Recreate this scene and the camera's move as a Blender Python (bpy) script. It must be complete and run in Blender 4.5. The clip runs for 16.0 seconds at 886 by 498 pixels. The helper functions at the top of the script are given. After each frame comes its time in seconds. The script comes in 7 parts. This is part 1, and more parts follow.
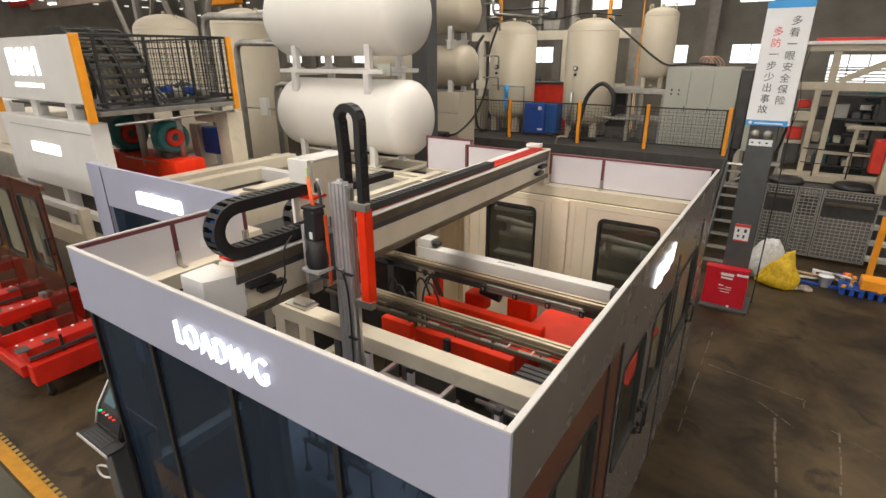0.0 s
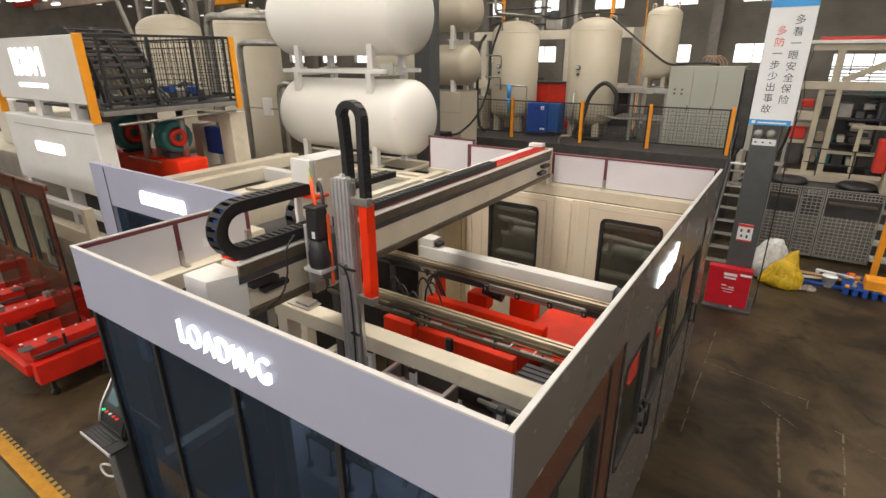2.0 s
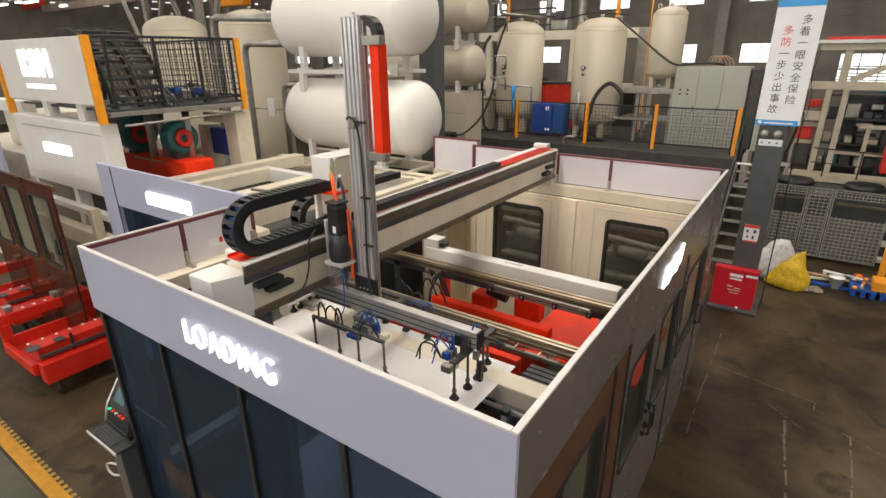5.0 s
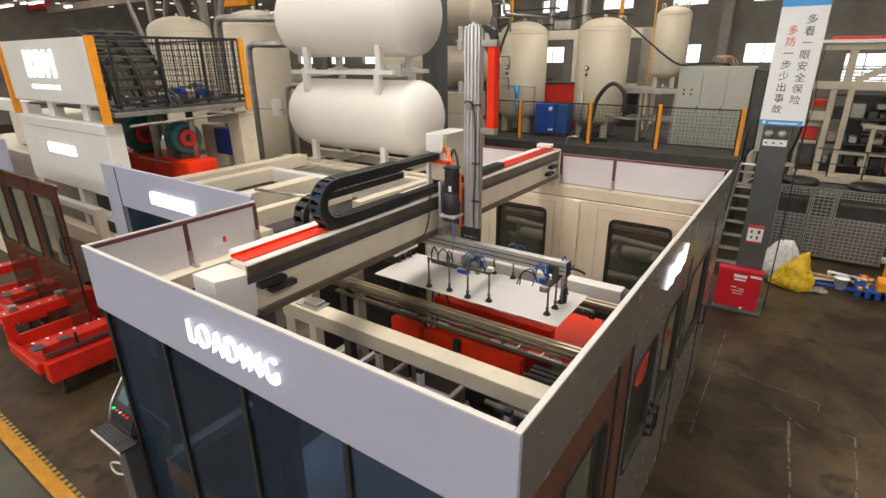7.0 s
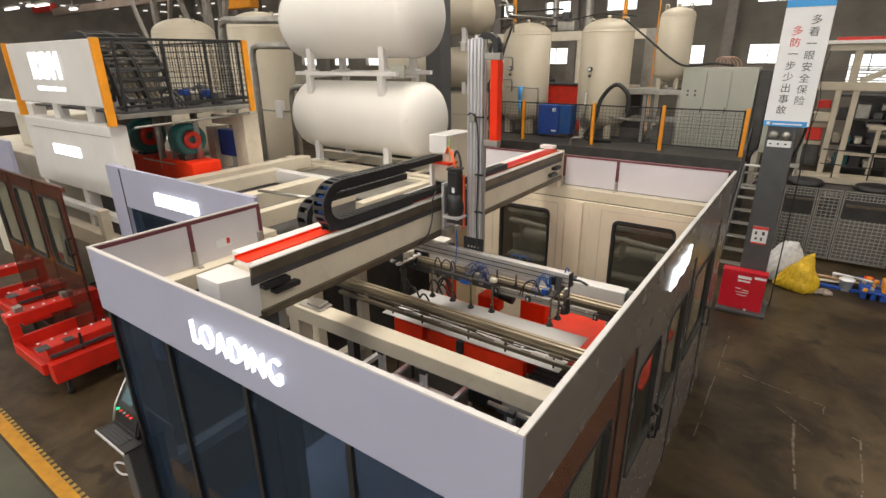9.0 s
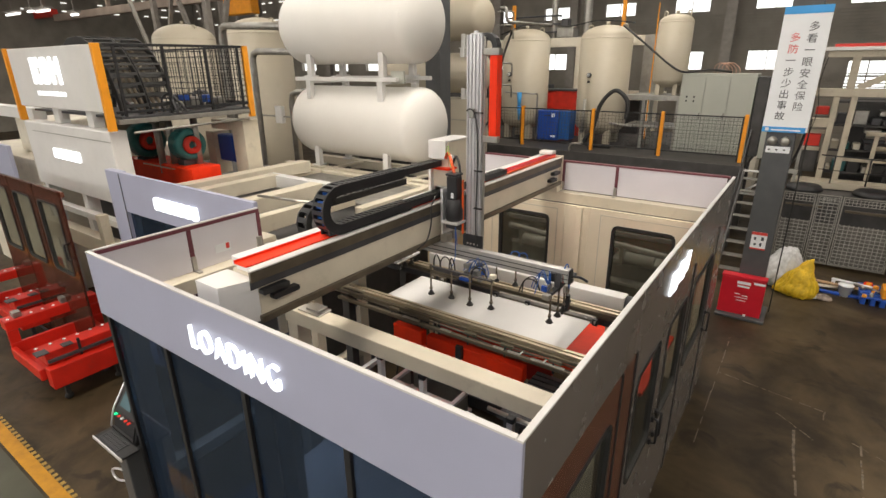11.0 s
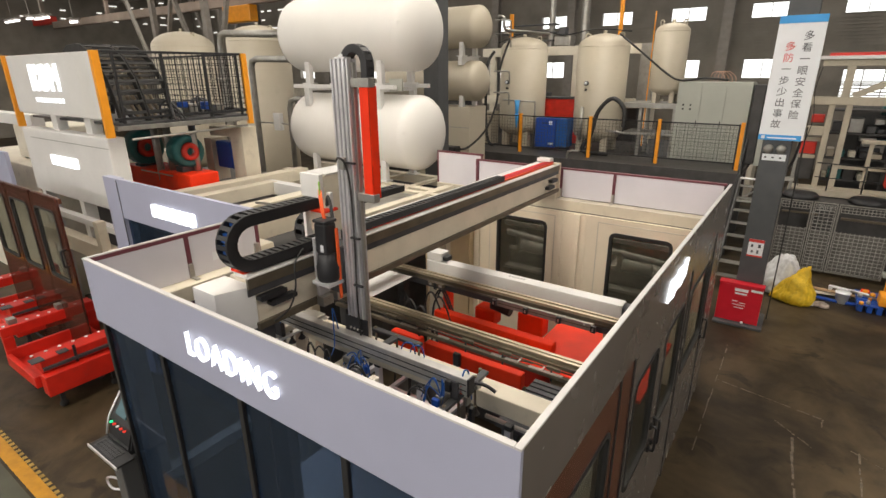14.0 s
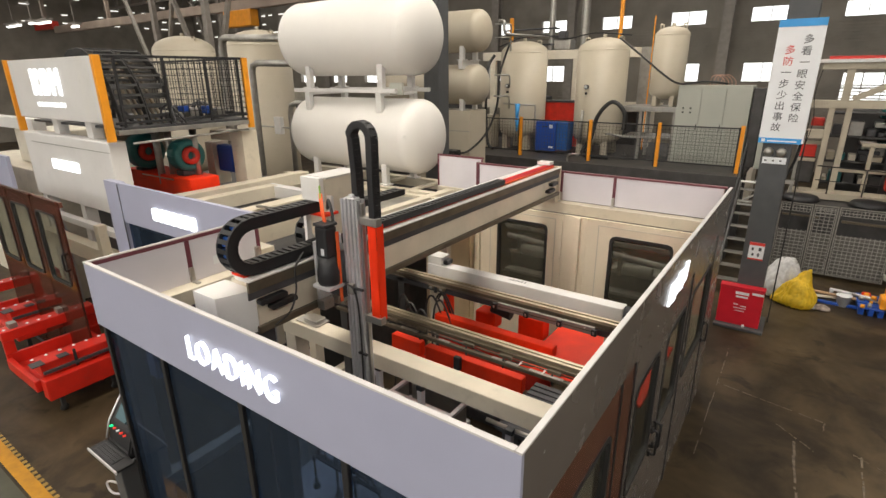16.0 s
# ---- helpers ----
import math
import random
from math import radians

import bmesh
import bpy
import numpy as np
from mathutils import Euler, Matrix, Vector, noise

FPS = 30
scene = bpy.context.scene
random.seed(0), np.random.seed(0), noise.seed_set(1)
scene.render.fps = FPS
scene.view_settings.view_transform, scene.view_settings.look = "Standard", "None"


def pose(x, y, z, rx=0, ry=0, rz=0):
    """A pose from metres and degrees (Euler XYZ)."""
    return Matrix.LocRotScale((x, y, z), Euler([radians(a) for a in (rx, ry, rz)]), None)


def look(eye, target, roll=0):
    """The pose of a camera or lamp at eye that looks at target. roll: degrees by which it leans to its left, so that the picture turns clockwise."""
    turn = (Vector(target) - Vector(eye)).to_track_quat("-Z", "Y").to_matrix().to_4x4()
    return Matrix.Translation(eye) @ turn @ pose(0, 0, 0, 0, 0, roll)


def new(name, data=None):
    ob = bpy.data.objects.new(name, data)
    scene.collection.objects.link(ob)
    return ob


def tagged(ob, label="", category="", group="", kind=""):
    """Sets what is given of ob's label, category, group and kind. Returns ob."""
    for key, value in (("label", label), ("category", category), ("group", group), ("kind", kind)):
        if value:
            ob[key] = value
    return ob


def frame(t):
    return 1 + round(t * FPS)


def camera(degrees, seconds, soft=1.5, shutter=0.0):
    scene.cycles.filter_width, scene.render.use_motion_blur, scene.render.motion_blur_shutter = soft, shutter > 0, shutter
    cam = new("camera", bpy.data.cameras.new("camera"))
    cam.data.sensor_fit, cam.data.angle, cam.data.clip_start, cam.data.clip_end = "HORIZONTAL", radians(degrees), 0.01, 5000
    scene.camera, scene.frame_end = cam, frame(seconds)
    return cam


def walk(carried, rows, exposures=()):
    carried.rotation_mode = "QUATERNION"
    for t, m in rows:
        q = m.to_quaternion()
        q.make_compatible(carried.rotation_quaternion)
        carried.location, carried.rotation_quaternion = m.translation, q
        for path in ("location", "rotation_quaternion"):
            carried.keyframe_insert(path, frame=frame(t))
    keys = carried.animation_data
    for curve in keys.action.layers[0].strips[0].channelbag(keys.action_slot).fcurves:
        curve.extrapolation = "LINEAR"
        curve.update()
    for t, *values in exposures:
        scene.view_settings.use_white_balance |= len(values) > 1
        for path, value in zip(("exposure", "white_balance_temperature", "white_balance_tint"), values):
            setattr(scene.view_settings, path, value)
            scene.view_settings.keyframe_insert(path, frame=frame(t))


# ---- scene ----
# ---- camera ----
EYE = (0.663, -1.434, 4.172)
cam = camera(81.36, 16.0, soft=1.5)
PATH = [
    (0, (-0.9038, 0.8960, 3.1154), -0.36),
    (0.5, (-0.9068, 0.8933, 3.1139), -0.38),
    (1, (-0.9097, 0.8911, 3.1134), -0.40),
    (1.5, (-0.9122, 0.8895, 3.1135), -0.42),
    (2, (-0.9148, 0.8879, 3.1139), -0.43),
    (2.5, (-0.9180, 0.8859, 3.1144), -0.46),
    (3, (-0.9214, 0.8836, 3.1144), -0.47),
    (3.5, (-0.9250, 0.8812, 3.1147), -0.49),
    (4, (-0.9292, 0.8790, 3.1160), -0.49),
    (6.5, (-0.9482, 0.8665, 3.1176), -0.63),
    (7, (-0.9519, 0.8643, 3.1184), -0.61),
    (7.5, (-0.9564, 0.8616, 3.1194), -0.63),
    (8, (-0.9611, 0.8588, 3.1207), -0.68),
    (8.5, (-0.9650, 0.8569, 3.1226), -0.71),
    (9, (-0.9683, 0.8558, 3.1251), -0.71),
    (11.5, (-0.9721, 0.8688, 3.1602), -0.60),
    (12, (-0.9733, 0.8704, 3.1660), -0.59),
    (12.5, (-0.9727, 0.8736, 3.1724), -0.56),
    (13, (-0.9706, 0.8777, 3.1783), -0.54),
    (13.5, (-0.9690, 0.8814, 3.1842), -0.52),
    (14, (-0.9683, 0.8848, 3.1912), -0.48),
    (14.5, (-0.9687, 0.8871, 3.1973), -0.46),
    (15, (-0.9706, 0.8877, 3.2020), -0.50),
    (15.5, (-0.9729, 0.8879, 3.2063), -0.54),
    (16, (-0.9743, 0.8886, 3.2103), -0.56),
]
walk(cam, [(t, look(EYE, target, roll)) for t, target, roll in PATH])

# ---- world and lights ----
world = bpy.data.worlds.new("world")
scene.world = world
world.use_nodes = True
wn = world.node_tree.nodes
sky = wn.new("ShaderNodeTexSky")
sky.sky_type, sky.sun_disc, sky.sun_elevation, sky.sun_rotation = "NISHITA", False, radians(50), radians(40)
world.node_tree.links.new(sky.outputs[0], wn["Background"].inputs[0])
wn["Background"].inputs[1].default_value = 0.12
scene.view_settings.exposure = 0.0


def area(name, loc, target, sx, sy, power, color):
    lamp = bpy.data.lights.new(name, "AREA")
    lamp.shape, lamp.size, lamp.size_y, lamp.energy, lamp.color = "RECTANGLE", sx, sy, power, color
    ob = new(name, lamp)
    ob.matrix_world = look(loc, target)
    return ob


# daylight through assumed roof skylights, unseen; two far-left rows lift the dark background
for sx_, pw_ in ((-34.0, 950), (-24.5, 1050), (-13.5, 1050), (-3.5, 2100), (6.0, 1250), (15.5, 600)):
    area("assumed_skylight_lamp", (sx_, -4.5, 10.3), (sx_, -4.499, 0), 2.4, 43, pw_, (1.0, 0.915, 0.80))
# frontal fill light, added behind the camera in an unseen window band
area("south_fill_lamp", (-6.0, -27.9, 8.9), (-6.0, 0, 6.9), 64, 2.9, 2500, (1.0, 0.96, 0.90))

# ---- materials ----


def mat(name, col, rough=0.5, metal=0.0, var=0.12, scale=5.0, bump=0.0, fine=90.0, emit=0.0, spec=0.5, dirt=0.0, coat=0.0):
    m = bpy.data.materials.new(name)
    m.use_nodes = True
    n, l = m.node_tree.nodes, m.node_tree.links
    b = n["Principled BSDF"]
    co = n.new("ShaderNodeTexCoord")
    big = n.new("ShaderNodeTexNoise")
    big.inputs["Scale"].default_value, big.inputs["Detail"].default_value = scale, 6
    l.new(co.outputs["Object"], big.inputs["Vector"])
    small = n.new("ShaderNodeTexNoise")
    small.inputs["Scale"].default_value, small.inputs["Detail"].default_value = fine, 3
    l.new(co.outputs["Object"], small.inputs["Vector"])
    ramp = n.new("ShaderNodeValToRGB")
    lo, hi = ramp.color_ramp.elements
    lo.position, hi.position = 0.3, 0.7
    lo.color = (*[c * (1 - var) for c in col], 1)
    hi.color = (*[min(1, c * (1 + var * 0.7)) for c in col], 1)
    l.new(big.outputs[0], ramp.inputs[0])
    out = ramp.outputs[0]
    if dirt:
        spots = n.new("ShaderNodeTexNoise")
        spots.inputs["Scale"].default_value, spots.inputs["Detail"].default_value = scale * 3.1, 9
        spots.inputs["Roughness"].default_value = 0.7
        l.new(co.outputs["Object"], spots.inputs["Vector"])
        cut = n.new("ShaderNodeMapRange")
        cut.inputs[1].default_value, cut.inputs[2].default_value, cut.inputs[4].default_value = 0.55, 0.75, dirt
        l.new(spots.outputs[0], cut.inputs[0])
        mix = n.new("ShaderNodeMixRGB")
        mix.inputs[2].default_value = (0.09, 0.075, 0.06, 1)
        l.new(cut.outputs[0], mix.inputs[0])
        l.new(out, mix.inputs[1])
        out = mix.outputs[0]
    l.new(out, b.inputs["Base Color"])
    rr = n.new("ShaderNodeMapRange")
    rr.inputs[3].default_value, rr.inputs[4].default_value = max(0.02, rough - 0.08), min(1, rough + 0.1)
    l.new(small.outputs[0], rr.inputs[0])
    l.new(rr.outputs[0], b.inputs["Roughness"])
    b.inputs["Metallic"].default_value, b.inputs["Specular IOR Level"].default_value = metal, spec
    b.inputs["Coat Weight"].default_value = coat
    if bump:
        bp = n.new("ShaderNodeBump")
        bp.inputs["Strength"].default_value, bp.inputs["Distance"].default_value = bump, 0.004
        l.new(small.outputs[0], bp.inputs["Height"])
        l.new(bp.outputs[0], b.inputs["Normal"])
    if emit:
        b.inputs["Emission Color"].default_value = (*col, 1)
        b.inputs["Emission Strength"].default_value = emit
    return m


def glass(name, col, rough=0.03, alpha=0.25):
    """Tinted acrylic: part clear, part glossy."""
    m = bpy.data.materials.new(name)
    m.use_nodes = True
    n, l = m.node_tree.nodes, m.node_tree.links
    b = n["Principled BSDF"]
    b.inputs["Base Color"].default_value = (*col, 1)
    b.inputs["Roughness"].default_value = rough
    b.inputs["Specular IOR Level"].default_value = 0.9
    clear = n.new("ShaderNodeBsdfTransparent")
    clear.inputs[0].default_value = (*[min(1, c * 3 + 0.15) for c in col], 1)
    mix = n.new("ShaderNodeMixShader")
    mix.inputs[0].default_value = 1 - alpha
    l.new(clear.outputs[0], mix.inputs[1])
    l.new(b.outputs[0], mix.inputs[2])
    l.new(mix.outputs[0], n["Material Output"].inputs[0])
    return m


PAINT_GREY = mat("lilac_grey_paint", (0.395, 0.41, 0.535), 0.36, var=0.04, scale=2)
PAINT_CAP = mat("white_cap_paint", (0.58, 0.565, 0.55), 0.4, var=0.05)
# side finish, darker and browner than the lilac-grey front
SIDE_TAUPE = mat("taupe_satin_side", (0.158, 0.140, 0.127), 0.24, var=0.07, scale=1.5, fine=5.0)
PAINT_BROWN = mat("red_brown_panel", (0.13, 0.05, 0.03), 0.2, var=0.1, scale=2)
CREAM = mat("cream_machine_paint", (0.68, 0.615, 0.49), 0.42, var=0.09, scale=2.2, dirt=0.2)
CREAM_WALL = mat("cream_wall_sheet", (0.89, 0.79, 0.62), 0.27, var=0.07, scale=1.3, dirt=0.05)
PORTAL = mat("aged_ivory_steel", (0.47, 0.42, 0.325), 0.5, var=0.14, scale=2, dirt=0.3)
CREAM_DIRTY = mat("cream_paint_scuffed", (0.72, 0.67, 0.56), 0.5, var=0.1, scale=2.5, dirt=0.3)
WHITE = mat("white_paint", (0.72, 0.71, 0.69), 0.4, var=0.04, scale=3, dirt=0.08)
PANEL_WHITE = mat("pale_lilac_panel", (0.71, 0.685, 0.725), 0.45, var=0.04, scale=3)
PURPLE = mat("plum_trim", (0.16, 0.045, 0.06), 0.4, var=0.1)
TANK_WHITE = mat("white_tank_enamel", (0.80, 0.78, 0.74), 0.42, var=0.03, scale=1.2, coat=0.08, dirt=0.02)
TANK = mat("ivory_tank_enamel", (0.48, 0.43, 0.335), 0.42, var=0.06, scale=1.2, dirt=0.08)
RED = mat("signal_red_paint", (0.86, 0.038, 0.006), 0.5, var=0.14, scale=4, dirt=0.1, spec=0.25)
CART_RED = mat("cart_red_enamel", (0.58, 0.020, 0.010), 0.36, var=0.18, scale=4, dirt=0.22)
RED_DIRTY = mat("worn_red_paint", (0.62, 0.03, 0.015), 0.45, var=0.25, scale=4, dirt=0.35)
RED_BOX = mat("fire_red_enamel", (0.60, 0.015, 0.03), 0.3, var=0.08)
ORANGE = mat("safety_orange_paint", (0.85, 0.33, 0.015), 0.42, var=0.1, scale=5, dirt=0.1)
YELLOW_LINE = mat("worn_floor_yellow", (0.50, 0.235, 0.008), 0.55, var=0.25, scale=5, dirt=0.3)
BLACK = mat("black_plastic", (0.018, 0.018, 0.02), 0.45, var=0.2, bump=0.1)
RUBBER = mat("black_rubber", (0.028, 0.027, 0.026), 0.6, var=0.2)
DARK = mat("dark_grey_steel", (0.07, 0.07, 0.075), 0.45, metal=0.3, var=0.2, dirt=0.2)
PILLAR = mat("pillar_dark_paint", (0.075, 0.078, 0.082), 0.5, var=0.12, dirt=0.15)
ALU = mat("anodised_aluminium", (0.74, 0.73, 0.745), 0.33, metal=0.55, var=0.05, scale=8)
WORN_ALU = mat("worn_aluminium", (0.36, 0.34, 0.31), 0.42, metal=0.85, var=0.15, scale=9, dirt=0.15)
STEEL = mat("bright_steel", (0.52, 0.50, 0.46), 0.3, metal=0.85, var=0.12, scale=6, dirt=0.04)
BRASSY = mat("oiled_rail_steel", (0.50, 0.43, 0.31), 0.34, metal=0.75, var=0.16, scale=6, dirt=0.06)
RAIL_DARK = mat("dark_oiled_steel", (0.15, 0.125, 0.09), 0.4, metal=0.5, var=0.2, scale=6, dirt=0.1)
GALV = mat("galvanised_pipe", (0.38, 0.37, 0.34), 0.42, metal=0.8, var=0.15, scale=7, dirt=0.2)
GREY_CAB = mat("grey_green_cabinet", (0.40, 0.41, 0.36), 0.45, var=0.04, scale=2)
BLUE = mat("royal_blue_paint", (0.012, 0.07, 0.36), 0.4, var=0.1)
BLUE_LIGHT = mat("sky_blue_vinyl", (0.05, 0.34, 0.75), 0.45, var=0.04)
BLUE_TUBE = mat("blue_air_hose", (0.012, 0.09, 0.36), 0.4, var=0.1)
TEAL = mat("teal_motor_paint", (0.02, 0.13, 0.13), 0.4, var=0.15)
SHEET_WHITE = mat("white_plastic_sheet", (0.70, 0.69, 0.68), 0.4, var=0.03, scale=2)
SIGN_WHITE = mat("white_sign_vinyl", (0.80, 0.82, 0.84), 0.4, var=0.03)
INK = mat("grey_ink", (0.06, 0.065, 0.075), 0.5, var=0.1)
INK_RED = mat("red_ink", (0.68, 0.05, 0.04), 0.5, var=0.1)
LED = mat("white_led_acrylic", (0.93, 0.96, 1.0), 0.4, var=0.0, emit=1.5)
LED_GREEN = mat("green_lamp", (0.02, 0.9, 0.35), 0.4, var=0.0, emit=0.8)
LED_RED = mat("red_lamp", (0.8, 0.05, 0.03), 0.4, var=0.0, emit=0.5)
DAY = mat("daylight_beyond", (0.98, 1.0, 1.0), 0.9, var=0.0, emit=1.6)
TUBE_LIGHT = mat("tube_light_glow", (1.0, 0.97, 0.93), 0.5, var=0.0, emit=2.5)
WALL_MAT = mat("dark_profiled_cladding", (0.25, 0.225, 0.19), 0.6, var=0.2, scale=1.0, dirt=0.15)
ROOF_MAT = mat("dark_roof_sheet", (0.36, 0.29, 0.24), 0.7, var=0.2, scale=1.0)
TRUSS = mat("roof_steel", (0.26, 0.235, 0.21), 0.6, var=0.15)
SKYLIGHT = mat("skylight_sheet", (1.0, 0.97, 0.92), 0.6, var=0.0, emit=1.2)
BAG_WHITE = mat("woven_white_bag", (0.62, 0.62, 0.62), 0.6, var=0.15, scale=14, bump=0.4)
BAG_YELLOW = mat("yellow_woven_bag", (0.72, 0.47, 0.02), 0.55, var=0.2, scale=14, bump=0.4)
CARD = mat("cardboard", (0.42, 0.28, 0.16), 0.8, var=0.2)
GLASS_DARK = glass("smoked_acrylic", (0.055, 0.082, 0.125), 0.03, 0.74)
GLASS_LEAF = glass("bronze_acrylic_leaf", (0.11, 0.035, 0.022), 0.06, 0.45)
GLASS_GREY = glass("grey_window_pane", (0.16, 0.16, 0.145), 0.05, 0.82)
SCREEN = mat("blue_screen", (0.09, 0.15, 0.17), 0.12, var=0.1, emit=0.12)
DECK = mat("platform_deck", (0.045, 0.042, 0.038), 0.55, var=0.3, scale=3, dirt=0.2)
WIRE_RED = mat("orange_cable", (0.85, 0.12, 0.02), 0.45, var=0.1)
WIRE_GREEN = mat("green_cable", (0.25, 0.5, 0.06), 0.45, var=0.1)
PRESS_DARK = mat("dark_machine_body", (0.055, 0.053, 0.052), 0.5, var=0.3, scale=4, dirt=0.2)


def floor_material():
    m = bpy.data.materials.new("stained_floor_coating")
    m.use_nodes = True
    n, l = m.node_tree.nodes, m.node_tree.links
    b = n["Principled BSDF"]
    co = n.new("ShaderNodeTexCoord")

    def noise_node(scale, detail, rough=0.55, distortion=0.0):
        t = n.new("ShaderNodeTexNoise")
        t.inputs["Scale"].default_value, t.inputs["Detail"].default_value = scale, detail
        t.inputs["Roughness"].default_value, t.inputs["Distortion"].default_value = rough, distortion
        l.new(co.outputs["Object"], t.inputs["Vector"])
        return t.outputs[0]

    base = n.new("ShaderNodeValToRGB")
    e = base.color_ramp.elements
    e[0].position, e[1].position = 0.38, 0.66
    e[0].color, e[1].color = (0.026, 0.018, 0.0092, 1), (0.094, 0.066, 0.035, 1)
    l.new(noise_node(0.75, 8, 0.6, 0.6), base.inputs[0])
    stain = n.new("ShaderNodeValToRGB")
    e = stain.color_ramp.elements
    e[0].position, e[1].position = 0.52, 0.68
    e[0].color, e[1].color = (0, 0, 0, 1), (0.8, 0.8, 0.8, 1)
    l.new(noise_node(0.42, 9, 0.62, 1.5), stain.inputs[0])
    mix = n.new("ShaderNodeMixRGB")
    mix.inputs[2].default_value = (0.014, 0.0095, 0.006, 1)
    l.new(stain.outputs[0], mix.inputs[0])
    l.new(base.outputs[0], mix.inputs[1])
    scuff = n.new("ShaderNodeValToRGB")
    e = scuff.color_ramp.elements
    e[0].position, e[1].position = 0.66, 0.78
    e[0].color, e[1].color = (0, 0, 0, 1), (0.5, 0.5, 0.5, 1)
    l.new(noise_node(5.5, 10, 0.75), scuff.inputs[0])
    mix2 = n.new("ShaderNodeMixRGB")
    mix2.inputs[2].default_value = (0.12, 0.10, 0.08, 1)
    l.new(scuff.outputs[0], mix2.inputs[0])
    l.new(mix.outputs[0], mix2.inputs[1])
    drip = n.new("ShaderNodeValToRGB")
    e = drip.color_ramp.elements
    e[0].position, e[1].position = 0.57, 0.66
    e[0].color, e[1].color = (0, 0, 0, 1), (0.75, 0.75, 0.75, 1)
    l.new(noise_node(1.9, 7, 0.55, 0.8), drip.inputs[0])
    mix3 = n.new("ShaderNodeMixRGB")
    mix3.inputs[2].default_value = (0.016, 0.011, 0.007, 1)
    l.new(drip.outputs[0], mix3.inputs[0])
    l.new(mix2.outputs[0], mix3.inputs[1])
    l.new(mix3.outputs[0], b.inputs["Base Color"])
    rough = n.new("ShaderNodeMapRange")
    rough.inputs[3].default_value, rough.inputs[4].default_value = 0.32, 0.66
    b.inputs["Specular IOR Level"].default_value = 0.24
    l.new(noise_node(3.0, 6), rough.inputs[0])
    l.new(rough.outputs[0], b.inputs["Roughness"])
    bp = n.new("ShaderNodeBump")
    bp.inputs["Strength"].default_value, bp.inputs["Distance"].default_value = 0.15, 0.003
    l.new(noise_node(40, 4), bp.inputs["Height"])
    l.new(bp.outputs[0], b.inputs["Normal"])
    return m


FLOOR = floor_material()

# ---- building helpers ----
ORIGIN = {}


def box(bm, x0, x1, y0, y1, z0, z1, bev=0.0):
    """A box between two corners, with chamfered edges where bev is given."""
    vs = [bm.verts.new((x, y, z)) for x in (x0, x1) for y in (y0, y1) for z in (z0, z1)]
    fs = [bm.faces.new([vs[i] for i in q]) for q in ((0, 1, 3, 2), (4, 6, 7, 5), (0, 4, 5, 1), (2, 3, 7, 6), (0, 2, 6, 4), (1, 5, 7, 3))]
    if bev:
        es = list({e for f in fs for e in f.edges})
        bmesh.ops.bevel(bm, geom=es, offset=bev, segments=2, affect="EDGES", profile=0.5)
    return vs


def beam(bm, a, b, w, h, bev=0.0):
    """A straight bar from a to b, w wide and h high."""
    a, b = Vector(a), Vector(b)
    d = b - a
    q = d.to_track_quat("X", "Z").to_matrix().to_4x4()
    t = bmesh.new()
    box(t, 0, d.length, -w / 2, w / 2, -h / 2, h / 2, bev)
    t.transform(Matrix.Translation(a) @ q)
    join(bm, t)


def join(bm, t):
    vm = {v: bm.verts.new(v.co) for v in t.verts}
    for f in t.faces:
        g = bm.faces.new([vm[v] for v in f.verts])
        g.smooth = f.smooth
    t.free()


def lathe(bm, profile, at=(0, 0, 0), axis="Z", seg=32):
    """A turned body from (radius, height) rows."""
    rings = []
    turn = {"Z": Matrix(), "X": Matrix.Rotation(radians(90), 4, "Y"), "Y": Matrix.Rotation(radians(-90), 4, "X")}[axis]
    turn = Matrix.Translation(at) @ turn
    for r, h in profile:
        if r < 1e-5:
            rings.append([bm.verts.new(turn @ Vector((0, 0, h)))])
        else:
            rings.append([bm.verts.new(turn @ Vector((r * math.cos(2 * math.pi * k / seg), r * math.sin(2 * math.pi * k / seg), h))) for k in range(seg)])
    for a, b in zip(rings, rings[1:]):
        for k in range(seg):
            j = (k + 1) % seg
            q = [a[k % len(a)], a[j % len(a)], b[j % len(b)], b[k % len(b)]]
            q = list(dict.fromkeys(q))
            if len(q) > 2:
                f = bm.faces.new(q)
                f.smooth = True


def rod(bm, a, b, r, seg=10, r2=None):
    a, b = Vector(a), Vector(b)
    t = bmesh.new()
    n = (b - a).length
    lathe(t, [(0, 0), (r, 0), (r2 or r, n), (0, n)], seg=seg)
    t.transform(Matrix.Translation(a) @ (b - a).to_track_quat("Z", "X").to_matrix().to_4x4())
    for f in t.faces:
        f.smooth = len(f.verts) == 4
    join(bm, t)


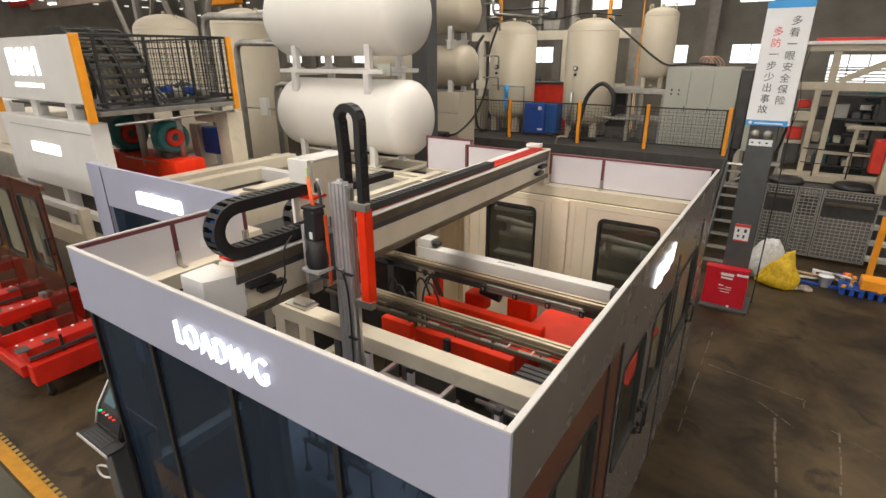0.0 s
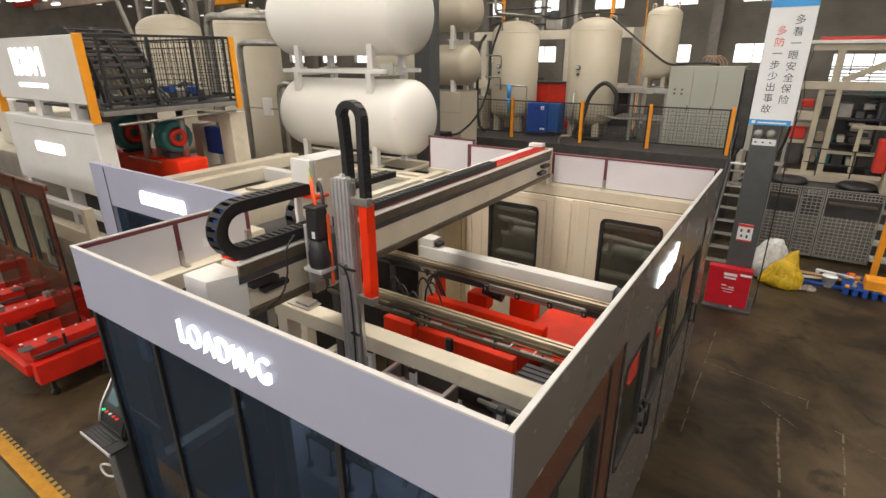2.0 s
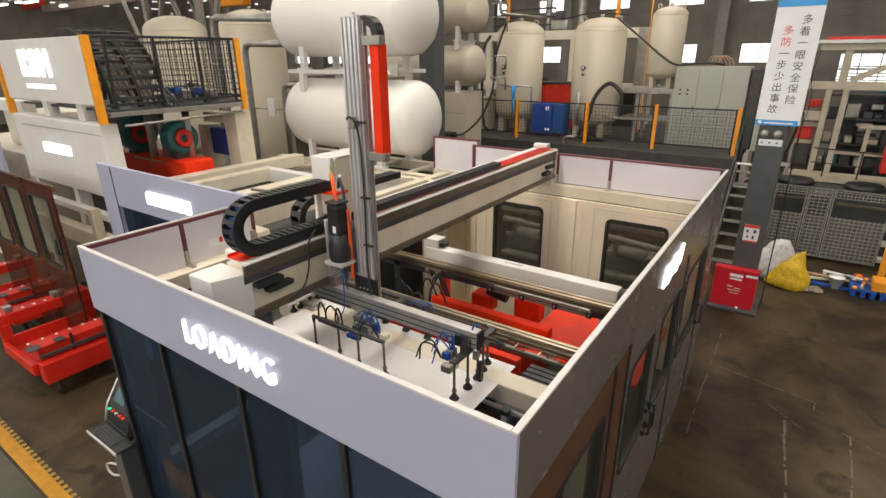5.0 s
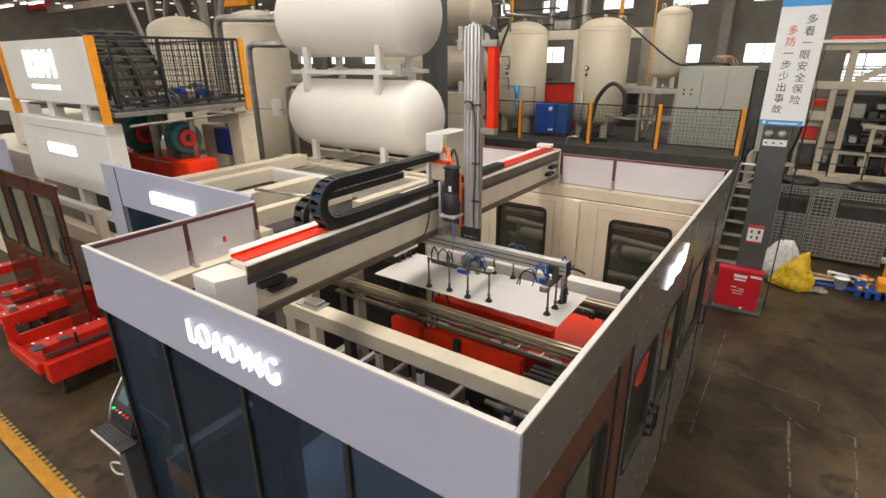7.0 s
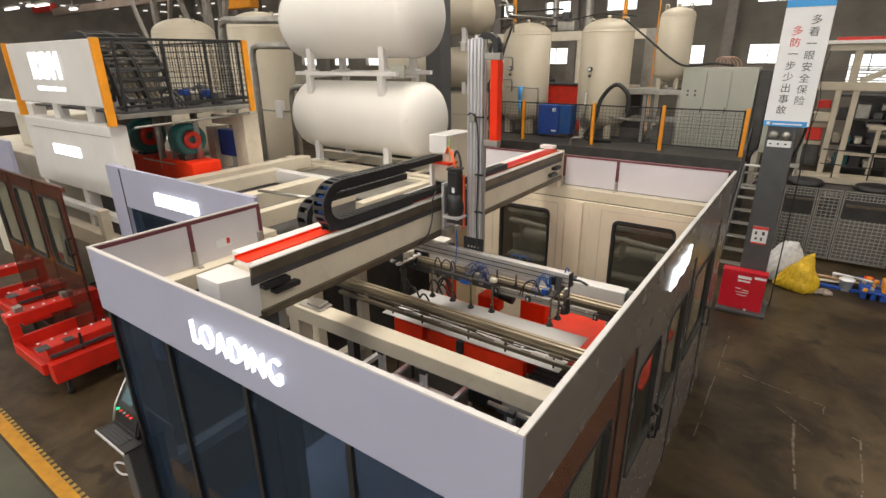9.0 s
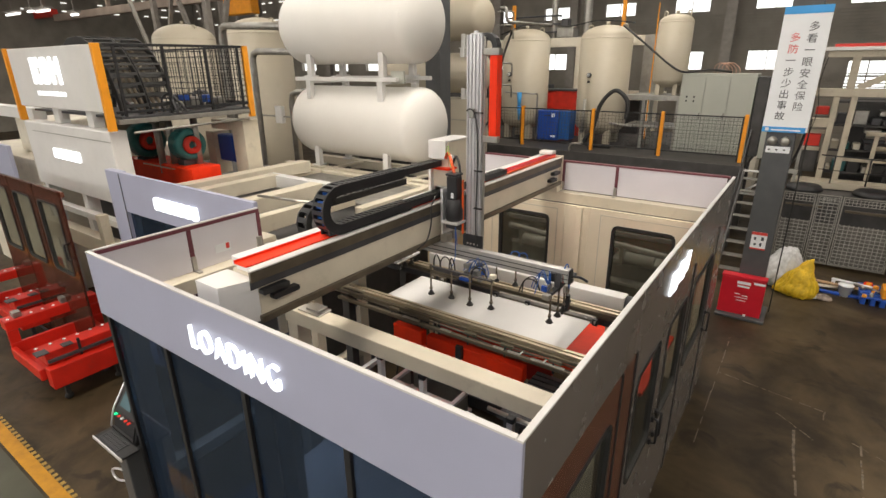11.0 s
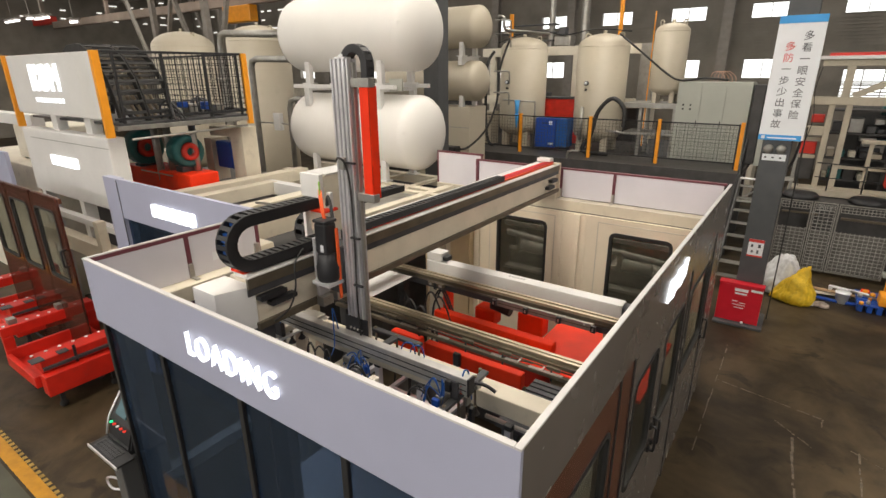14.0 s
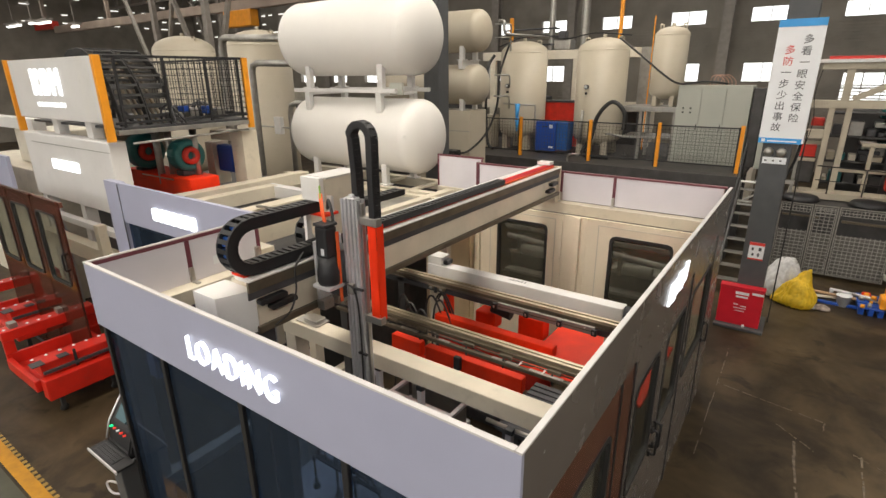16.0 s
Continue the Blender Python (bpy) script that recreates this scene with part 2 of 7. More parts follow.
def tube(bm, pts, r, seg=8, steps=6):
    """A bent pipe through points, rounded between them."""
    P = [Vector(p) for p in pts]
    fine = []
    for i in range(len(P) - 1):
        p0, p1, p2, p3 = P[max(i - 1, 0)], P[i], P[i + 1], P[min(i + 2, len(P) - 1)]
        for s in range(steps):
            t = s / steps
            fine.append(0.5 * ((2 * p1) + (p2 - p0) * t + (2 * p0 - 5 * p1 + 4 * p2 - p3) * t * t + (3 * p1 - p0 - 3 * p2 + p3) * t ** 3))
    fine.append(P[-1])
    rings, up = [], None
    for i, p in enumerate(fine):
        d = (fine[min(i + 1, len(fine) - 1)] - fine[max(i - 1, 0)]).normalized()
        side = d.orthogonal().normalized() if up is None else (up - d * up.dot(d)).normalized()
        up = side
        o = d.cross(side)
        rings.append([bm.verts.new(p + r * (math.cos(2 * math.pi * k / seg) * side + math.sin(2 * math.pi * k / seg) * o)) for k in range(seg)])
    for a, b in zip(rings, rings[1:]):
        for k in range(seg):
            f = bm.faces.new((a[k], a[(k + 1) % seg], b[(k + 1) % seg], b[k]))
            f.smooth = True
    bm.faces.new(rings[0][::-1])
    bm.faces.new(rings[-1])


def pipe(bm, pts, r, seg=10, bend=0.12):
    """A pipe with straight runs and rounded elbows."""
    P = [Vector(p) for p in pts]
    full = [P[0]]
    for a, b, c in zip(P, P[1:], P[2:]):
        k = min(bend, (b - a).length / 2.1, (c - b).length / 2.1)
        u, w = b + (a - b).normalized() * k, b + (c - b).normalized() * k
        full += [u + (b - u) * 0, u.lerp(b, 0.5).lerp(b.lerp(w, 0.5), 0.5), w]
    full.append(P[-1])
    tube(bm, full, r, seg, 1)


def rrect(x0, x1, z0, z1, r, n=5):
    """The outline of a rounded rectangle."""
    pts = []
    for cx, cz, a0 in ((x1 - r, z1 - r, 0), (x0 + r, z1 - r, 90), (x0 + r, z0 + r, 180), (x1 - r, z0 + r, 270)):
        pts += [(cx + r * math.cos(radians(a0 + 90 * k / n)), cz + r * math.sin(radians(a0 + 90 * k / n))) for k in range(n + 1)]
    return pts


def ring_frame(bm, outer, inner, d0, d1, plane):
    """A frame between two outlines of equal length, d0 to d1 deep, in the plane 'xz' or 'yz'."""
    def at(p, d):
        return Vector((p[0], d, p[1])) if plane == "xz" else Vector((d, p[0], p[1]))
    rows = [[bm.verts.new(at(p, d)) for p in o] for o, d in ((outer, d0), (outer, d1), (inner, d1), (inner, d0))]
    n = len(outer)
    for a, b in zip(rows, rows[1:] + rows[:1]):
        for k in range(n):
            bm.faces.new((a[k], a[(k + 1) % n], b[(k + 1) % n], b[k]))


def slab(bm, outline, d0, d1, plane):
    def at(p, d):
        return Vector((p[0], d, p[1])) if plane == "xz" else (Vector((d, p[0], p[1])) if plane == "yz" else Vector((p[0], p[1], d)))
    a, b = [[bm.verts.new(at(p, d)) for p in outline] for d in (d0, d1)]
    bm.faces.new(a), bm.faces.new(b[::-1])
    n = len(a)
    for k in range(n):
        bm.faces.new((a[k], b[k], b[(k + 1) % n], a[(k + 1) % n]))


def thing(name, at, label, category, group="", kind=""):
    ob = new(name)
    ob.empty_display_size = 0.1
    ob.location = at
    ORIGIN[ob] = Vector(at)
    return tagged(ob, label, category, group, kind)


def part(name, bm, material, parent=None, label=""):
    """Links a bmesh, built in world places, as one mesh under a thing or part."""
    bmesh.ops.recalc_face_normals(bm, faces=bm.faces)
    me = bpy.data.meshes.new(name)
    o = ORIGIN[parent] if parent else Vector()
    bmesh.ops.translate(bm, verts=bm.verts, vec=-o)
    bm.to_mesh(me)
    bm.free()
    me.materials.append(material)
    ob = new(name, me)
    ORIGIN[ob] = o
    if parent:
        ob.parent = parent
    return tagged(ob, label)


def boxes(name, material, parent, rows, bev=0.004, label=""):
    """One part made of boxes x0, x1, y0, y1, z0, z1."""
    bm = bmesh.new()
    for r in rows:
        box(bm, *r, bev)
    return part(name, bm, material, parent, label)


def structure(name, rows, material, label, category, bev=0.0):
    bm = bmesh.new()
    for r in rows:
        box(bm, *r, bev)
    return tagged(part(name, bm, material), label, category, kind="structure")


def writing(text, size, depth, m, name, material, parent, label="", gap=1.0, thin=0.0):
    """Letters of the built-in font as a mesh, at the pose m."""
    cu = bpy.data.curves.new("letters", "FONT")
    cu.body, cu.size, cu.extrude, cu.align_x, cu.align_y = text, size, depth, "CENTER", "CENTER"
    cu.space_character, cu.offset = gap, -thin
    tmp = new("letters", cu)
    me = bpy.data.meshes.new_from_object(tmp.evaluated_get(bpy.context.evaluated_depsgraph_get()))
    bpy.data.objects.remove(tmp)
    bm = bmesh.new()
    bm.from_mesh(me)
    bm.transform(m)
    bpy.data.meshes.remove(me)
    return part(name, bm, material, parent, label)


def wire_panel(bm, a, b, z0, z1, step=0.05, r=0.0025):
    """Welded wire mesh between two plan points."""
    a, b = Vector((*a, 0)), Vector((*b, 0))
    n = max(2, int((b - a).length / step))
    d = (b - a).normalized()
    o = Vector((-d.y, d.x, 0)) * r
    def bar(p, q, u):
        vs = [bm.verts.new(p + s * o + t * u) for p in (p, q) for s in (-1, 1) for t in (-1, 1)]
        for k in ((0, 1, 3, 2), (4, 6, 7, 5), (0, 4, 5, 1), (2, 3, 7, 6), (0, 2, 6, 4), (1, 5, 7, 3)):
            bm.faces.new([vs[i] for i in k])
    for k in range(n + 1):
        p = a.lerp(b, k / n)
        bar(p + Vector((0, 0, z0)), p + Vector((0, 0, z1)), d * r)
    for k in range(int((z1 - z0) / step) + 1):
        z = Vector((0, 0, z0 + k * step))
        bar(a + z, b + z, Vector((0, 0, r)))


def chain(name, material, parent, pts, across, w, h, pitch, label="", bar=0.6):
    """A cable-carrier chain along points: two side plates and a cross bar for each link, one part a link; across: its width's direction."""
    P = [Vector(p) for p in pts]
    across = Vector(across)
    dist = [0]
    for a, b in zip(P, P[1:]):
        dist.append(dist[-1] + (b - a).length)
    def at(s):
        for i in range(len(P) - 1):
            if s <= dist[i + 1] or i == len(P) - 2:
                return P[i].lerp(P[i + 1], (s - dist[i]) / max(1e-6, dist[i + 1] - dist[i]))
    n = max(1, round(dist[-1] / pitch))
    for k in range(n):
        a, b = at(dist[-1] * k / n), at(dist[-1] * (k + 1) / n)
        d = (b - a)
        L = d.length
        d.normalize()
        up = across.cross(d)
        m = Matrix.Translation(a) @ Matrix((d, across, up)).transposed().to_4x4()
        t = bmesh.new()
        for s in (-1, 1):
            box(t, -0.2 * L, 1.06 * L, s * w / 2 - 0.009, s * w / 2 + 0.009, -h / 2, h / 2, 0.004)
        box(t, 0.12 * L, (0.12 + bar) * L, -w / 2, w / 2, h / 2 - 0.007, h / 2 + 0.001)
        box(t, 0.12 * L, (0.12 + bar) * L, -w / 2, w / 2, -h / 2 - 0.001, -h / 2 + 0.007)
        t.transform(m)
        part(name, t, material, parent, label)


def each(name, material, parent, rows, bev=0.004, label=""):
    """One part for each box."""
    return [boxes(name, material, parent, [r], bev, label) for r in rows]

# ---- hall ----
structure("floor", [(-45, 32, -28, 27, -0.2, 0)], FLOOR, "worn brown-grey coated concrete factory floor with dark stains", "floor")


def hall():
    # back wall with two rows of windows
    xs = [-5.62 + 3.25 * k for k in range(-11, 11)]
    rows = [(-45, 32, 26, 26.3, 0, 3.0), (-45, 1.27, 26, 26.3, 3.0, 3.72), (3.3, 32, 26, 26.3, 3.0, 3.72), (1.27, 3.3, 26, 26.3, 4.12, 4.58), (-45, 32, 26, 26.3, 4.58, 6.17), (-45, 32, 26, 26.3, 6.82, 11)]
    for z0, z1 in ((3.72, 4.58), (6.17, 6.82)):
        edge = -45
        for x in xs:
            low = z0 < 4 and abs(x - 0.88) < 0.1
            rows.append((edge, 1.27 if low else x, 26, 26.3, z0, z1))
            edge = 3.3 if low else x + 1.55
        rows.append((edge, 32, 26, 26.3, z0, z1))
    structure("wall_north", rows, WALL_MAT, "dark grey profiled metal factory wall with window bands", "wall")
    # profiled ribs of the cladding
    bm = bmesh.new()
    for k in range(24):
        for z0, z1 in ((4.6 + k * 0.13, 4.65 + k * 0.13), (0.6 + k * 0.13, 0.65 + k * 0.13)):
            if z1 < 6.15 and not 3.7 < z1 < 4.58:
                box(bm, -30, 12, 25.95, 26, z0, z1)
    tagged(part("cladding_ribs", bm, WALL_MAT), "horizontal ribs of dark wall cladding", "cladding", kind="structure")
    n = 0
    for x in xs:
        for z0, z1 in ((3.72, 4.58), (6.17, 6.82)):
            if -24 < x < 10:
                n += 1
                if z0 < 4 and abs(x - 0.88) < 0.1:
                    w = thing(f"window_{n}", (2.28, 26.1, 3.0), "broad bright factory window with glazing bars", "window", "hall windows", "structure")
                    each("mullion", TRUSS, w, [(1.27 + 0.67 * k, 1.31 + 0.67 * k, 26.0, 26.06, 3.0, 4.12) for k in range(4)] + [(1.27, 3.3, 26.0, 26.05, z, z + 0.04) for z in (3.0, 3.52, 4.08)], 0)
                    continue
                w = thing(f"window_{n}", (x + 0.77, 26.1, z0), "bright daylit factory window with thin frame", "window", "hall windows", "structure")
                bm = bmesh.new()
                ring_frame(bm, [(x, z0), (x + 1.55, z0), (x + 1.55, z1), (x, z1)], [(x + 0.05, z0 + 0.05), (x + 1.5, z0 + 0.05), (x + 1.5, z1 - 0.05), (x + 0.05, z1 - 0.05)], 25.97, 26.08, "xz")
                part("window_frame", bm, TRUSS, w)
                boxes("mullion", TRUSS, w, [(x + 0.76, x + 0.79, 26.0, 26.05, z0 + 0.05, z1 - 0.05)], 0)
    structure("backdrop", [(-46, 33, 27.5, 27.6, 0, 11)], DAY, "bright overcast daylight outside the windows", "backdrop")
    # glowing backdrop added outside the unseen south openings
    structure("south_fill_backdrop", [(-46, 33, -29.6, -29.5, 0, 11)], DAY, "bright overcast daylight outside the windows", "backdrop")
    structure("wall_west", [(-45.3, -45, -28, 26.3, 0, 11)], WALL_MAT, "dark grey metal factory wall", "wall")
    structure("wall_east", [(32, 32.3, -28, 26.3, 0, 11)], WALL_MAT, "dark grey metal factory wall", "wall")
    # out of view; the window band is added to hold the fill lamp
    structure("wall_south", [(-45, 32, -28.3, -28, 0, 7.4), (-45, 32, -28.3, -28, 10.4, 11)] + [(x - 0.4, x + 0.4, -28.3, -28, 7.4, 10.4) for x in range(-44, 32, 4)], WALL_MAT, "dark grey metal factory wall", "wall")
    rows, edge = [], -45
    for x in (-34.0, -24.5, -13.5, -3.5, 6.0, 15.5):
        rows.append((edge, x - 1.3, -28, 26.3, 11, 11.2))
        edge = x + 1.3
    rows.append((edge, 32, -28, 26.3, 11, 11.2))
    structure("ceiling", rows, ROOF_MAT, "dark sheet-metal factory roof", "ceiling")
    # assumed skylight strips, out of view, glowing above the lamps
    structure("skylight", [(x - 1.3, x + 1.3, -28, 26.3, 11.2, 11.25) for x in (-34.0, -24.5, -13.5, -3.5, 6.0, 15.5)], SKYLIGHT, "assumed translucent roof skylight strips", "skylight")
    # roof trusses
    for y in (12.0, 19.0, 25.0):
        t = thing("roof_truss", (-10, y, 9.0), "grey steel lattice roof truss", "truss", "roof trusses", "structure")
        boxes("chord", TRUSS, t, [(-45, 32, y - 0.08, y + 0.08, 9.0, 9.15)], 0)
        boxes("chord", TRUSS, t, [(-45, 32, y - 0.08, y + 0.08, 10.7, 10.85)], 0)
        bm = bmesh.new()
        for k in range(38):
            beam(bm, (-45 + 2 * k, y, 9.1), (-44 + 2 * k, y, 10.75), 0.08, 0.08)
            beam(bm, (-44 + 2 * k, y, 10.75), (-43 + 2 * k, y, 9.1), 0.08, 0.08)
        part("lattice", bm, TRUSS, t)
    # building columns along the back
    for x in (-34, -27, -20.5, -14, -9.8, -3.0, 4.0, 11.0):
        c = thing("steel_column", (x, 24.5, 0), "dark steel building column with flanges", "column", "hall columns", "structure")
        boxes("flange", TRUSS, c, [(x - 0.2, x + 0.2, 24.3, 24.33, 0, 11)], 0)
        boxes("flange", TRUSS, c, [(x - 0.2, x + 0.2, 24.67, 24.7, 0, 11)], 0)
        boxes("web", TRUSS, c, [(x - 0.015, x + 0.015, 24.33, 24.67, 0, 11)], 0)


hall()

# worn paint lines on the floor
for n, (a, b, w) in enumerate((((0.2, 4.2), (0.19, 7.1), 0.018), ((0.19, 5.95), (1.44, 5.7), 0.016), ((1.26, 3.0), (1.13, 5.15), 0.03), ((1.75, 3.4), (1.78, 5.2), 0.022), ((0.95, 5.35), (1.35, 5.0), 0.02), ((1.7, 5.2), (2.6, 4.7), 0.014), ((1.44, 5.7), (1.42, 5.5), 0.02))):
    bm = bmesh.new()
    d = Vector(b) - Vector(a)
    k, rs = 0.0, random.Random(n)
    while k < 1:
        e = min(1, k + rs.uniform(0.015, 0.11))
        p, q = Vector(a).lerp(Vector(b), k), Vector(a).lerp(Vector(b), e)
        j = rs.uniform(-0.006, 0.006)
        beam(bm, (p.x + j, p.y, 0.002), (q.x + j, q.y, 0.002), w * rs.uniform(0.4, 1), 0.003)
        k = e + (rs.uniform(0.0, 0.08) if rs.random() < 0.75 else 0)
    tagged(part("floor_marking", bm, mat("worn_white_paint", (0.15, 0.12, 0.085), 0.6, var=0.5, scale=14, dirt=0.8) if n == 0 else bpy.data.materials["worn_white_paint"]), "worn white paint line on the floor", "marking", "white floor lines", "structure")
lane = structure("floor_lane", [(-16, 1.5, -0.42, -0.286, 0.0, 0.003)], YELLOW_LINE, "worn orange-yellow aisle line on the floor", "marking")
bm = bmesh.new()
for k in range(172):
    box(bm, -16 + k * 0.10, -15.945 + k * 0.10, -0.284, -0.24, 0.0, 0.003)
tagged(part("floor_lane_dash", bm, mat("pale_worn_yellow", (0.36, 0.23, 0.05), 0.6, var=0.3, scale=9, dirt=0.5)), "row of pale worn dashes beside the aisle line", "marking", kind="structure")

structure("aisle_floor", [(-45, 32, -3.6, -0.45, 0.0, 0.002)], mat("worn_aisle_green", (0.062, 0.062, 0.040), 0.5, var=0.3, scale=1.5, dirt=0.4), "worn grey-green painted aisle floor", "floor")

# ---- loading enclosure ----
H, W, L = 2.85, 5.59, 3.70


def enclosure():
    e = thing("loading_enclosure", (-L / 2, W / 2, 0), "open-topped grey machine enclosure with smoked panes and lit letters", "machine enclosure")
    fascia = boxes("front_fascia", PAINT_GREY, e, [(-L, 0, 0, 0.024, 2.33, H - 0.012)], 0.004, "pale lilac-grey painted fascia")
    boxes("cap_strip", PAINT_CAP, e, [(-L - 0.002, -0.03, -0.003, 0.028, H - 0.012, H)], 0.002)
    boxes("cap_strip", PAINT_CAP, e, [(-0.028, 0.003, -0.003, W, H - 0.012, H)], 0.002)
    boxes("cap_strip", PAINT_CAP, e, [(-L - 0.002, -L + 0.024, 0.030, 1.53, H - 0.012, H)], 0.002)
    writing("LOADING", 0.265, 0.012, Matrix.Translation((-1.866, -0.014, 2.565)) @ Matrix.Rotation(radians(90), 4, "X") @ Matrix.Diagonal((0.69, 0.92, 1, 1)), "lit_lettering", LED, fascia, "glowing white letters", 1.14, 0.008)
    # smoked front panes between dark posts
    px = [-3.7, -2.83, -1.92, -1.03, -0.06]
    for x in px:
        boxes("front_post", BLACK, e, [(x, x + 0.045, 0.030, 0.056, 0.0, 2.329)], 0.004)
    for x0, x1 in zip(px, px[1:]):
        boxes("front_pane", GLASS_DARK, e, [(x0 + 0.006, x1 - 0.002, 0.058, 0.064, 0.12, 2.33)], 0, "smoked acrylic pane")
    boxes("inner_rail", CREAM, e, [(-3.66, -3.54, 0.13, 2.9, 0.64, 0.76)], 0.006, "cream lower side rail")
    boxes("inner_post", WORN_ALU, e, [(-1.76, -1.60, 0.13, 0.20, 0.0, 2.32)], 0.006, "grey post behind the front panes")
    boxes("sill_rail", DARK, e, [(-L, 0, 0.035, 0.09, 0.0, 0.12)], 0.004)
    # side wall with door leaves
    side = boxes("side_fascia", SIDE_TAUPE, e, [(-0.024, 0, 0.0245, W, 2.40, H - 0.012)], 0.003, "satin taupe side fascia")
    boxes("corner_strip", SIDE_TAUPE, e, [(-0.05, 0, 0.0505, 0.12, 0, 2.397)], 0.002)
    boxes("end_wall", SIDE_TAUPE, e, [(-0.05, 0, 4.98, W, 0, 2.397)], 0.002)
    for k, z0 in enumerate((2.50, 2.485, 2.51, 2.49, 2.515)):
        y, hh = 2.42 + k * 0.135, 0.15
        bm = bmesh.new()
        for o in (0.0, 0.055):
            slab(bm, [(y + o, z0), (y + o + 0.028, z0), (y + o + 0.098, z0 + hh), (y + o + 0.07, z0 + hh)], 0.001, 0.018, "yz")
        slab(bm, [(y + 0.028 + 0.035, z0 + 0.065), (y + 0.055 + 0.03, z0 + 0.065), (y + 0.055 + 0.04, z0 + 0.09), (y + 0.028 + 0.045, z0 + 0.09)], 0.001, 0.018, "yz")
        part("lit_shape", bm, LED, side, "glowing white sign shape")
    leaves = [(0.125, 1.36, PAINT_BROWN, 0.30, 1.24), (1.40, 1.66, PAINT_BROWN, 0, 0), (1.70, 2.555, SIDE_TAUPE, 1.80, 2.44), (2.56, 3.56, SIDE_TAUPE, 2.72, 3.42), (3.60, 4.94, SIDE_TAUPE, 3.74, 4.80)]
    for n, (y0, y1, m, w0, w1) in enumerate(leaves):
        if not w1:
            boxes("side_panel", m, e, [(-0.042, -0.004, y0, y1, 0.05, 2.396)], 0.003)
            continue
        bm = bmesh.new()
        ring_frame(bm, [(y1, 2.396), (y0, 2.396), (y0, 0.05), (y1, 0.05)], [(w1, 2.12), (w0, 2.12), (w0, 1.18), (w1, 1.18)], -0.042, -0.004, "yz")
        d = part("door_leaf", bm, m, e, "glossy machine door leaf with window")
        bm = bmesh.new()
        ring_frame(bm, rrect(w0 - 0.02, w1 + 0.02, 1.16, 2.14, 0.10), rrect(w0 + 0.012, w1 - 0.012, 1.192, 2.108, 0.085), -0.046, 0.004, "yz")
        part("window_seal", bm, RUBBER, d)
        bm = bmesh.new()
        slab(bm, rrect(w0 - 0.005, w1 + 0.005, 1.175, 2.125, 0.09), -0.026, -0.020, "yz")
        part("window_pane", bm, GLASS_GREY, d, "grey acrylic pane")
        if n >= 2:
            hy = y1 - 0.05 if n == 2 else (y0 + 0.06 if n == 3 else y1 - 0.05)
            bm = bmesh.new()
            pipe(bm, [(0, hy, 1.10), (0.055, hy, 1.10), (0.055, hy, 1.34), (0, hy, 1.34)], 0.011, 8, 0.02)
            box(bm, -0.002, 0.02, hy - 0.018, hy + 0.018, 1.08, 1.13, 0.003)
            box(bm, -0.002, 0.02, hy - 0.018, hy + 0.018, 1.31, 1.36, 0.003)
            part("door_handle", bm, BLACK, d, "black pull handle")
    for y in (1.375, 1.675, 3.575, 4.955):
        boxes("door_post", BLACK, e, [(-0.05, 0.004, y - 0.014, y + 0.014, 0, 2.397)], 0.003)
    # upstands with plum trim on the back and the left
    for x0, x1 in ((-3.55, -2.16), (-2.16, -1.40), (-1.40, -0.06)):
        boxes("back_panel", PANEL_WHITE, e, [(x0 + 0.02, x1 - 0.02, W - 0.03, W, 2.43, H - 0.02)], 0.002, "pale translucent upstand panel")
    boxes("back_trim", PURPLE, e, [(-3.6, -0.052, W - 0.04, W + 0.01, H - 0.025, H)], 0.003, "plum edge trim")
    for x in (-3.58, -2.16, -1.40):
        boxes("back_trim", PURPLE, e, [(x - 0.02, x + 0.02, W - 0.04, W + 0.005, 2.43, H - 0.027)], 0.003)
    for y0, y1 in ((0.06, 0.80), (0.80, 1.52)):
        boxes("left_panel", PANEL_WHITE, e, [(-L, -L + 0.02, y0 + 0.02, y1 - 0.02, 2.42, H - 0.03)], 0.002)
    boxes("left_trim", PURPLE, e, [(-L - 0.003, -L + 0.027, 0.057, 1.53, H - 0.045, H - 0.013)], 0.003)
    for y in (0.8, 1.515):
        boxes("left_trim", PURPLE, e, [(-L - 0.003, -L + 0.027, y - 0.02, y + 0.02, 2.42, H - 0.046)], 0.003)
    for x, y in ((-3.63, 0.80), (-3.63, 1.50)):
        boxes("bracket", STEEL, e, [(x - 0.05, x - 0.03, y - 0.02, y + 0.02, 2.42, 2.56), (x - 0.03, x + 0.05, y - 0.02, y + 0.02, 2.42, 2.435)], 0.003)
    for x in (-1.40, -2.16):
        boxes("bracket", STEEL, e, [(x - 0.02, x + 0.02, W - 0.055, W - 0.041, 2.42, 2.55), (x - 0.02, x + 0.02, W - 0.12, W - 0.055, 2.42, 2.432)], 0.003)
    boxes("notice", SIGN_WHITE, e, [(-L + 0.021, -L + 0.024, 1.02, 1.18, 2.52, 2.60)], 0)
    boxes("notice_mark", INK_RED, e, [(-L + 0.0245, -L + 0.026, 1.13, 1.165, 2.54, 2.595)], 0)
    # cream frame carrying the upstands
    boxes("frame_beam", CREAM, e, [(-L + 0.0, -L + 0.17, 0.06, W, 2.27, 2.418)], 0.008, "cream square-tube frame")
    boxes("frame_beam", CREAM, e, [(-L + 0.172, -0.052, W - 0.17, W - 0.002, 2.27, 2.418)], 0.008)
    for x, y in ((-L + 0.01, 0.10), (-L + 0.01, W - 0.16), (-L + 0.01, 2.7)):
        boxes("frame_post", CREAM, e, [(x, x + 0.14, y, y + 0.14, 0, 2.268)], 0.008)
    # back wall with two rounded windows
    y0, y1 = W - 0.25, W - 0.19
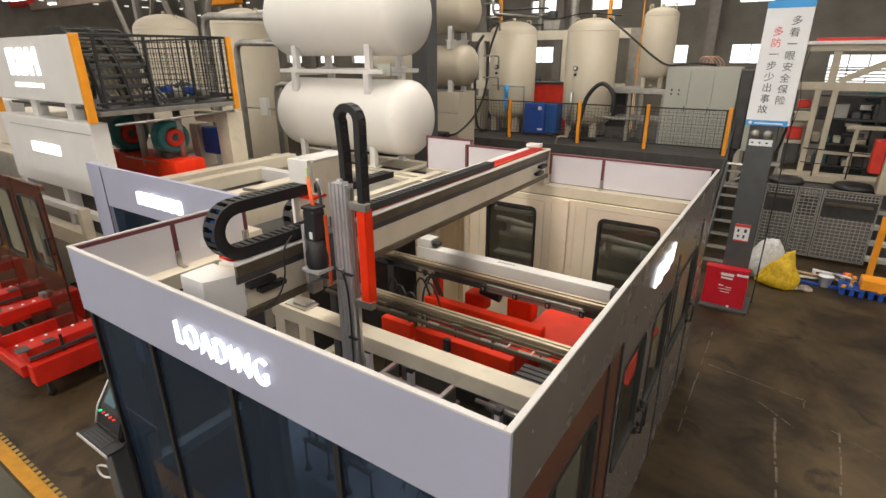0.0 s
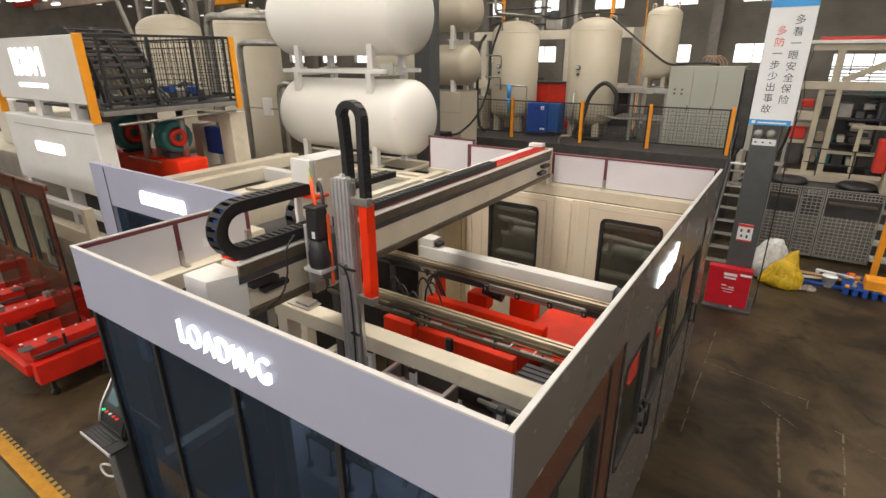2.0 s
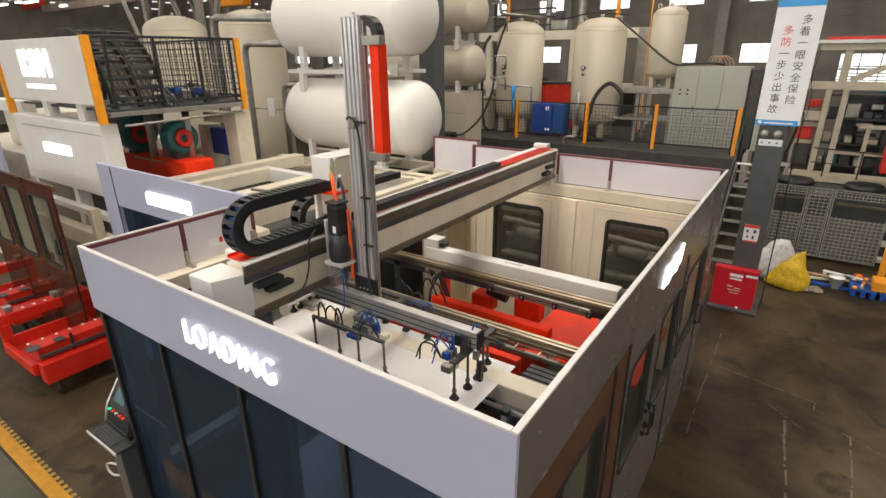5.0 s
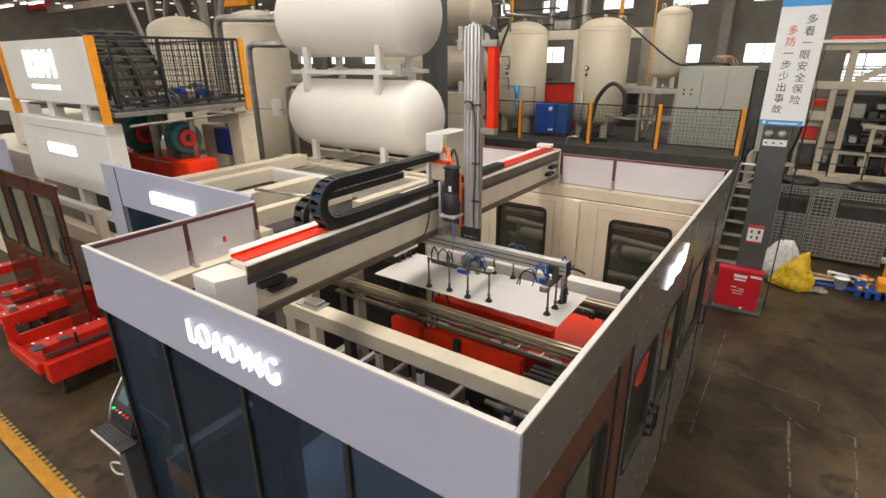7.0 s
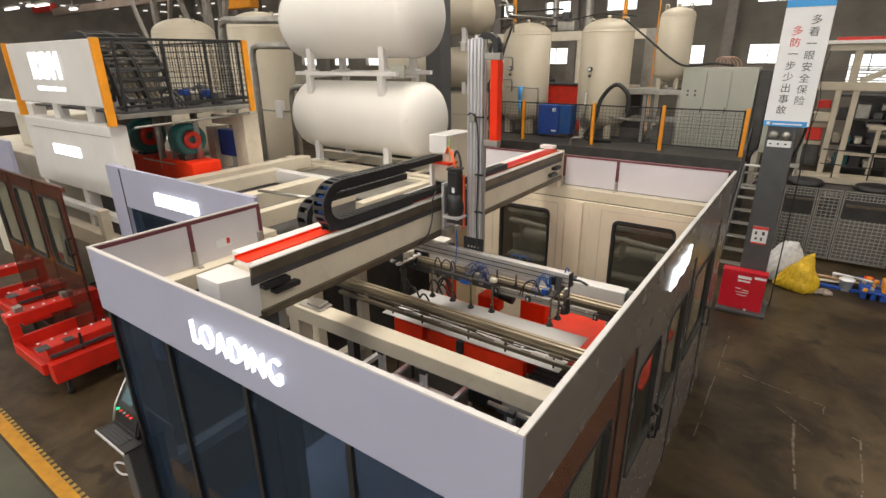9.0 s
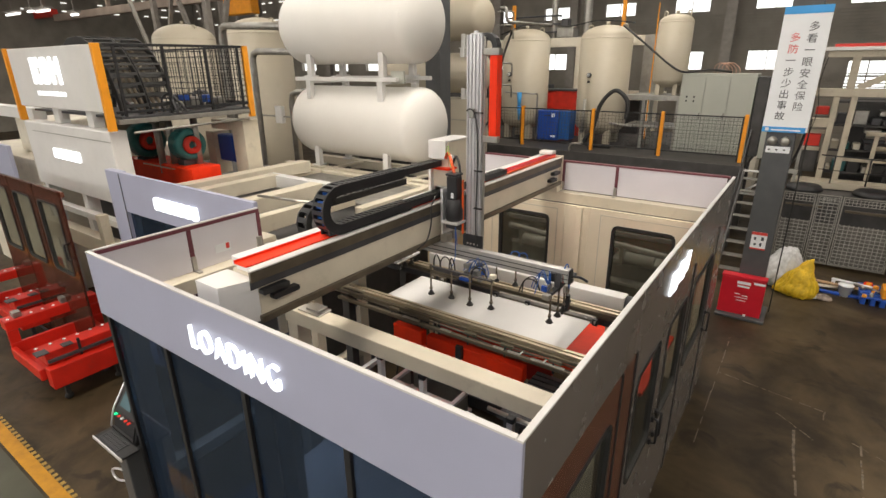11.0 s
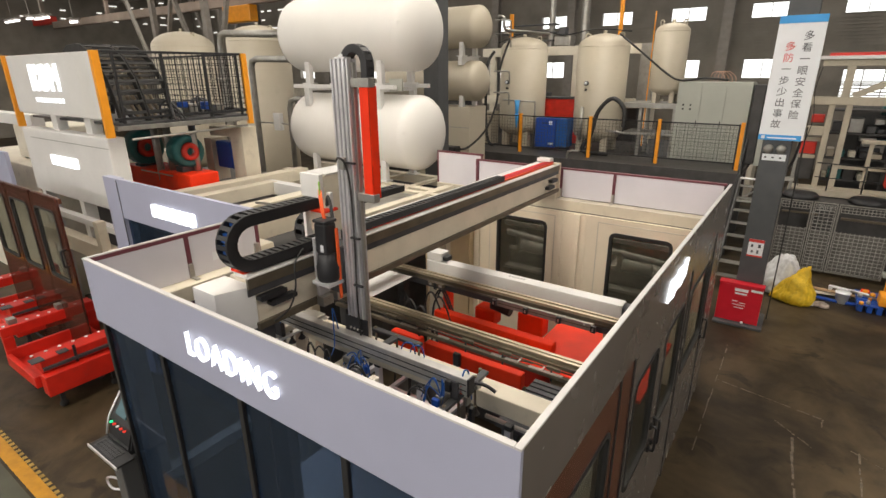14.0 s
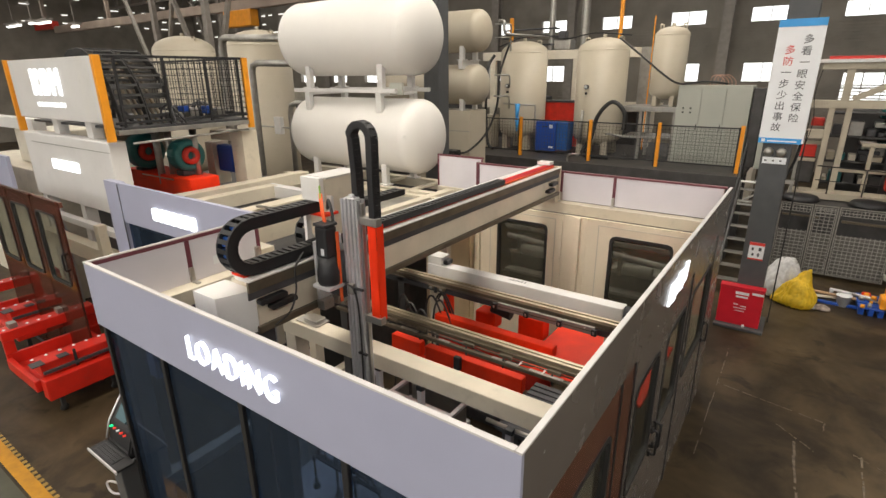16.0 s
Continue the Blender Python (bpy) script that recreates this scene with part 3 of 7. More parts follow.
    wins = [(-3.05, -2.26, 0.95, 2.07), (-1.31, -0.53, 0.95, 2.06)]
    for k, (a, b) in enumerate(((-3.52, -2.02), (-1.66, -0.055))):
        w = wins[k]
        bm = bmesh.new()
        ring_frame(bm, [(b, 2.268), (a, 2.268), (a, 0.03), (b, 0.03)], [(w[1], w[3]), (w[0], w[3]), (w[0], w[2]), (w[1], w[2])], y0, y1, "xz")
        p = part("back_wall_panel", bm, CREAM_WALL, e, "cream sheet-steel wall panel with window")
        bm = bmesh.new()
        ring_frame(bm, rrect(w[0] - 0.02, w[1] + 0.02, w[2] - 0.02, w[3] + 0.02, 0.09), rrect(w[0] + 0.018, w[1] - 0.018, w[2] + 0.018, w[3] - 0.018, 0.07), y0 - 0.012, y1 + 0.005, "xz")
        part("window_seal", bm, RUBBER, p)
        bm = bmesh.new()
        slab(bm, rrect(w[0], w[1], w[2], w[3], 0.08), y0 + 0.02, y0 + 0.026, "xz")
        part("window_pane", bm, GLASS_GREY, p, "grey acrylic pane")
    boxes("back_wall_panel", CREAM_WALL, e, [(-2.016, -1.664, y0 + 0.004, y1, 0.03, 2.268)], 0.003)
    for x in (-1.84, -3.46):
        boxes("stiffener", CREAM_WALL, e, [(x, x + 0.09, y0 - 0.05, y0 - 0.001, 0.03, 2.266)], 0.006)
    bm = bmesh.new()
    for x0_, x1_, z0_, z1_ in ((-3.2, -2.12, 0.7, 2.2), (-1.50, -0.1, 0.7, 2.2)):
        ring_frame(bm, [(x1_, z1_), (x0_, z1_), (x0_, z0_), (x1_, z0_)], [(x1_ - 0.012, z1_ - 0.012), (x0_ + 0.012, z1_ - 0.012), (x0_ + 0.012, z0_ + 0.012), (x1_ - 0.012, z0_ + 0.012)], y0 - 0.006, y0 - 0.0005, "xz")
    part("door_joint", bm, CREAM, e)
    # left inner side towards the next station: tan panel and opening
    tan = mat("tan_side_sheet", (0.62, 0.49, 0.31), 0.45, var=0.15, scale=1.6, dirt=0.15)
    boxes("inner_side_panel", tan, e, [(-3.50, -3.46, 4.05, 5.33, 0.1, 1.95)], 0.004, "tan inner side panel")
    bm = bmesh.new()
    ring_frame(bm, [(5.2, 1.85), (4.2, 1.85), (4.2, 0.3), (5.2, 0.3)], [(5.14, 1.79), (4.26, 1.79), (4.26, 0.36), (5.14, 0.36)], -3.462, -3.44, "yz")
    part("panel_rim", bm, tan, e)
    return e


enclosure()

# machinery seen through the back windows
for x in (-3.0, -1.35):
    t = thing("service_unit", (x + 0.4, 6.3, 0), "dark machine unit with pale pipes behind the enclosure windows", "machine", "service units")
    boxes("unit_body", GALV, t, [(x - 0.2, x + 1.0, 6.05, 6.6, 0, 1.30)], 0.02)
    boxes("shelf", WHITE, t, [(x - 0.2, x + 1.0, 5.85, 6.04, 1.02, 1.06)], 0.006)
    bm = bmesh.new()
    rod(bm, (x - 0.2, 5.95, 1.62), (x + 1.05, 5.95, 1.52), 0.045, 14)
    rod(bm, (x + 0.1, 5.9, 1.45), (x + 0.5, 5.9, 1.44), 0.09, 16)
    part("pale_pipe", bm, WHITE, t)
    each("slat", WHITE, t, [(x - 0.2, x + 1.05, 5.84, 5.86, 1.78, 1.85), (x - 0.2, x + 1.05, 6.02, 6.04, 1.30, 1.36)], 0.006)
    boxes("bracket", STEEL, t, [(x, x + 0.06, 5.9, 6.1, 1.3, 1.62), (x + 0.8, x + 0.86, 5.9, 6.1, 1.3, 1.56)], 0.004)

# ---- inside the enclosure ----


def cross_beams():
    t = thing("front_cross_frame", (-1.5, 1.32, 0), "cream steel cross frame over the sheet bay", "frame")
    boxes("cross_beam", CREAM, t, [(-3.06, -0.08, 1.24, 1.41, 1.91, 2.05)], 0.008)
    for x in (-3.05, -0.22):
        boxes("frame_leg", CREAM, t, [(x, x + 0.14, 1.25, 1.40, 0, 1.908)], 0.008)
    boxes("mount_plate", STEEL, t, [(-2.90, -2.62, 1.27, 1.43, 2.052, 2.066), (-2.82, -2.66, 1.30, 1.42, 2.066, 2.09)], 0.003)
    t = thing("rear_cross_tube", (-1.5, 3.33, 0), "white square cross tube with black stop blocks", "frame")
    boxes("cross_tube", WHITE, t, [(-2.86, -0.52, 3.23, 3.38, 1.875, 2.02)], 0.01)
    for x in (-2.84, -0.68):
        boxes("frame_leg", CREAM, t, [(x, x + 0.12, 3.25, 3.36, 0, 1.873)], 0.006)
    for x in (-2.30, -1.77, -1.34, -0.57):
        boxes("stop_block", BLACK, t, [(x - 0.035, x + 0.035, 3.235, 3.26, 1.81, 1.874)], 0.004)
    bm = bmesh.new()
    rod(bm, (-0.518, 3.305, 1.95), (-0.40, 3.305, 1.95), 0.075, 20)
    part("end_roller", bm, DARK, t, "dark round end roller")
    each("tube_mark", INK, t, [(-1.78 + 0.035 * k, -1.765 + 0.035 * k, 3.29, 3.33, 2.021, 2.0225) for k in range(6)], 0)
    j = thing("junction_box", (-2.72, 3.34, 2.02), "white junction box on the cross tube", "junction box")
    boxes("housing", WHITE, j, [(-2.86, -2.65, 3.24, 3.41, 2.021, 2.125)], 0.008)
    boxes("cable_gland", BLACK, j, [(-2.649, -2.58, 3.26, 3.37, 2.035, 2.09)], 0.01)


cross_beams()


def rail(y, flip, up, name_label):
    """A conveyor rail along x: two bright strips on a carrier, with clamps and a steel shaft."""
    t = thing("conveyor_rail", (-1.8, y, 0), name_label, "conveyor rail", "conveyor rails")
    s = -1 if flip else 1
    def yy(a, b):
        return (y + s * a, y + s * b) if s > 0 else (y + s * b, y + s * a)
    boxes("carrier", RAIL_DARK, t, [(-3.4, -0.30, *yy(0.0, 0.115), 1.80 + up, 1.835 + up)], 0.004)
    boxes("rail_strip", BRASSY, t, [(-3.4, -0.28, *yy(0.0, 0.035), 1.836 + up, 1.868 + up)], 0.004, "bright guide strip")
    boxes("rail_strip", BRASSY, t, [(-3.4, -0.28, *yy(0.06, 0.09), 1.836 + up, 1.872 + up)], 0.004)
    near = min(yy(0.0, 0.115))
    if not flip:
        boxes("chain_guide", DARK, t, [(-3.4, -0.3, near + 0.02, near + 0.09, 1.70 + up, 1.765 + up)], 0.006)
    bm = bmesh.new()
    rod(bm, (-3.3, near - 0.008, 1.793 + up), (-0.36, near - 0.008, 1.793 + up), 0.007)
    part("shaft", bm, RAIL_DARK, t, "thin dark shaft")
    if flip:
        bm = bmesh.new()
        rod(bm, (-3.3, y + 0.025, 1.895), (-0.56, y + 0.025, 1.895), 0.009)
        part("shaft", bm, STEEL, t, "thin bright steel shaft")
        boxes("lower_guide", RAIL_DARK, t, [(-3.2, -0.5, near - 0.065, near - 0.025, 1.79, 1.825)], 0.004, "dark lower guide")
        each("guide_segment", STEEL, t, [(x, x + w, near - 0.06, near - 0.03, 1.826, 1.834) for x, w in ((-2.3, 0.2), (-1.85, 0.12), (-1.28, 0.10), (-1.14, 0.12), (-0.92, 0.30))], 0.002, "bright guide segment")
        for x in (-2.95, -2.45, -2.08, -1.55, -1.17, -0.72):
            c = boxes("clamp", RAIL_DARK, t, [(x - 0.05, x + 0.07, near - 0.03, near - 0.001, 1.785 + up, 1.815 + up)], 0.004, "dark sheet clamp")
            bm = bmesh.new()
            rod(bm, (x, near - 0.04, 1.70 + up), (x, near - 0.04, 1.79 + up), 0.009, 8)
            part("locating_pin", bm, BLACK, c, "black locating pin")
        bm = bmesh.new()
        tube(bm, [(-2.6, near - 0.015, 1.792 + up), (-2.35, near - 0.02, 1.765 + up), (-2.1, near - 0.015, 1.79 + up), (-1.6, near - 0.015, 1.785 + up), (-1.3, near - 0.02, 1.76 + up), (-0.9, near - 0.015, 1.79 + up)], 0.006, 6, 5)
        part("sensor_cable", bm, RUBBER, t)
    else:
        bar = boxes("clamp_bar", GALV, t, [(-1.75, -0.70, near - 0.065, near - 0.035, 1.795, 1.872)], 0.003, "grey steel clamp bar")
        boxes("bar_slot", RAIL_DARK, bar, [(-1.74, -0.71, near - 0.0675, near - 0.0655, 1.828, 1.836)], 0)
        for x in (-1.77, -1.40, -1.04, -0.69):
            j = boxes("end_clamp", BLACK, t, [(x - 0.03, x + 0.02, near - 0.10, near - 0.066, 1.80, 1.868)], 0.005, "black sheet clamp")
            boxes("clamp_tongue", STEEL, j, [(x - 0.012, x + 0.004, near - 0.108, near - 0.101, 1.82, 1.85)], 0.001)
        for x in (-2.57,):
            c = boxes("clamp", RAIL_DARK, t, [(x - 0.11, x + 0.11, near - 0.05, near - 0.001, 1.755 + up, 1.795 + up)], 0.004, "dark sheet clamp carriage")
            each("clamp_pad", STEEL, c, [(x - 0.09, x - 0.05, near - 0.056, near - 0.051, 1.762 + up, 1.788 + up), (x + 0.05, x + 0.09, near - 0.056, near - 0.051, 1.762 + up, 1.788 + up)], 0.001)
            boxes("clamp_jaw", BLACK, c, [(x - 0.02, x + 0.02, near - 0.058, near - 0.051, 1.72 + up, 1.80 + up)], 0.002)
    for x in (-3.2, -0.5):
        boxes("rail_leg", PRESS_DARK, t, [(x, x + 0.10, *yy(0.02, 0.12), 0, 1.798 + up)], 0.005)
    for x, dy in ((-0.80, -0.16), (-1.02, -0.14)):
        boxes("pin_bracket", WHITE, t, [(x, x + 0.014, near + dy + 0.08, near + dy + 0.15, 1.786 + up, 1.796 + up)], 0.003, "white pin bracket")


rail(2.21, True, 0.055, "front conveyor rail with oiled steel strips and clamps")
rail(3.05, False, 0.06, "rear conveyor rail with oiled steel strips and clamps")


def lifter():
    t = thing("sheet_lifter", (-1.8, 2.63, 0), "red-painted sheet lifting frame between the conveyor rails", "lifter")
    boxes("front_bar", RED, t, [(-2.60, -2.22, 2.23, 2.32, 1.42, 1.585)], 0.01, "red steel bar")
    boxes("front_bar", RED, t, [(-2.16, -1.07, 2.23, 2.32, 1.42, 1.575)], 0.01, "red steel bar")
    boxes("front_skirt", RED, t, [(-2.60, -1.09, 2.26, 2.31, 1.24, 1.418)], 0.006)
    boxes("rear_bar", RED, t, [(-2.58, -1.10, 2.98, 3.10, 1.40, 1.52)], 0.01, "red steel bar")
    boxes("rear_skirt", RED_DIRTY, t, [(-2.56, -1.12, 3.03, 3.07, 0.9, 1.398)], 0.006)
    boxes("red_plate", RED, t, [(-1.34, -0.14, 2.72, 3.95, 1.36, 1.395)], 0.008, "broad red plate")
    boxes("upright", RED, t, [(-2.76, -2.66, 3.42, 3.52, 0, 1.74)], 0.008)
    each("crosshead", RED, t, [(-2.22, -1.96, 3.30, 3.50, 1.34, 1.54), (-1.66, -1.36, 3.30, 3.50, 1.36, 1.62)], 0.02)
    bm = bmesh.new()
    rod(bm, (-2.0, 3.34, 1.62), (-1.76, 3.34, 1.58), 0.065, 16)
    rod(bm, (-1.96, 3.34, 1.6), (-1.96, 3.34, 1.80), 0.042, 14)
    part("gearmotor", bm, BLACK, t)
    for x in (-1.78,):
        boxes("lift_bracket", BLACK, t, [(x, x + 0.07, 2.185, 2.229, 1.46, 1.60)], 0.006)
    each("base_frame", PRESS_DARK, t, [(-2.95, -0.25, 2.40, 2.56, 0, 0.16), (-2.95, -0.25, 3.30, 3.46, 0, 0.16), (-2.95, -2.8, 2.56, 3.3, 0, 0.16), (-1.4, -1.25, 2.56, 3.3, 0, 0.16)], 0.01)
    each("support_leg", PRESS_DARK, t, [(-2.56, -2.48, 2.32, 2.40, 0, 1.5), (-1.2, -1.12, 2.32, 2.40, 0, 1.5), (-2.64, -2.56, 3.08, 3.17, 0, 1.36), (-0.6, -0.5, 3.3, 3.4, 0.16, 1.36)], 0.006)
    each("bed_slat", DARK, t, [(-1.06, -0.42, 2.17 + 0.075 * k, 2.225 + 0.075 * k, 1.37, 1.40) for k in range(5)], 0.004)
    boxes("bed_edge", STEEL, t, [(-1.06, -0.42, 2.155, 2.165, 1.385, 1.402)], 0.001, "bright steel bed edge")
    each("roller_bed", DARK, t, [(-1.05, -0.30, 1.72, 1.86, 1.38, 1.42), (-1.05, -0.30, 1.90, 2.02, 1.30, 1.36)], 0.006)
    for y in (1.66, 1.94):
        bm = bmesh.new()
        rod(bm, (-1.1, y, 1.50), (-0.3, y, 1.50), 0.018, 10)
        part("roller", bm, STEEL, t)
    each("roller_leg", DARK, t, [(-1.0, -0.95, 1.75, 1.84, 0, 1.38), (-0.4, -0.35, 1.92, 2.0, 0, 1.30)], 0.004)
    d = thing("wiring_loom", (-2.9, 3.2, 0), "dark cable loom and hoses beside the rear rail", "cables")
    rs = random.Random(5)
    for k in range(7):
        bm = bmesh.new()
        x, y = -3.2 + rs.uniform(-0.1, 0.4), 3.0 + rs.uniform(-0.3, 0.3)
        tube(bm, [(x, y, 0.0), (x + 0.05, y + 0.1, 0.9), (x + 0.15, y + 0.02, 1.5), (x + 0.35, y - 0.1, 1.7), (x + 0.5, y - 0.1, 1.4)], 0.012, 6, 4)
        part("hose", bm, RUBBER, d)


lifter()


def sheet_bay():
    t = thing("sheet_stack", (-1.78, 1.0, 0), "stack of white plastic sheets on a dark lift table", "sheet stack")
    boxes("lift_table", DARK, t, [(-2.85, -0.7, 0.55, 1.45, 0.0, 0.30)], 0.01)
    boxes("stacked_sheets", SHEET_WHITE, t, [(-2.77, -0.79, 0.65, 1.35, 0.302, 0.62)], 0.002)
    # dark blue sheet added on the floor stands in for the bay's shade
    boxes("bay_dark_sheet", mat("dark_blue_bay_tone", (0.026, 0.048, 0.088), 0.4, var=0.25, scale=3, dirt=0.2), t, [(-3.5, -0.10, 0.15, 2.3, 0.004, 0.012)], 0)
    f = thing("profile_box", (-1.95, 1.98, 0), "open aluminium profile box beside the sheet stack", "box")
    x0, x1, y0, y1 = -2.31, -1.60, 1.87, 2.16
    for z0, z1 in ((1.165, 1.20), (0.93, 0.965)):
        for y in (y0, y1):
            boxes("profile_bar", ALU, f, [(x0 - 0.022, x1 + 0.022, y - 0.022, y + 0.022, z0, z1)], 0.004)
        for x in (x0, x1):
            boxes("profile_bar", ALU, f, [(x - 0.022, x + 0.022, y0 + 0.023, y1 - 0.023, z0, z1)], 0.004)
    for x in (x0, x1):
        boxes("frame_panel", GALV, f, [(x - 0.008, x + 0.008, y0 + 0.03, y1 - 0.03, 0.966, 1.164)], 0)
    for y in (y0, y1):
        boxes("frame_panel", GALV, f, [(x0 + 0.03, x1 - 0.03, y - 0.008, y + 0.008, 0.966, 1.164)], 0)
    for x in (x0, x1):
        for y in (y0, y1):
            boxes("profile_leg", DARK, f, [(x - 0.02, x + 0.02, y - 0.02, y + 0.02, 0.012, 0.929)], 0.004)
    # dark sheet added for the shade inside the box
    boxes("tray", PRESS_DARK, f, [(x0 + 0.03, x1 - 0.03, y0 + 0.03, y1 - 0.03, 0.94, 0.955)], 0)
    b = thing("aluminium_rail", (-2.6, 1.85, 0), "short aluminium profile rail across the bay", "rail")
    boxes("rail_bar", ALU, b, [(-2.62, -2.57, 1.66, 2.05, 1.25, 1.30)], 0.004)
    boxes("rail_leg", DARK, b, [(-2.62, -2.57, 1.82, 1.87, 0.012, 1.249)], 0.004)
    for x, y, z in ((-3.27, 1.64, 1.46), (-2.36, 1.76, 1.47), (-1.82, 1.72, 1.47), (-0.87, 1.63, 1.48)):
        g = thing("guide_post", (x, y, 0.012), "short aluminium sheet-guide post with black clamp", "guide post", "sheet guide posts")
        boxes("post_profile", ALU, g, [(x - 0.028, x + 0.028, y - 0.028, y + 0.028, 0.012, z)], 0.006)
        boxes("post_cap", BLACK, g, [(x - 0.035, x + 0.035, y - 0.03, y + 0.03, z + 0.001, z + 0.05)], 0.008)
    k = thing("sensor_block", (-1.32, 1.7, 0), "small white sensor block on a dark stalk", "sensor")
    boxes("stalk", DARK, k, [(-1.33, -1.31, 1.70, 1.72, 0.012, 1.27)], 0)
    boxes("block", WHITE, k, [(-1.36, -1.27, 1.68, 1.74, 1.271, 1.31)], 0.006)


sheet_bay()

# ---- gantry ----
GX = -2.14


def gantry():
    t = thing("gantry_beam", (GX - 0.13, 2.9, 0), "long cream gantry beam with linear rails and red cable tray", "gantry")
    boxes("main_beam", CREAM, t, [(GX - 0.30, GX - 0.03, 0.42, 5.40, 2.52, 2.86)], 0.01)
    boxes("top_plate", WHITE, t, [(GX - 0.34, GX - 0.245, 0.45, 5.40, 2.862, 2.93)], 0.004)
    boxes("beam_cap", WHITE, t, [(GX - 0.243, GX - 0.036, 0.42, 5.40, 2.862, 2.902)], 0.004, "white painted beam top")
    boxes("linear_rail", RAIL_DARK, t, [(GX - 0.029, GX - 0.005, 0.36, 5.44, 2.83, 2.905)], 0.004, "oiled upper linear rail")
    boxes("rail_cover", PAINT_CAP, t, [(GX - 0.034, GX + 0.004, 0.36, 5.44, 2.907, 2.918)], 0.002)
    boxes("rail_back", DARK, t, [(GX - 0.0295, GX - 0.018, 0.36, 5.44, 2.775, 2.829)], 0.002)
    boxes("linear_rail", RAIL_DARK, t, [(GX - 0.029, GX + 0.005, 0.40, 5.44, 2.525, 2.575)], 0.004, "oiled lower linear rail")
    boxes("cable_tray", RED, t, [(GX - 0.240, GX - 0.105, 0.40, 5.42, 2.905, 2.912), (GX - 0.240, GX - 0.234, 0.40, 5.42, 2.905, 2.93)], 0.001, "red cable tray")
    bm = bmesh.new()
    slab(bm, [(GX - 0.36, 0.18), (GX - 0.11, 0.18), (GX - 0.031, 0.418), (GX - 0.36, 0.418)], 2.53, 2.835, "xy")
    part("end_cover", bm, WHITE, t, "white tapered end cover")
    boxes("end_plate", CREAM, t, [(GX - 0.31, GX - 0.0, 5.441, 5.47, 2.46, 2.93)], 0.004)
    bm = bmesh.new()
    for y, z in ((0.42, 2.725), (0.50, 2.665)):
        slab(bm, rrect(y, y + 0.22, z, z + 0.040, 0.014), GX - 0.03, GX + 0.02, "yz")
    part("bumper", bm, BLACK, t, "black rubber stop")
    bm = bmesh.new()
    for y, z in ((5.12, 2.70), (5.02, 2.62)):
        slab(bm, rrect(y, y + 0.2, z, z + 0.045, 0.016), GX - 0.03, GX + 0.03, "yz")
    part("bumper", bm, BLACK, t, "black rubber stop")
    boxes("foot", CREAM, t, [(GX - 0.30, GX - 0.02, 5.35, 5.56, 2.42, 2.518)], 0.006)
    each("support_leg", DARK, t, [(GX - 0.28, GX - 0.06, 0.40, 0.56, 0, 2.518)], 0.008)
    boxes("head_bracket", WHITE, t, [(GX - 0.30, GX - 0.10, 5.3, 5.42, 2.955, 3.0)], 0.006)
    # orange cables lying at the back of the tray
    bm = bmesh.new()
    for k in range(4):
        x = GX - 0.18 + k * 0.027
        tube(bm, [(x, 3.9, 2.925), (x + 0.01, 4.4, 2.93), (x - 0.008, 4.9, 2.925), (x + 0.005, 5.40, 2.93)], 0.010, 6, 5)
    part("tray_cable", bm, WIRE_RED, t, "orange-red cable")
    bm = bmesh.new()
    for k in range(3):
        x = GX - 0.17 + k * 0.03
        tube(bm, [(x, 3.9, 2.938), (x + 0.012, 4.5, 2.945), (x, 5.0, 2.94), (x + 0.01, 5.41, 2.945)], 0.008, 6, 5)
    part("tray_cable", bm, RED_BOX, t, "dark red cable")
    # fixed part of the chain's lower run
    chain("link", BLACK, t, [(GX - 0.13, 1.14, 2.955), (GX - 0.13, 3.95, 2.952)], (1, 0, 0), 0.086, 0.062, 0.06)
    return t


gantry()
CX = GX - 0.13     # the chain's plane
ZB, ZT = 2.955, 3.265
RB = (ZT - ZB) / 2


def chain_loop():
    """The rolling bend of the gantry's cable chain, with a run above and below; its base stands at y = 0."""
    t = thing("cable_chain_bend", (CX, 0.48, ZB), "bend of a black plastic cable chain on the gantry", "cable chain")
    y0 = 0.48
    pts = [(CX, y0 + 0.86, ZB - 0.002)] + [(CX, y0 - RB * math.sin(math.pi * k / 24), ZB - 0.002 + RB - RB * math.cos(math.pi * k / 24)) for k in range(25)] + [(CX, y0 + 0.78, ZT - 0.004)]
    chain("link", BLACK, t, pts, (1, 0, 0), 0.105, 0.082, 0.052)
    bm = bmesh.new()
    for k in range(2, 11):
        a = math.pi * k / 12
        p = Vector((CX, y0 - RB * math.sin(a), ZB + RB - RB * math.cos(a)))
        box(bm, p.x - 0.042, p.x + 0.042, p.y - 0.011, p.y + 0.011, p.z - 0.011, p.z + 0.011, 0.003)
    part("hose_bundle", bm, BLUE_TUBE, t, "blue hoses inside the chain")
    return t


bend = chain_loop()


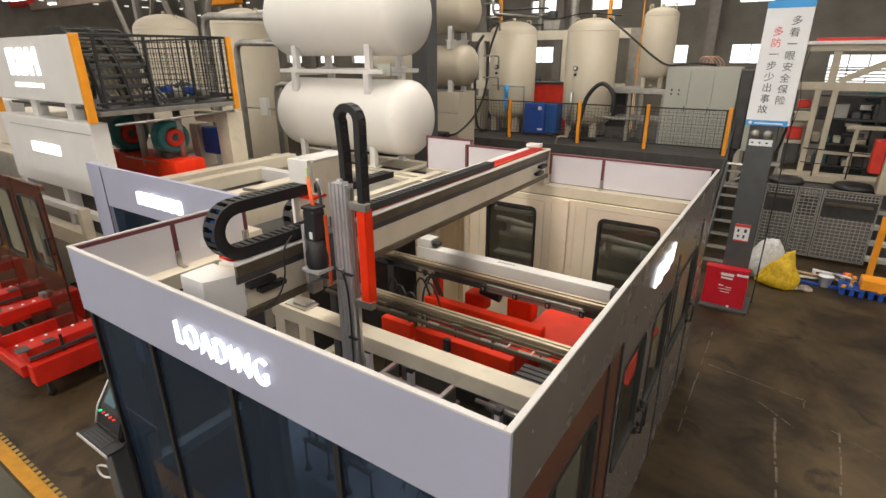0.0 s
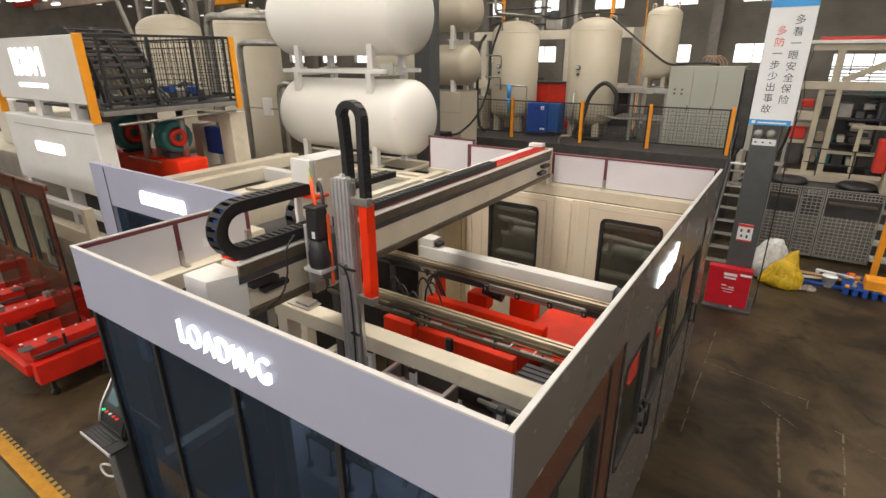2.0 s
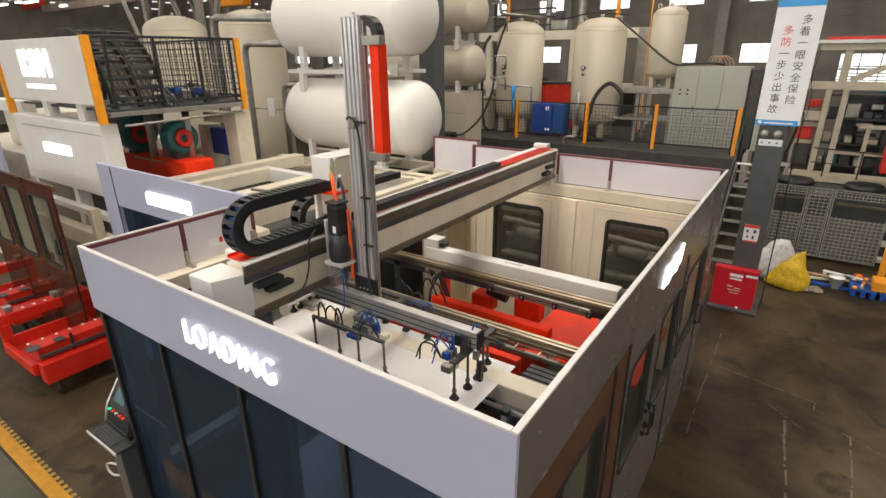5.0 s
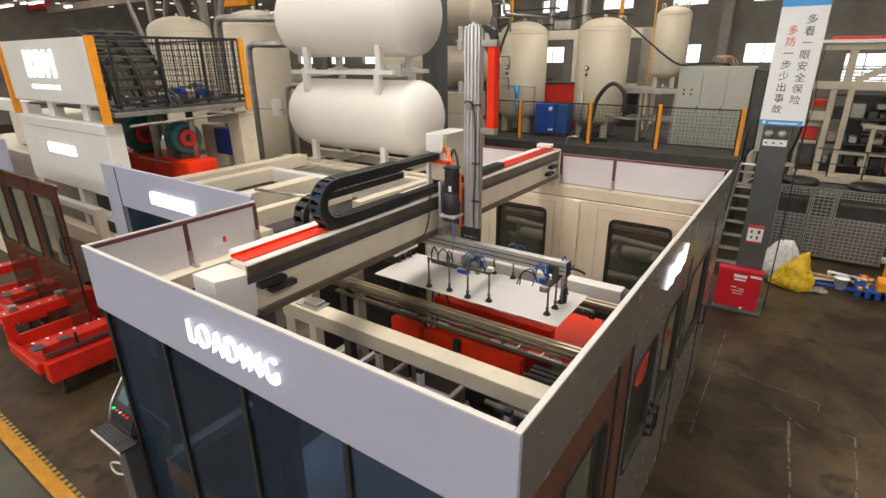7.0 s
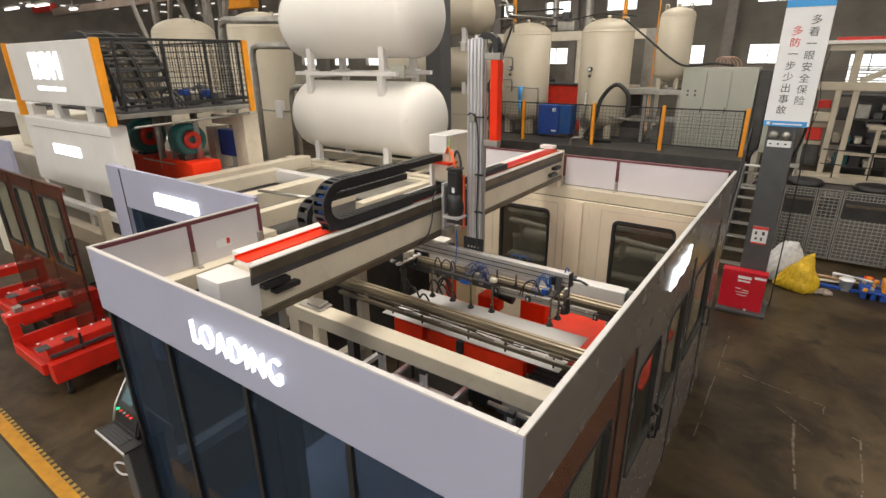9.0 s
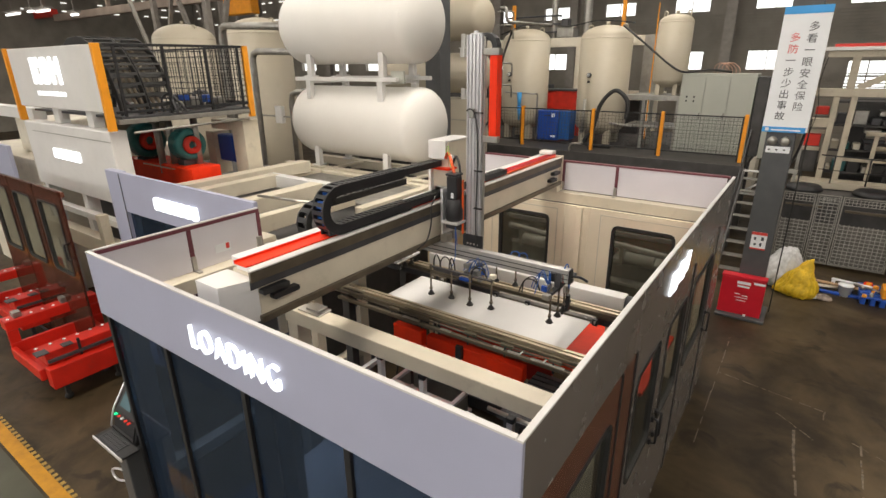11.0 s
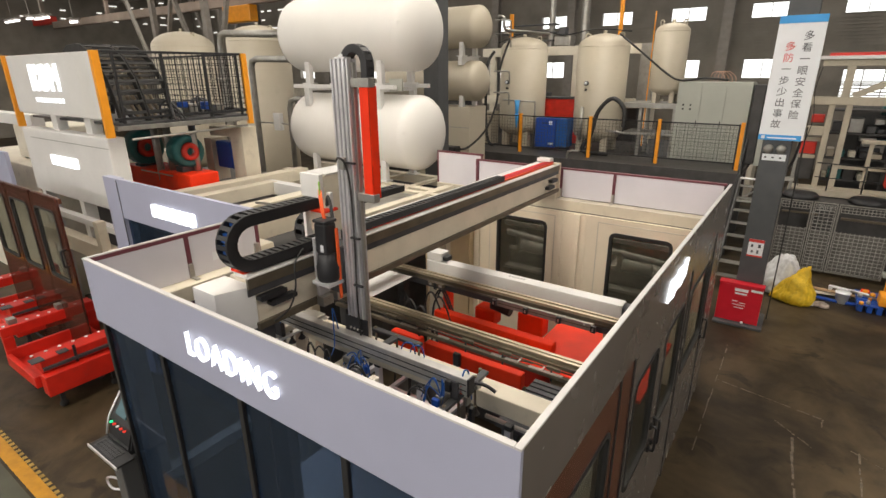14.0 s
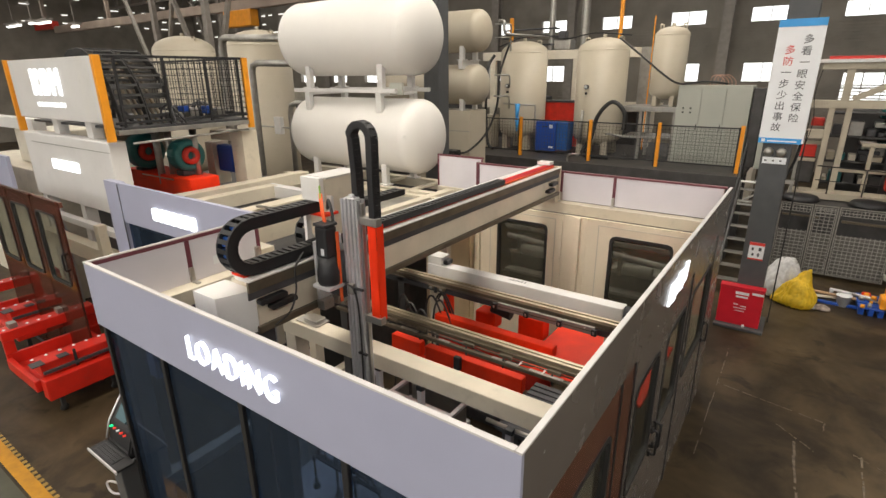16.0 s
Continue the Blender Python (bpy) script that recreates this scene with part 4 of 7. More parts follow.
def carriage():
    """Carriage with drive motor; built with the column at y = 1.0."""
    t = thing("gantry_carriage", (GX, 1.0, 2.9), "gantry carriage with black servo motor and white terminal box", "carriage")
    boxes("back_plate", ALU, t, [(GX + 0.012, GX + 0.04, 0.90, 1.16, 2.60, 3.05)], 0.004)
    each("slide_block", STEEL, t, [(GX + 0.006, GX + 0.08, 0.90, 1.00, 2.52, 2.598), (GX + 0.006, GX + 0.08, 1.04, 1.14, 2.52, 2.598)], 0.005)
    boxes("column_guide", DARK, t, [(GX + 0.05, -1.87, 0.93, 1.06, 2.66, 3.02)], 0.006)
    bm = bmesh.new()
    c = (-1.95, 0.875)
    box(bm, c[0] - 0.055, c[0] + 0.055, c[1] - 0.055, c[1] + 0.055, 2.98, 3.20, 0.016)
    lathe(bm, [(0, 0), (0.075, 0), (0.082, 0.02), (0.082, 0.10), (0.07, 0.14), (0.062, 0.2), (0, 0.2)], (c[0], c[1], 2.78), "Z", 24)
    part("servo_motor", bm, BLACK, t, "matt black servo motor and gearbox")
    boxes("motor_label", SIGN_WHITE, t, [(c[0] + 0.0, c[0] + 0.03, c[1] - 0.0575, c[1] - 0.0555, 3.0, 3.05)], 0)
    boxes("motor_cap", BLACK, t, [(c[0] - 0.06, c[0] + 0.06, c[1] - 0.06, c[1] + 0.06, 3.201, 3.225)], 0.008)
    boxes("motor_bracket", ALU, t, [(c[0] - 0.09, c[0] + 0.08, c[1] - 0.08, c[1] + 0.08, 2.75, 2.778)], 0.004)
    boxes("rack_strip", WIRE_RED, t, [(-1.885, -1.875, 0.90, 0.925, 2.64, 3.16)], 0.002)
    # tall white terminal box with lid behind the motor
    boxes("terminal_box", WHITE, t, [(-2.37, -2.165, 1.045, 1.085, 3.30, 3.475)], 0.006, "white sheet-steel terminal plate")
    boxes("cover_plate", CREAM, t, [(-2.36, -2.16, 1.088, 1.47, 3.02, 3.46)], 0.008, "cream sheet-steel drive housing")
    boxes("cover_flange", PAINT_CAP, t, [(-2.37, -2.15, 1.10, 1.48, 3.461, 3.475)], 0.004)
    boxes("housing_foot", CREAM, t, [(-2.36, -2.16, 1.10, 1.16, 2.945, 3.019)], 0.006)
    boxes("chain_bracket", RED, t, [(CX - 0.09, CX + 0.16, 1.02, 1.16, ZT - 0.065, ZT - 0.045)], 0.003)
    boxes("chain_post", WHITE, t, [(CX - 0.10, CX - 0.07, 1.04, 1.14, 2.95, 3.22), (CX - 0.07, GX + 0.02, 1.10, 1.13, 2.96, 3.34)], 0.005)
    bm = bmesh.new()
    for off in (0.0, 0.018):
        tube(bm, [(-2.17 + off, 1.04, 3.31), (-2.11 + off, 0.99, 3.38), (-2.04 + off, 0.93, 3.35), (-1.98 + off, 0.885, 3.27), (-1.96 + off, 0.88, 3.215)], 0.007, 6, 5)
    part("motor_cable", bm, WIRE_RED, t, "orange motor cable")
    bm = bmesh.new()
    tube(bm, [(-2.14, 1.03, 3.33), (-2.12, 1.0, 3.42), (-2.08, 0.97, 3.44), (-2.05, 0.94, 3.36), (-2.0, 0.90, 3.26)], 0.005, 6, 5)
    part("motor_cable", bm, WIRE_GREEN, t, "green earth cable")
    bm = bmesh.new()
    tube(bm, [(-2.05, 1.0, 3.28), (-1.98, 0.95, 3.36), (-1.92, 0.92, 3.27), (-1.9, 0.9, 3.1)], 0.012, 6, 5)
    tube(bm, [(GX + 0.03, 0.80, 3.0), (GX + 0.05, 0.70, 2.92), (GX + 0.06, 0.68, 2.76), (GX + 0.05, 0.62, 2.62), (GX + 0.03, 0.50, 2.56)], 0.007, 6, 5)
    part("motor_cable", bm, RUBBER, t, "black cable")
    chain("link", BLACK, t, [(CX, 0.45, ZT - 0.003), (CX, 1.06, ZT - 0.003)], (1, 0, 0), 0.080, 0.058, 0.055)
    return t


car = carriage()


def column():
    """The rising column with its suction gripper; built at y = 1.0 with its top at z = 3.37."""
    T = 3.37
    t = thing("lifting_column", (-1.8, 1.0, T), "aluminium lifting column with red cable tray and suction gripper", "lifting column")
    x, y = -1.80, 1.0
    # extruded profile with grooves
    hx, hy = 0.075, 0.04
    def side(p, q, n, cuts):
        r = []
        p, q, n = Vector(p), Vector(q), Vector(n)
        for c in cuts:
            a, b = p.lerp(q, c - 0.055), p.lerp(q, c + 0.055)
            r += [a, a - n * 0.018, b - n * 0.018, b]
        return [p] + r
    o = side((-hx, -hy), (hx, -hy), (0, -1), (0.14, 0.38, 0.62, 0.86)) + side((hx, -hy), (hx, hy), (1, 0), (0.3, 0.7)) + side((hx, hy), (-hx, hy), (0, 1), (0.2, 0.5, 0.8)) + side((-hx, hy), (-hx, -hy), (-1, 0), (0.3, 0.7))
    bm = bmesh.new()
    slab(bm, [(x + p.x, y + p.y) for p in o], T - 1.98, T, "xy")
    col = part("profile", bm, mat("column_aluminium", (0.68, 0.67, 0.69), 0.32, metal=0.62, var=0.08, scale=8, dirt=0.06), t, "grooved aluminium extrusion")
    boxes("top_cap", ALU, t, [(x - 0.045, x + 0.045, y - 0.03, y + 0.03, T + 0.001, T + 0.012), (x - 0.02, x + 0.01, y - 0.015, y + 0.015, T + 0.012, T + 0.03)], 0.003)
    boxes("guide_rail", STEEL, t, [(x + 0.076, x + 0.094, y - 0.012, y + 0.012, T - 1.95, T - 0.02)], 0.002, "steel guide rail")
    tray = boxes("cable_tray", RED, t, [(-1.66, -1.585, y + 0.055, y + 0.06, T - 0.86, T - 0.16), (-1.664, -1.659, y - 0.01, y + 0.0545, T - 0.86, T - 0.16), (-1.587, -1.582, y - 0.01, y + 0.0545, T - 0.86, T - 0.16), (-1.66, -1.588, y - 0.016, y - 0.011, T - 0.86, T - 0.16)], 0.001, "bright red cable tray")
    for z in (T - 0.165, T - 0.885):
        boxes("tray_bracket", GALV, t, [(x + 0.076, -1.57, y - 0.025, y + 0.03, z, z + 0.055)], 0.004)
    boxes("clamp", GALV, t, [(x - 0.03, x + 0.02, y - 0.075, y - 0.041, T - 0.68, T - 0.60)], 0.006)
    bm = bmesh.new()
    tube(bm, [(x - 0.06, y - 0.055, T - 0.62), (x - 0.01, y - 0.085, T - 0.60), (x + 0.03, y - 0.07, T - 0.64), (x + 0.045, y - 0.052, T - 0.8), (x + 0.05, y - 0.052, T - 1.2), (x + 0.04, y - 0.052, T - 1.6), (x + 0.06, y - 0.06, T - 1.9)], 0.007, 6, 5)
    part("column_cable", bm, RUBBER, t, "black cable")
    bm = bmesh.new()
    for z in (T - 0.64, T - 1.15, T - 1.5):
        box(bm, x + 0.02, x + 0.1, y - 0.06, y - 0.041, z, z + 0.012)
    part("cable_tie", bm, BLACK, t)
    # gripper bar
    zb = T - 1.98
    bar = boxes("gripper_bar", mat("brushed_bar_aluminium", (0.58, 0.565, 0.54), 0.36, metal=0.65, var=0.12, scale=10, dirt=0.12), t, [(-2.93, -0.80, y - 0.11, y - 0.042, zb - 0.02, zb + 0.10)], 0.006, "long aluminium gripper bar")
    bm = bmesh.new()
    for z in (zb + 0.012, zb + 0.055):
        box(bm, -2.925, -0.805, y - 0.113, y - 0.1105, z, z + 0.008)
    part("bar_groove", bm, DARK, bar)
    boxes("mount_plate", BLACK, t, [(x - 0.11, x + 0.11, y - 0.0415, y - 0.040 + 0.01, zb - 0.02, zb + 0.22)], 0.003)
    bm = bmesh.new()
    for k in range(4):
        for j in range(2):
            rod(bm, (x - 0.05 + k * 0.035, y - 0.043, zb + 0.06 + j * 0.07), (x - 0.05 + k * 0.035, y - 0.052, zb + 0.06 + j * 0.07), 0.008, 8)
    part("bolts", bm, STEEL, t)
    front = [(-2.10, 0.69), (-1.88, 0.72), (-1.655, 0.69), (-1.45, 0.73)]
    ends = [(-0.90, 0.784), (-0.89, 0.934), (-0.89, 1.064), (-0.91, 1.174), (-2.77, 1.03), (-2.78, 1.12), (-2.77, 1.22), (-2.78, 1.31)]
    rear = [(-1.96, 1.33), (-1.73, 1.32), (-1.51, 1.32), (-0.93, 1.27)]
    zs = T - 2.35
    for (cx, cy) in front + ends + rear:
        bm = bmesh.new()
        lathe(bm, [(0, 0.0), (0.030, 0.0), (0.034, 0.005), (0.030, 0.012), (0.020, 0.018), (0.024, 0.024), (0.013, 0.034), (0.010, 0.055), (0, 0.055)], (cx, cy, zs), "Z", 14)
        c = part("suction_cup", bm, RUBBER, t, "black rubber suction cup")
        top = zs + 0.075 if cx < -2.7 else zb - 0.10
        bm = bmesh.new()
        rod(bm, (cx, cy, zs + 0.05), (cx, cy, top), 0.009, 8)
        rod(bm, (cx, cy, zs + 0.056), (cx, cy, zs + 0.074), 0.016, 10)
        rod(bm, (cx, cy, top - 0.01), (cx, cy, top + 0.04), 0.013, 8)
        part("rod", bm, RAIL_DARK, c, "dark steel plunger rod")
    # arms from the bar to the cups
    each("gripper_arm", DARK, t, [(-2.12, -1.43, 0.695, 0.725, zb - 0.092, zb - 0.076), (-1.98, -1.49, 1.30, 1.35, zb - 0.095, zb - 0.07), (-1.76, -1.70, 0.746, 0.92, zb - 0.098, zb - 0.072), (-1.76, -1.70, 0.96, 1.299, zb - 0.095, zb - 0.07), (-0.92, -0.87, 0.75, 1.29, zb - 0.095, zb - 0.07)], 0.004)
    each("gripper_arm", ALU, t, [(-2.80, -2.75, 0.96, 1.36, zs + 0.08, zs + 0.105), (-2.88, -2.85, 0.96, 1.36, zs + 0.10, zs + 0.125)], 0.004, "pale aluminium cup rail")
    each("gripper_arm", DARK, t, [(-2.86, -2.74, 0.99, 1.03, zs + 0.126, zb - 0.02), (-2.76, -2.70, 0.90, 1.02, zb - 0.06, zb + 0.0), (-0.92, -0.86, 0.88, 0.97, zb - 0.069, zb + 0.06)], 0.004)
    boxes("bar_end_cap", BLACK, t, [(-0.799, -0.785, y - 0.112, y - 0.04, zb - 0.022, zb + 0.102)], 0.003, "black bar end cap")
    boxes("air_manifold", DARK, t, [(-2.10, -1.80, 0.72, 0.765, zb - 0.13, zb - 0.10)], 0.008, "dark grey air manifold")
    boxes("tan_plate", CARD, t, [(-1.68, -1.62, 0.875, 0.885, zb - 0.16, zb - 0.08)], 0.002, "tan sensor plate")
    each("valve_block", CREAM_DIRTY, t, [(-2.86, -2.76, 1.05, 1.15, zs + 0.127, zs + 0.19), (-2.84, -2.77, 1.19, 1.26, zs + 0.127, zs + 0.17), (-1.47, -1.41, 0.71, 0.76, zb - 0.07, zb - 0.03), (-0.96, -0.90, 0.79, 0.85, zb - 0.16, zb - 0.112)], 0.008, "pale valve block")
    each("clevis", GALV, t, [(-1.80, -1.74, 0.80, 0.86, zb - 0.07, zb - 0.02), (-1.62, -1.58, 0.76, 0.80, zb - 0.15, zb - 0.10), (-0.95, -0.88, 0.70, 0.75, zb - 0.13, zb - 0.08), (-0.93, -0.86, 1.12, 1.20, zb - 0.13, zb - 0.096), (-0.86, -0.83, 0.94, 1.0, zb - 0.14, zb - 0.07)], 0.006)
    for x_, w_ in ((-2.10, 0.06), (-2.02, 0.11), (-1.92, 0.05)):
        bm = bmesh.new()
        tube(bm, [(x_, 0.74, zb - 0.10), (x_ + 0.005, 0.74, zb - 0.02), (x_ + w_ * 0.5, 0.745, zb + 0.03), (x_ + w_, 0.75, zb - 0.02), (x_ + w_ + 0.01, 0.75, zb - 0.10)], 0.007, 6, 6)
        part("air_hose", bm, RUBBER, t, "looped black pneumatic hose")
    bm = bmesh.new()
    tube(bm, [(-0.86, 1.01, zb - 0.0), (-0.80, 1.03, zb + 0.0), (-0.74, 1.04, zb - 0.005), (-0.68, 1.045, zb - 0.03)], 0.012, 8, 4)
    part("lever", bm, BLACK, t, "black lever")
    each("valve_block", GALV, t, [(-1.70, -1.62, 0.76, 0.82, zb - 0.12, zb - 0.05), (-0.98, -0.93, 0.80, 0.87, zb - 0.11, zb - 0.03)], 0.006)
    each("valve_cap", BLUE, t, [(-1.78, -1.66, 0.70, 0.735, zb - 0.15, zb - 0.12), (-0.99, -0.94, 0.77, 0.798, zb - 0.09, zb - 0.04), (-1.60, -1.565, 0.80, 0.83, zb - 0.09, zb - 0.03)], 0.004)
    each("sensor", BLACK, t, [(-0.95, -0.91, 0.86, 0.92, zb - 0.02, zb + 0.06), (-0.84, -0.81, 0.97, 1.01, zs + 0.05, zs + 0.20)], 0.005)
    boxes("sensor_lamp", RED, t, [(-0.855, -0.835, 0.89, 0.91, zb - 0.02, zb + 0.05)], 0.003)
    bm = bmesh.new()
    rs = random.Random(3)
    for (cx, cy) in ((-1.62, 0.80), (-0.94, 0.82), (-2.84, 1.08)):
        for k in range(5):
            dx, dy = rs.uniform(-0.16, 0.16), rs.uniform(-0.1, 0.05)
            tube(bm, [(cx, cy, zb - 0.05), (cx + dx * 0.5, cy + dy, zb + rs.uniform(0.0, 0.10)), (cx + dx, cy + dy, zb - 0.02), (cx + dx * 1.1, cy + dy - 0.03, zb - 0.09)], 0.0045, 6, 5)
    tube(bm, [(-0.86, 0.9, zb), (-0.84, 0.92, zb + 0.13), (-0.83, 0.96, zb + 0.1), (-0.82, 0.98, zb - 0.1)], 0.006, 6, 5)
    tube(bm, [(-1.95, 0.92, zb + 0.10), (-1.93, 0.86, zb + 0.3), (-1.92, 0.84, zb - 0.0), (-1.90, 0.72, zb - 0.08)], 0.0045, 6, 5)
    for x_ in (-1.42, -1.34):
        tube(bm, [(x_, 1.0, zb + 0.02), (x_ + 0.01, 1.02, zb + 0.10), (x_ + 0.07, 1.05, zb + 0.10), (x_ + 0.08, 1.07, zb - 0.04)], 0.0045, 6, 5)
    part("air_hose", bm, BLUE_TUBE, t, "blue pneumatic hose")
    bm = bmesh.new()
    for (cx, cy) in ((-1.0, 0.78), (-1.5, 0.74)):
        for k in range(2):
            tube(bm, [(cx, cy, zb - 0.09), (cx - 0.05, cy - 0.02, zb + 0.0 + 0.03 * k), (cx - 0.14, cy - 0.02, zb - 0.02), (cx - 0.16 - 0.03 * k, cy - 0.02, zb - 0.14)], 0.006, 6, 5)
    part("air_hose", bm, RUBBER, t, "black pneumatic hose")
    return t


col = column()


def column_chain():
    """The looped cable chain above the column; it rises half as far as the column."""
    z = 3.90
    t = thing("column_cable_chain", (-1.7, 1.03, z), "black cable chain looped above the lifting column", "cable chain")
    a, b = -1.80, -1.622
    r = (b - a) / 2
    pts = [(a, 1.06, z - 1.15), (a, 1.06, z - 0.36), (a + 0.005, 1.04, z - 0.12)] + [(a + r - r * math.cos(math.pi * k / 10), 1.03, z - 0.03 - r + r * 1.0 * math.sin(math.pi * k / 10)) for k in range(11)] + [(b, 1.025, z - 0.3), (b, 1.025, z - 0.86)]
    chain("link", BLACK, t, pts, (0, 1, 0), 0.055, 0.05, 0.04, "", 0.85)
    bm = bmesh.new()
    tube(bm, pts, 0.021, 8, 3)
    part("cable_bundle", bm, RUBBER, t)
    return t


cloop = column_chain()


def carried_sheet():
    t = thing("plastic_sheet", (-1.78, 1.0, 1.02), "white rigid plastic sheet carried by suction cups", "plastic sheet")
    boxes("sheet_body", SHEET_WHITE, t, [(-2.77, -0.74, 0.64, 1.35, 1.012, 1.018)], 0.001)
    return t


sheet = carried_sheet()


# ---- heating station beside the enclosure ----
def heating_station():
    t = thing("heating_station", (-5.2, 3.0, 0), "grey and cream heating station with lit sign beside the enclosure", "machine")
    f = boxes("front_fascia", PAINT_GREY, t, [(-6.50, -3.705, 1.50, 1.55, 2.38, 2.90)], 0.004, "pale lilac-grey fascia")
    boxes("side_jamb", PAINT_GREY, t, [(-6.88, -6.505, 1.50, 1.60, 0, 2.90)], 0.006)
    boxes("jamb_edge", DARK, t, [(-6.503, -6.497, 1.49, 1.499, 0, 2.88)], 0)
    bm = bmesh.new()
    for k in range(7):
        x = -5.66 + k * 0.135
        bm = bmesh.new()
        slab(bm, rrect(x, x + 0.105, 2.535, 2.69, 0.03), 1.47, 1.499, "xz")
        part("lit_shape", bm, LED, f, "glowing white sign shape")
    boxes("dark_pane", GLASS_DARK, t, [(-6.49, -3.75, 1.54, 1.548, 0.1, 2.378)], 0, "smoked pane")
    # dark block put in for the shade inside the station
    boxes("dark_interior_block", PRESS_DARK, t, [(-7.1, -3.95, 1.9, 5.0, 0.1, 2.15)], 0.02)
    for n, (x, w, y1) in enumerate(((-7.06, 0.24, 4.9), (-6.50, 0.20, 3.8), (-5.42, 0.24, 3.7), (-4.55, 0.14, 3.6))):
        boxes("top_beam", CREAM, t, [(x, x + w, 1.75, y1, 2.30, 2.50)], 0.008, "cream square-tube beam")
    boxes("cross_beam", WHITE, t, [(-6.55, -4.6, 3.72, 3.88, 2.30, 2.49)], 0.008)
    boxes("cross_beam", CREAM, t, [(-6.86, -3.75, 1.58, 1.75, 2.30, 2.49)], 0.008)
    boxes("top_deck", GALV, t, [(-8.2, -4.45, 3.90, 5.2, 2.16, 2.22)], 0.004, "galvanised top plate")
    boxes("deck_beam", CREAM, t, [(-8.2, -4.1, 5.22, 5.34, 2.1, 2.26)], 0.006)
    boxes("deck_beam", CREAM, t, [(-4.44, -4.28, 3.6, 6.6, 2.10, 2.27)], 0.006)
    for x in (-7.0, -5.85, -5.0):
        boxes("deck_beam", CREAM, t, [(x, x + 0.10, 3.9, 6.6, 2.222, 2.265)], 0.004)
    for x in (-7.83, -4.4):
        for y in (1.6, 5.2):
            boxes("frame_leg", CREAM, t, [(x, x + 0.13, y, y + 0.13, 0, 2.10)], 0.006)
    bm = bmesh.new()
    rod(bm, (-5.8, 2.0, 2.27), (-4.0, 2.0, 2.27), 0.03)
    rod(bm, (-5.2, 2.6, 2.54), (-4.2, 2.75, 2.54), 0.02)
    part("shaft", bm, STEEL, t)
    boxes("inner_wall", CREAM_DIRTY, t, [(-4.02, -3.96, 1.8, 4.9, 1.2, 2.28)], 0.004)
    boxes("inner_rail", RED_DIRTY, t, [(-3.93, -3.88, 1.9, 4.6, 2.05, 2.12)], 0.006)
    boxes("rear_upstand", PANEL_WHITE, t, [(-4.62, -3.74, 5.96, 5.98, 2.30, 2.83)], 0.002, "pale upstand panel")
    boxes("rear_trim", PURPLE, t, [(-4.64, -3.72, 5.95, 5.99, 2.831, 2.86)], 0.003, "plum edge trim")
    each("rear_trim", PURPLE, t, [(x, x + 0.03, 5.95, 5.958, 2.30, 2.83) for x in (-4.64, -3.75)], 0.002, "plum edge trim")
    boxes("rear_sill", CREAM, t, [(-4.64, -3.72, 5.93, 6.01, 0, 2.298)], 0.004)
    c = thing("flat_cable_chain", (-3.05, 1.8, 2.42), "black cable chain with hoses along the frame", "cable chain")
    pts = [(-3.05, 3.9, 2.60)] + [(-3.05, 1.72 - 0.16 * math.sin(math.pi * k / 10), 2.76 - 0.16 * math.cos(math.pi * k / 10)) for k in range(11)] + [(-3.05, 3.0, 2.92)]
    chain("link", BLACK, c, pts, (1, 0, 0), 0.12, 0.07, 0.085)
    boxes("chain_support", CREAM, c, [(-3.13, -2.97, 1.5, 4.0, 2.42, 2.555)], 0.004)
    each("chain_strut", CREAM, c, [(-3.10, -3.0, 1.55, 1.65, 0, 2.418), (-3.10, -3.0, 3.85, 3.95, 0, 2.418)], 0.004)
    b = thing("lever_bracket", (-3.6, 1.42, 2.42), "pale bracket with lever on the frame corner", "bracket")
    boxes("bracket_plate", CREAM, b, [(-3.62, -3.48, 1.38, 1.60, 2.419, 2.44)], 0.004)
    each("lever", STEEL, b, [(-3.59, -3.56, 1.40, 1.44, 2.44, 2.60), (-3.55, -3.50, 1.44, 1.52, 2.44, 2.52)], 0.006)


heating_station()


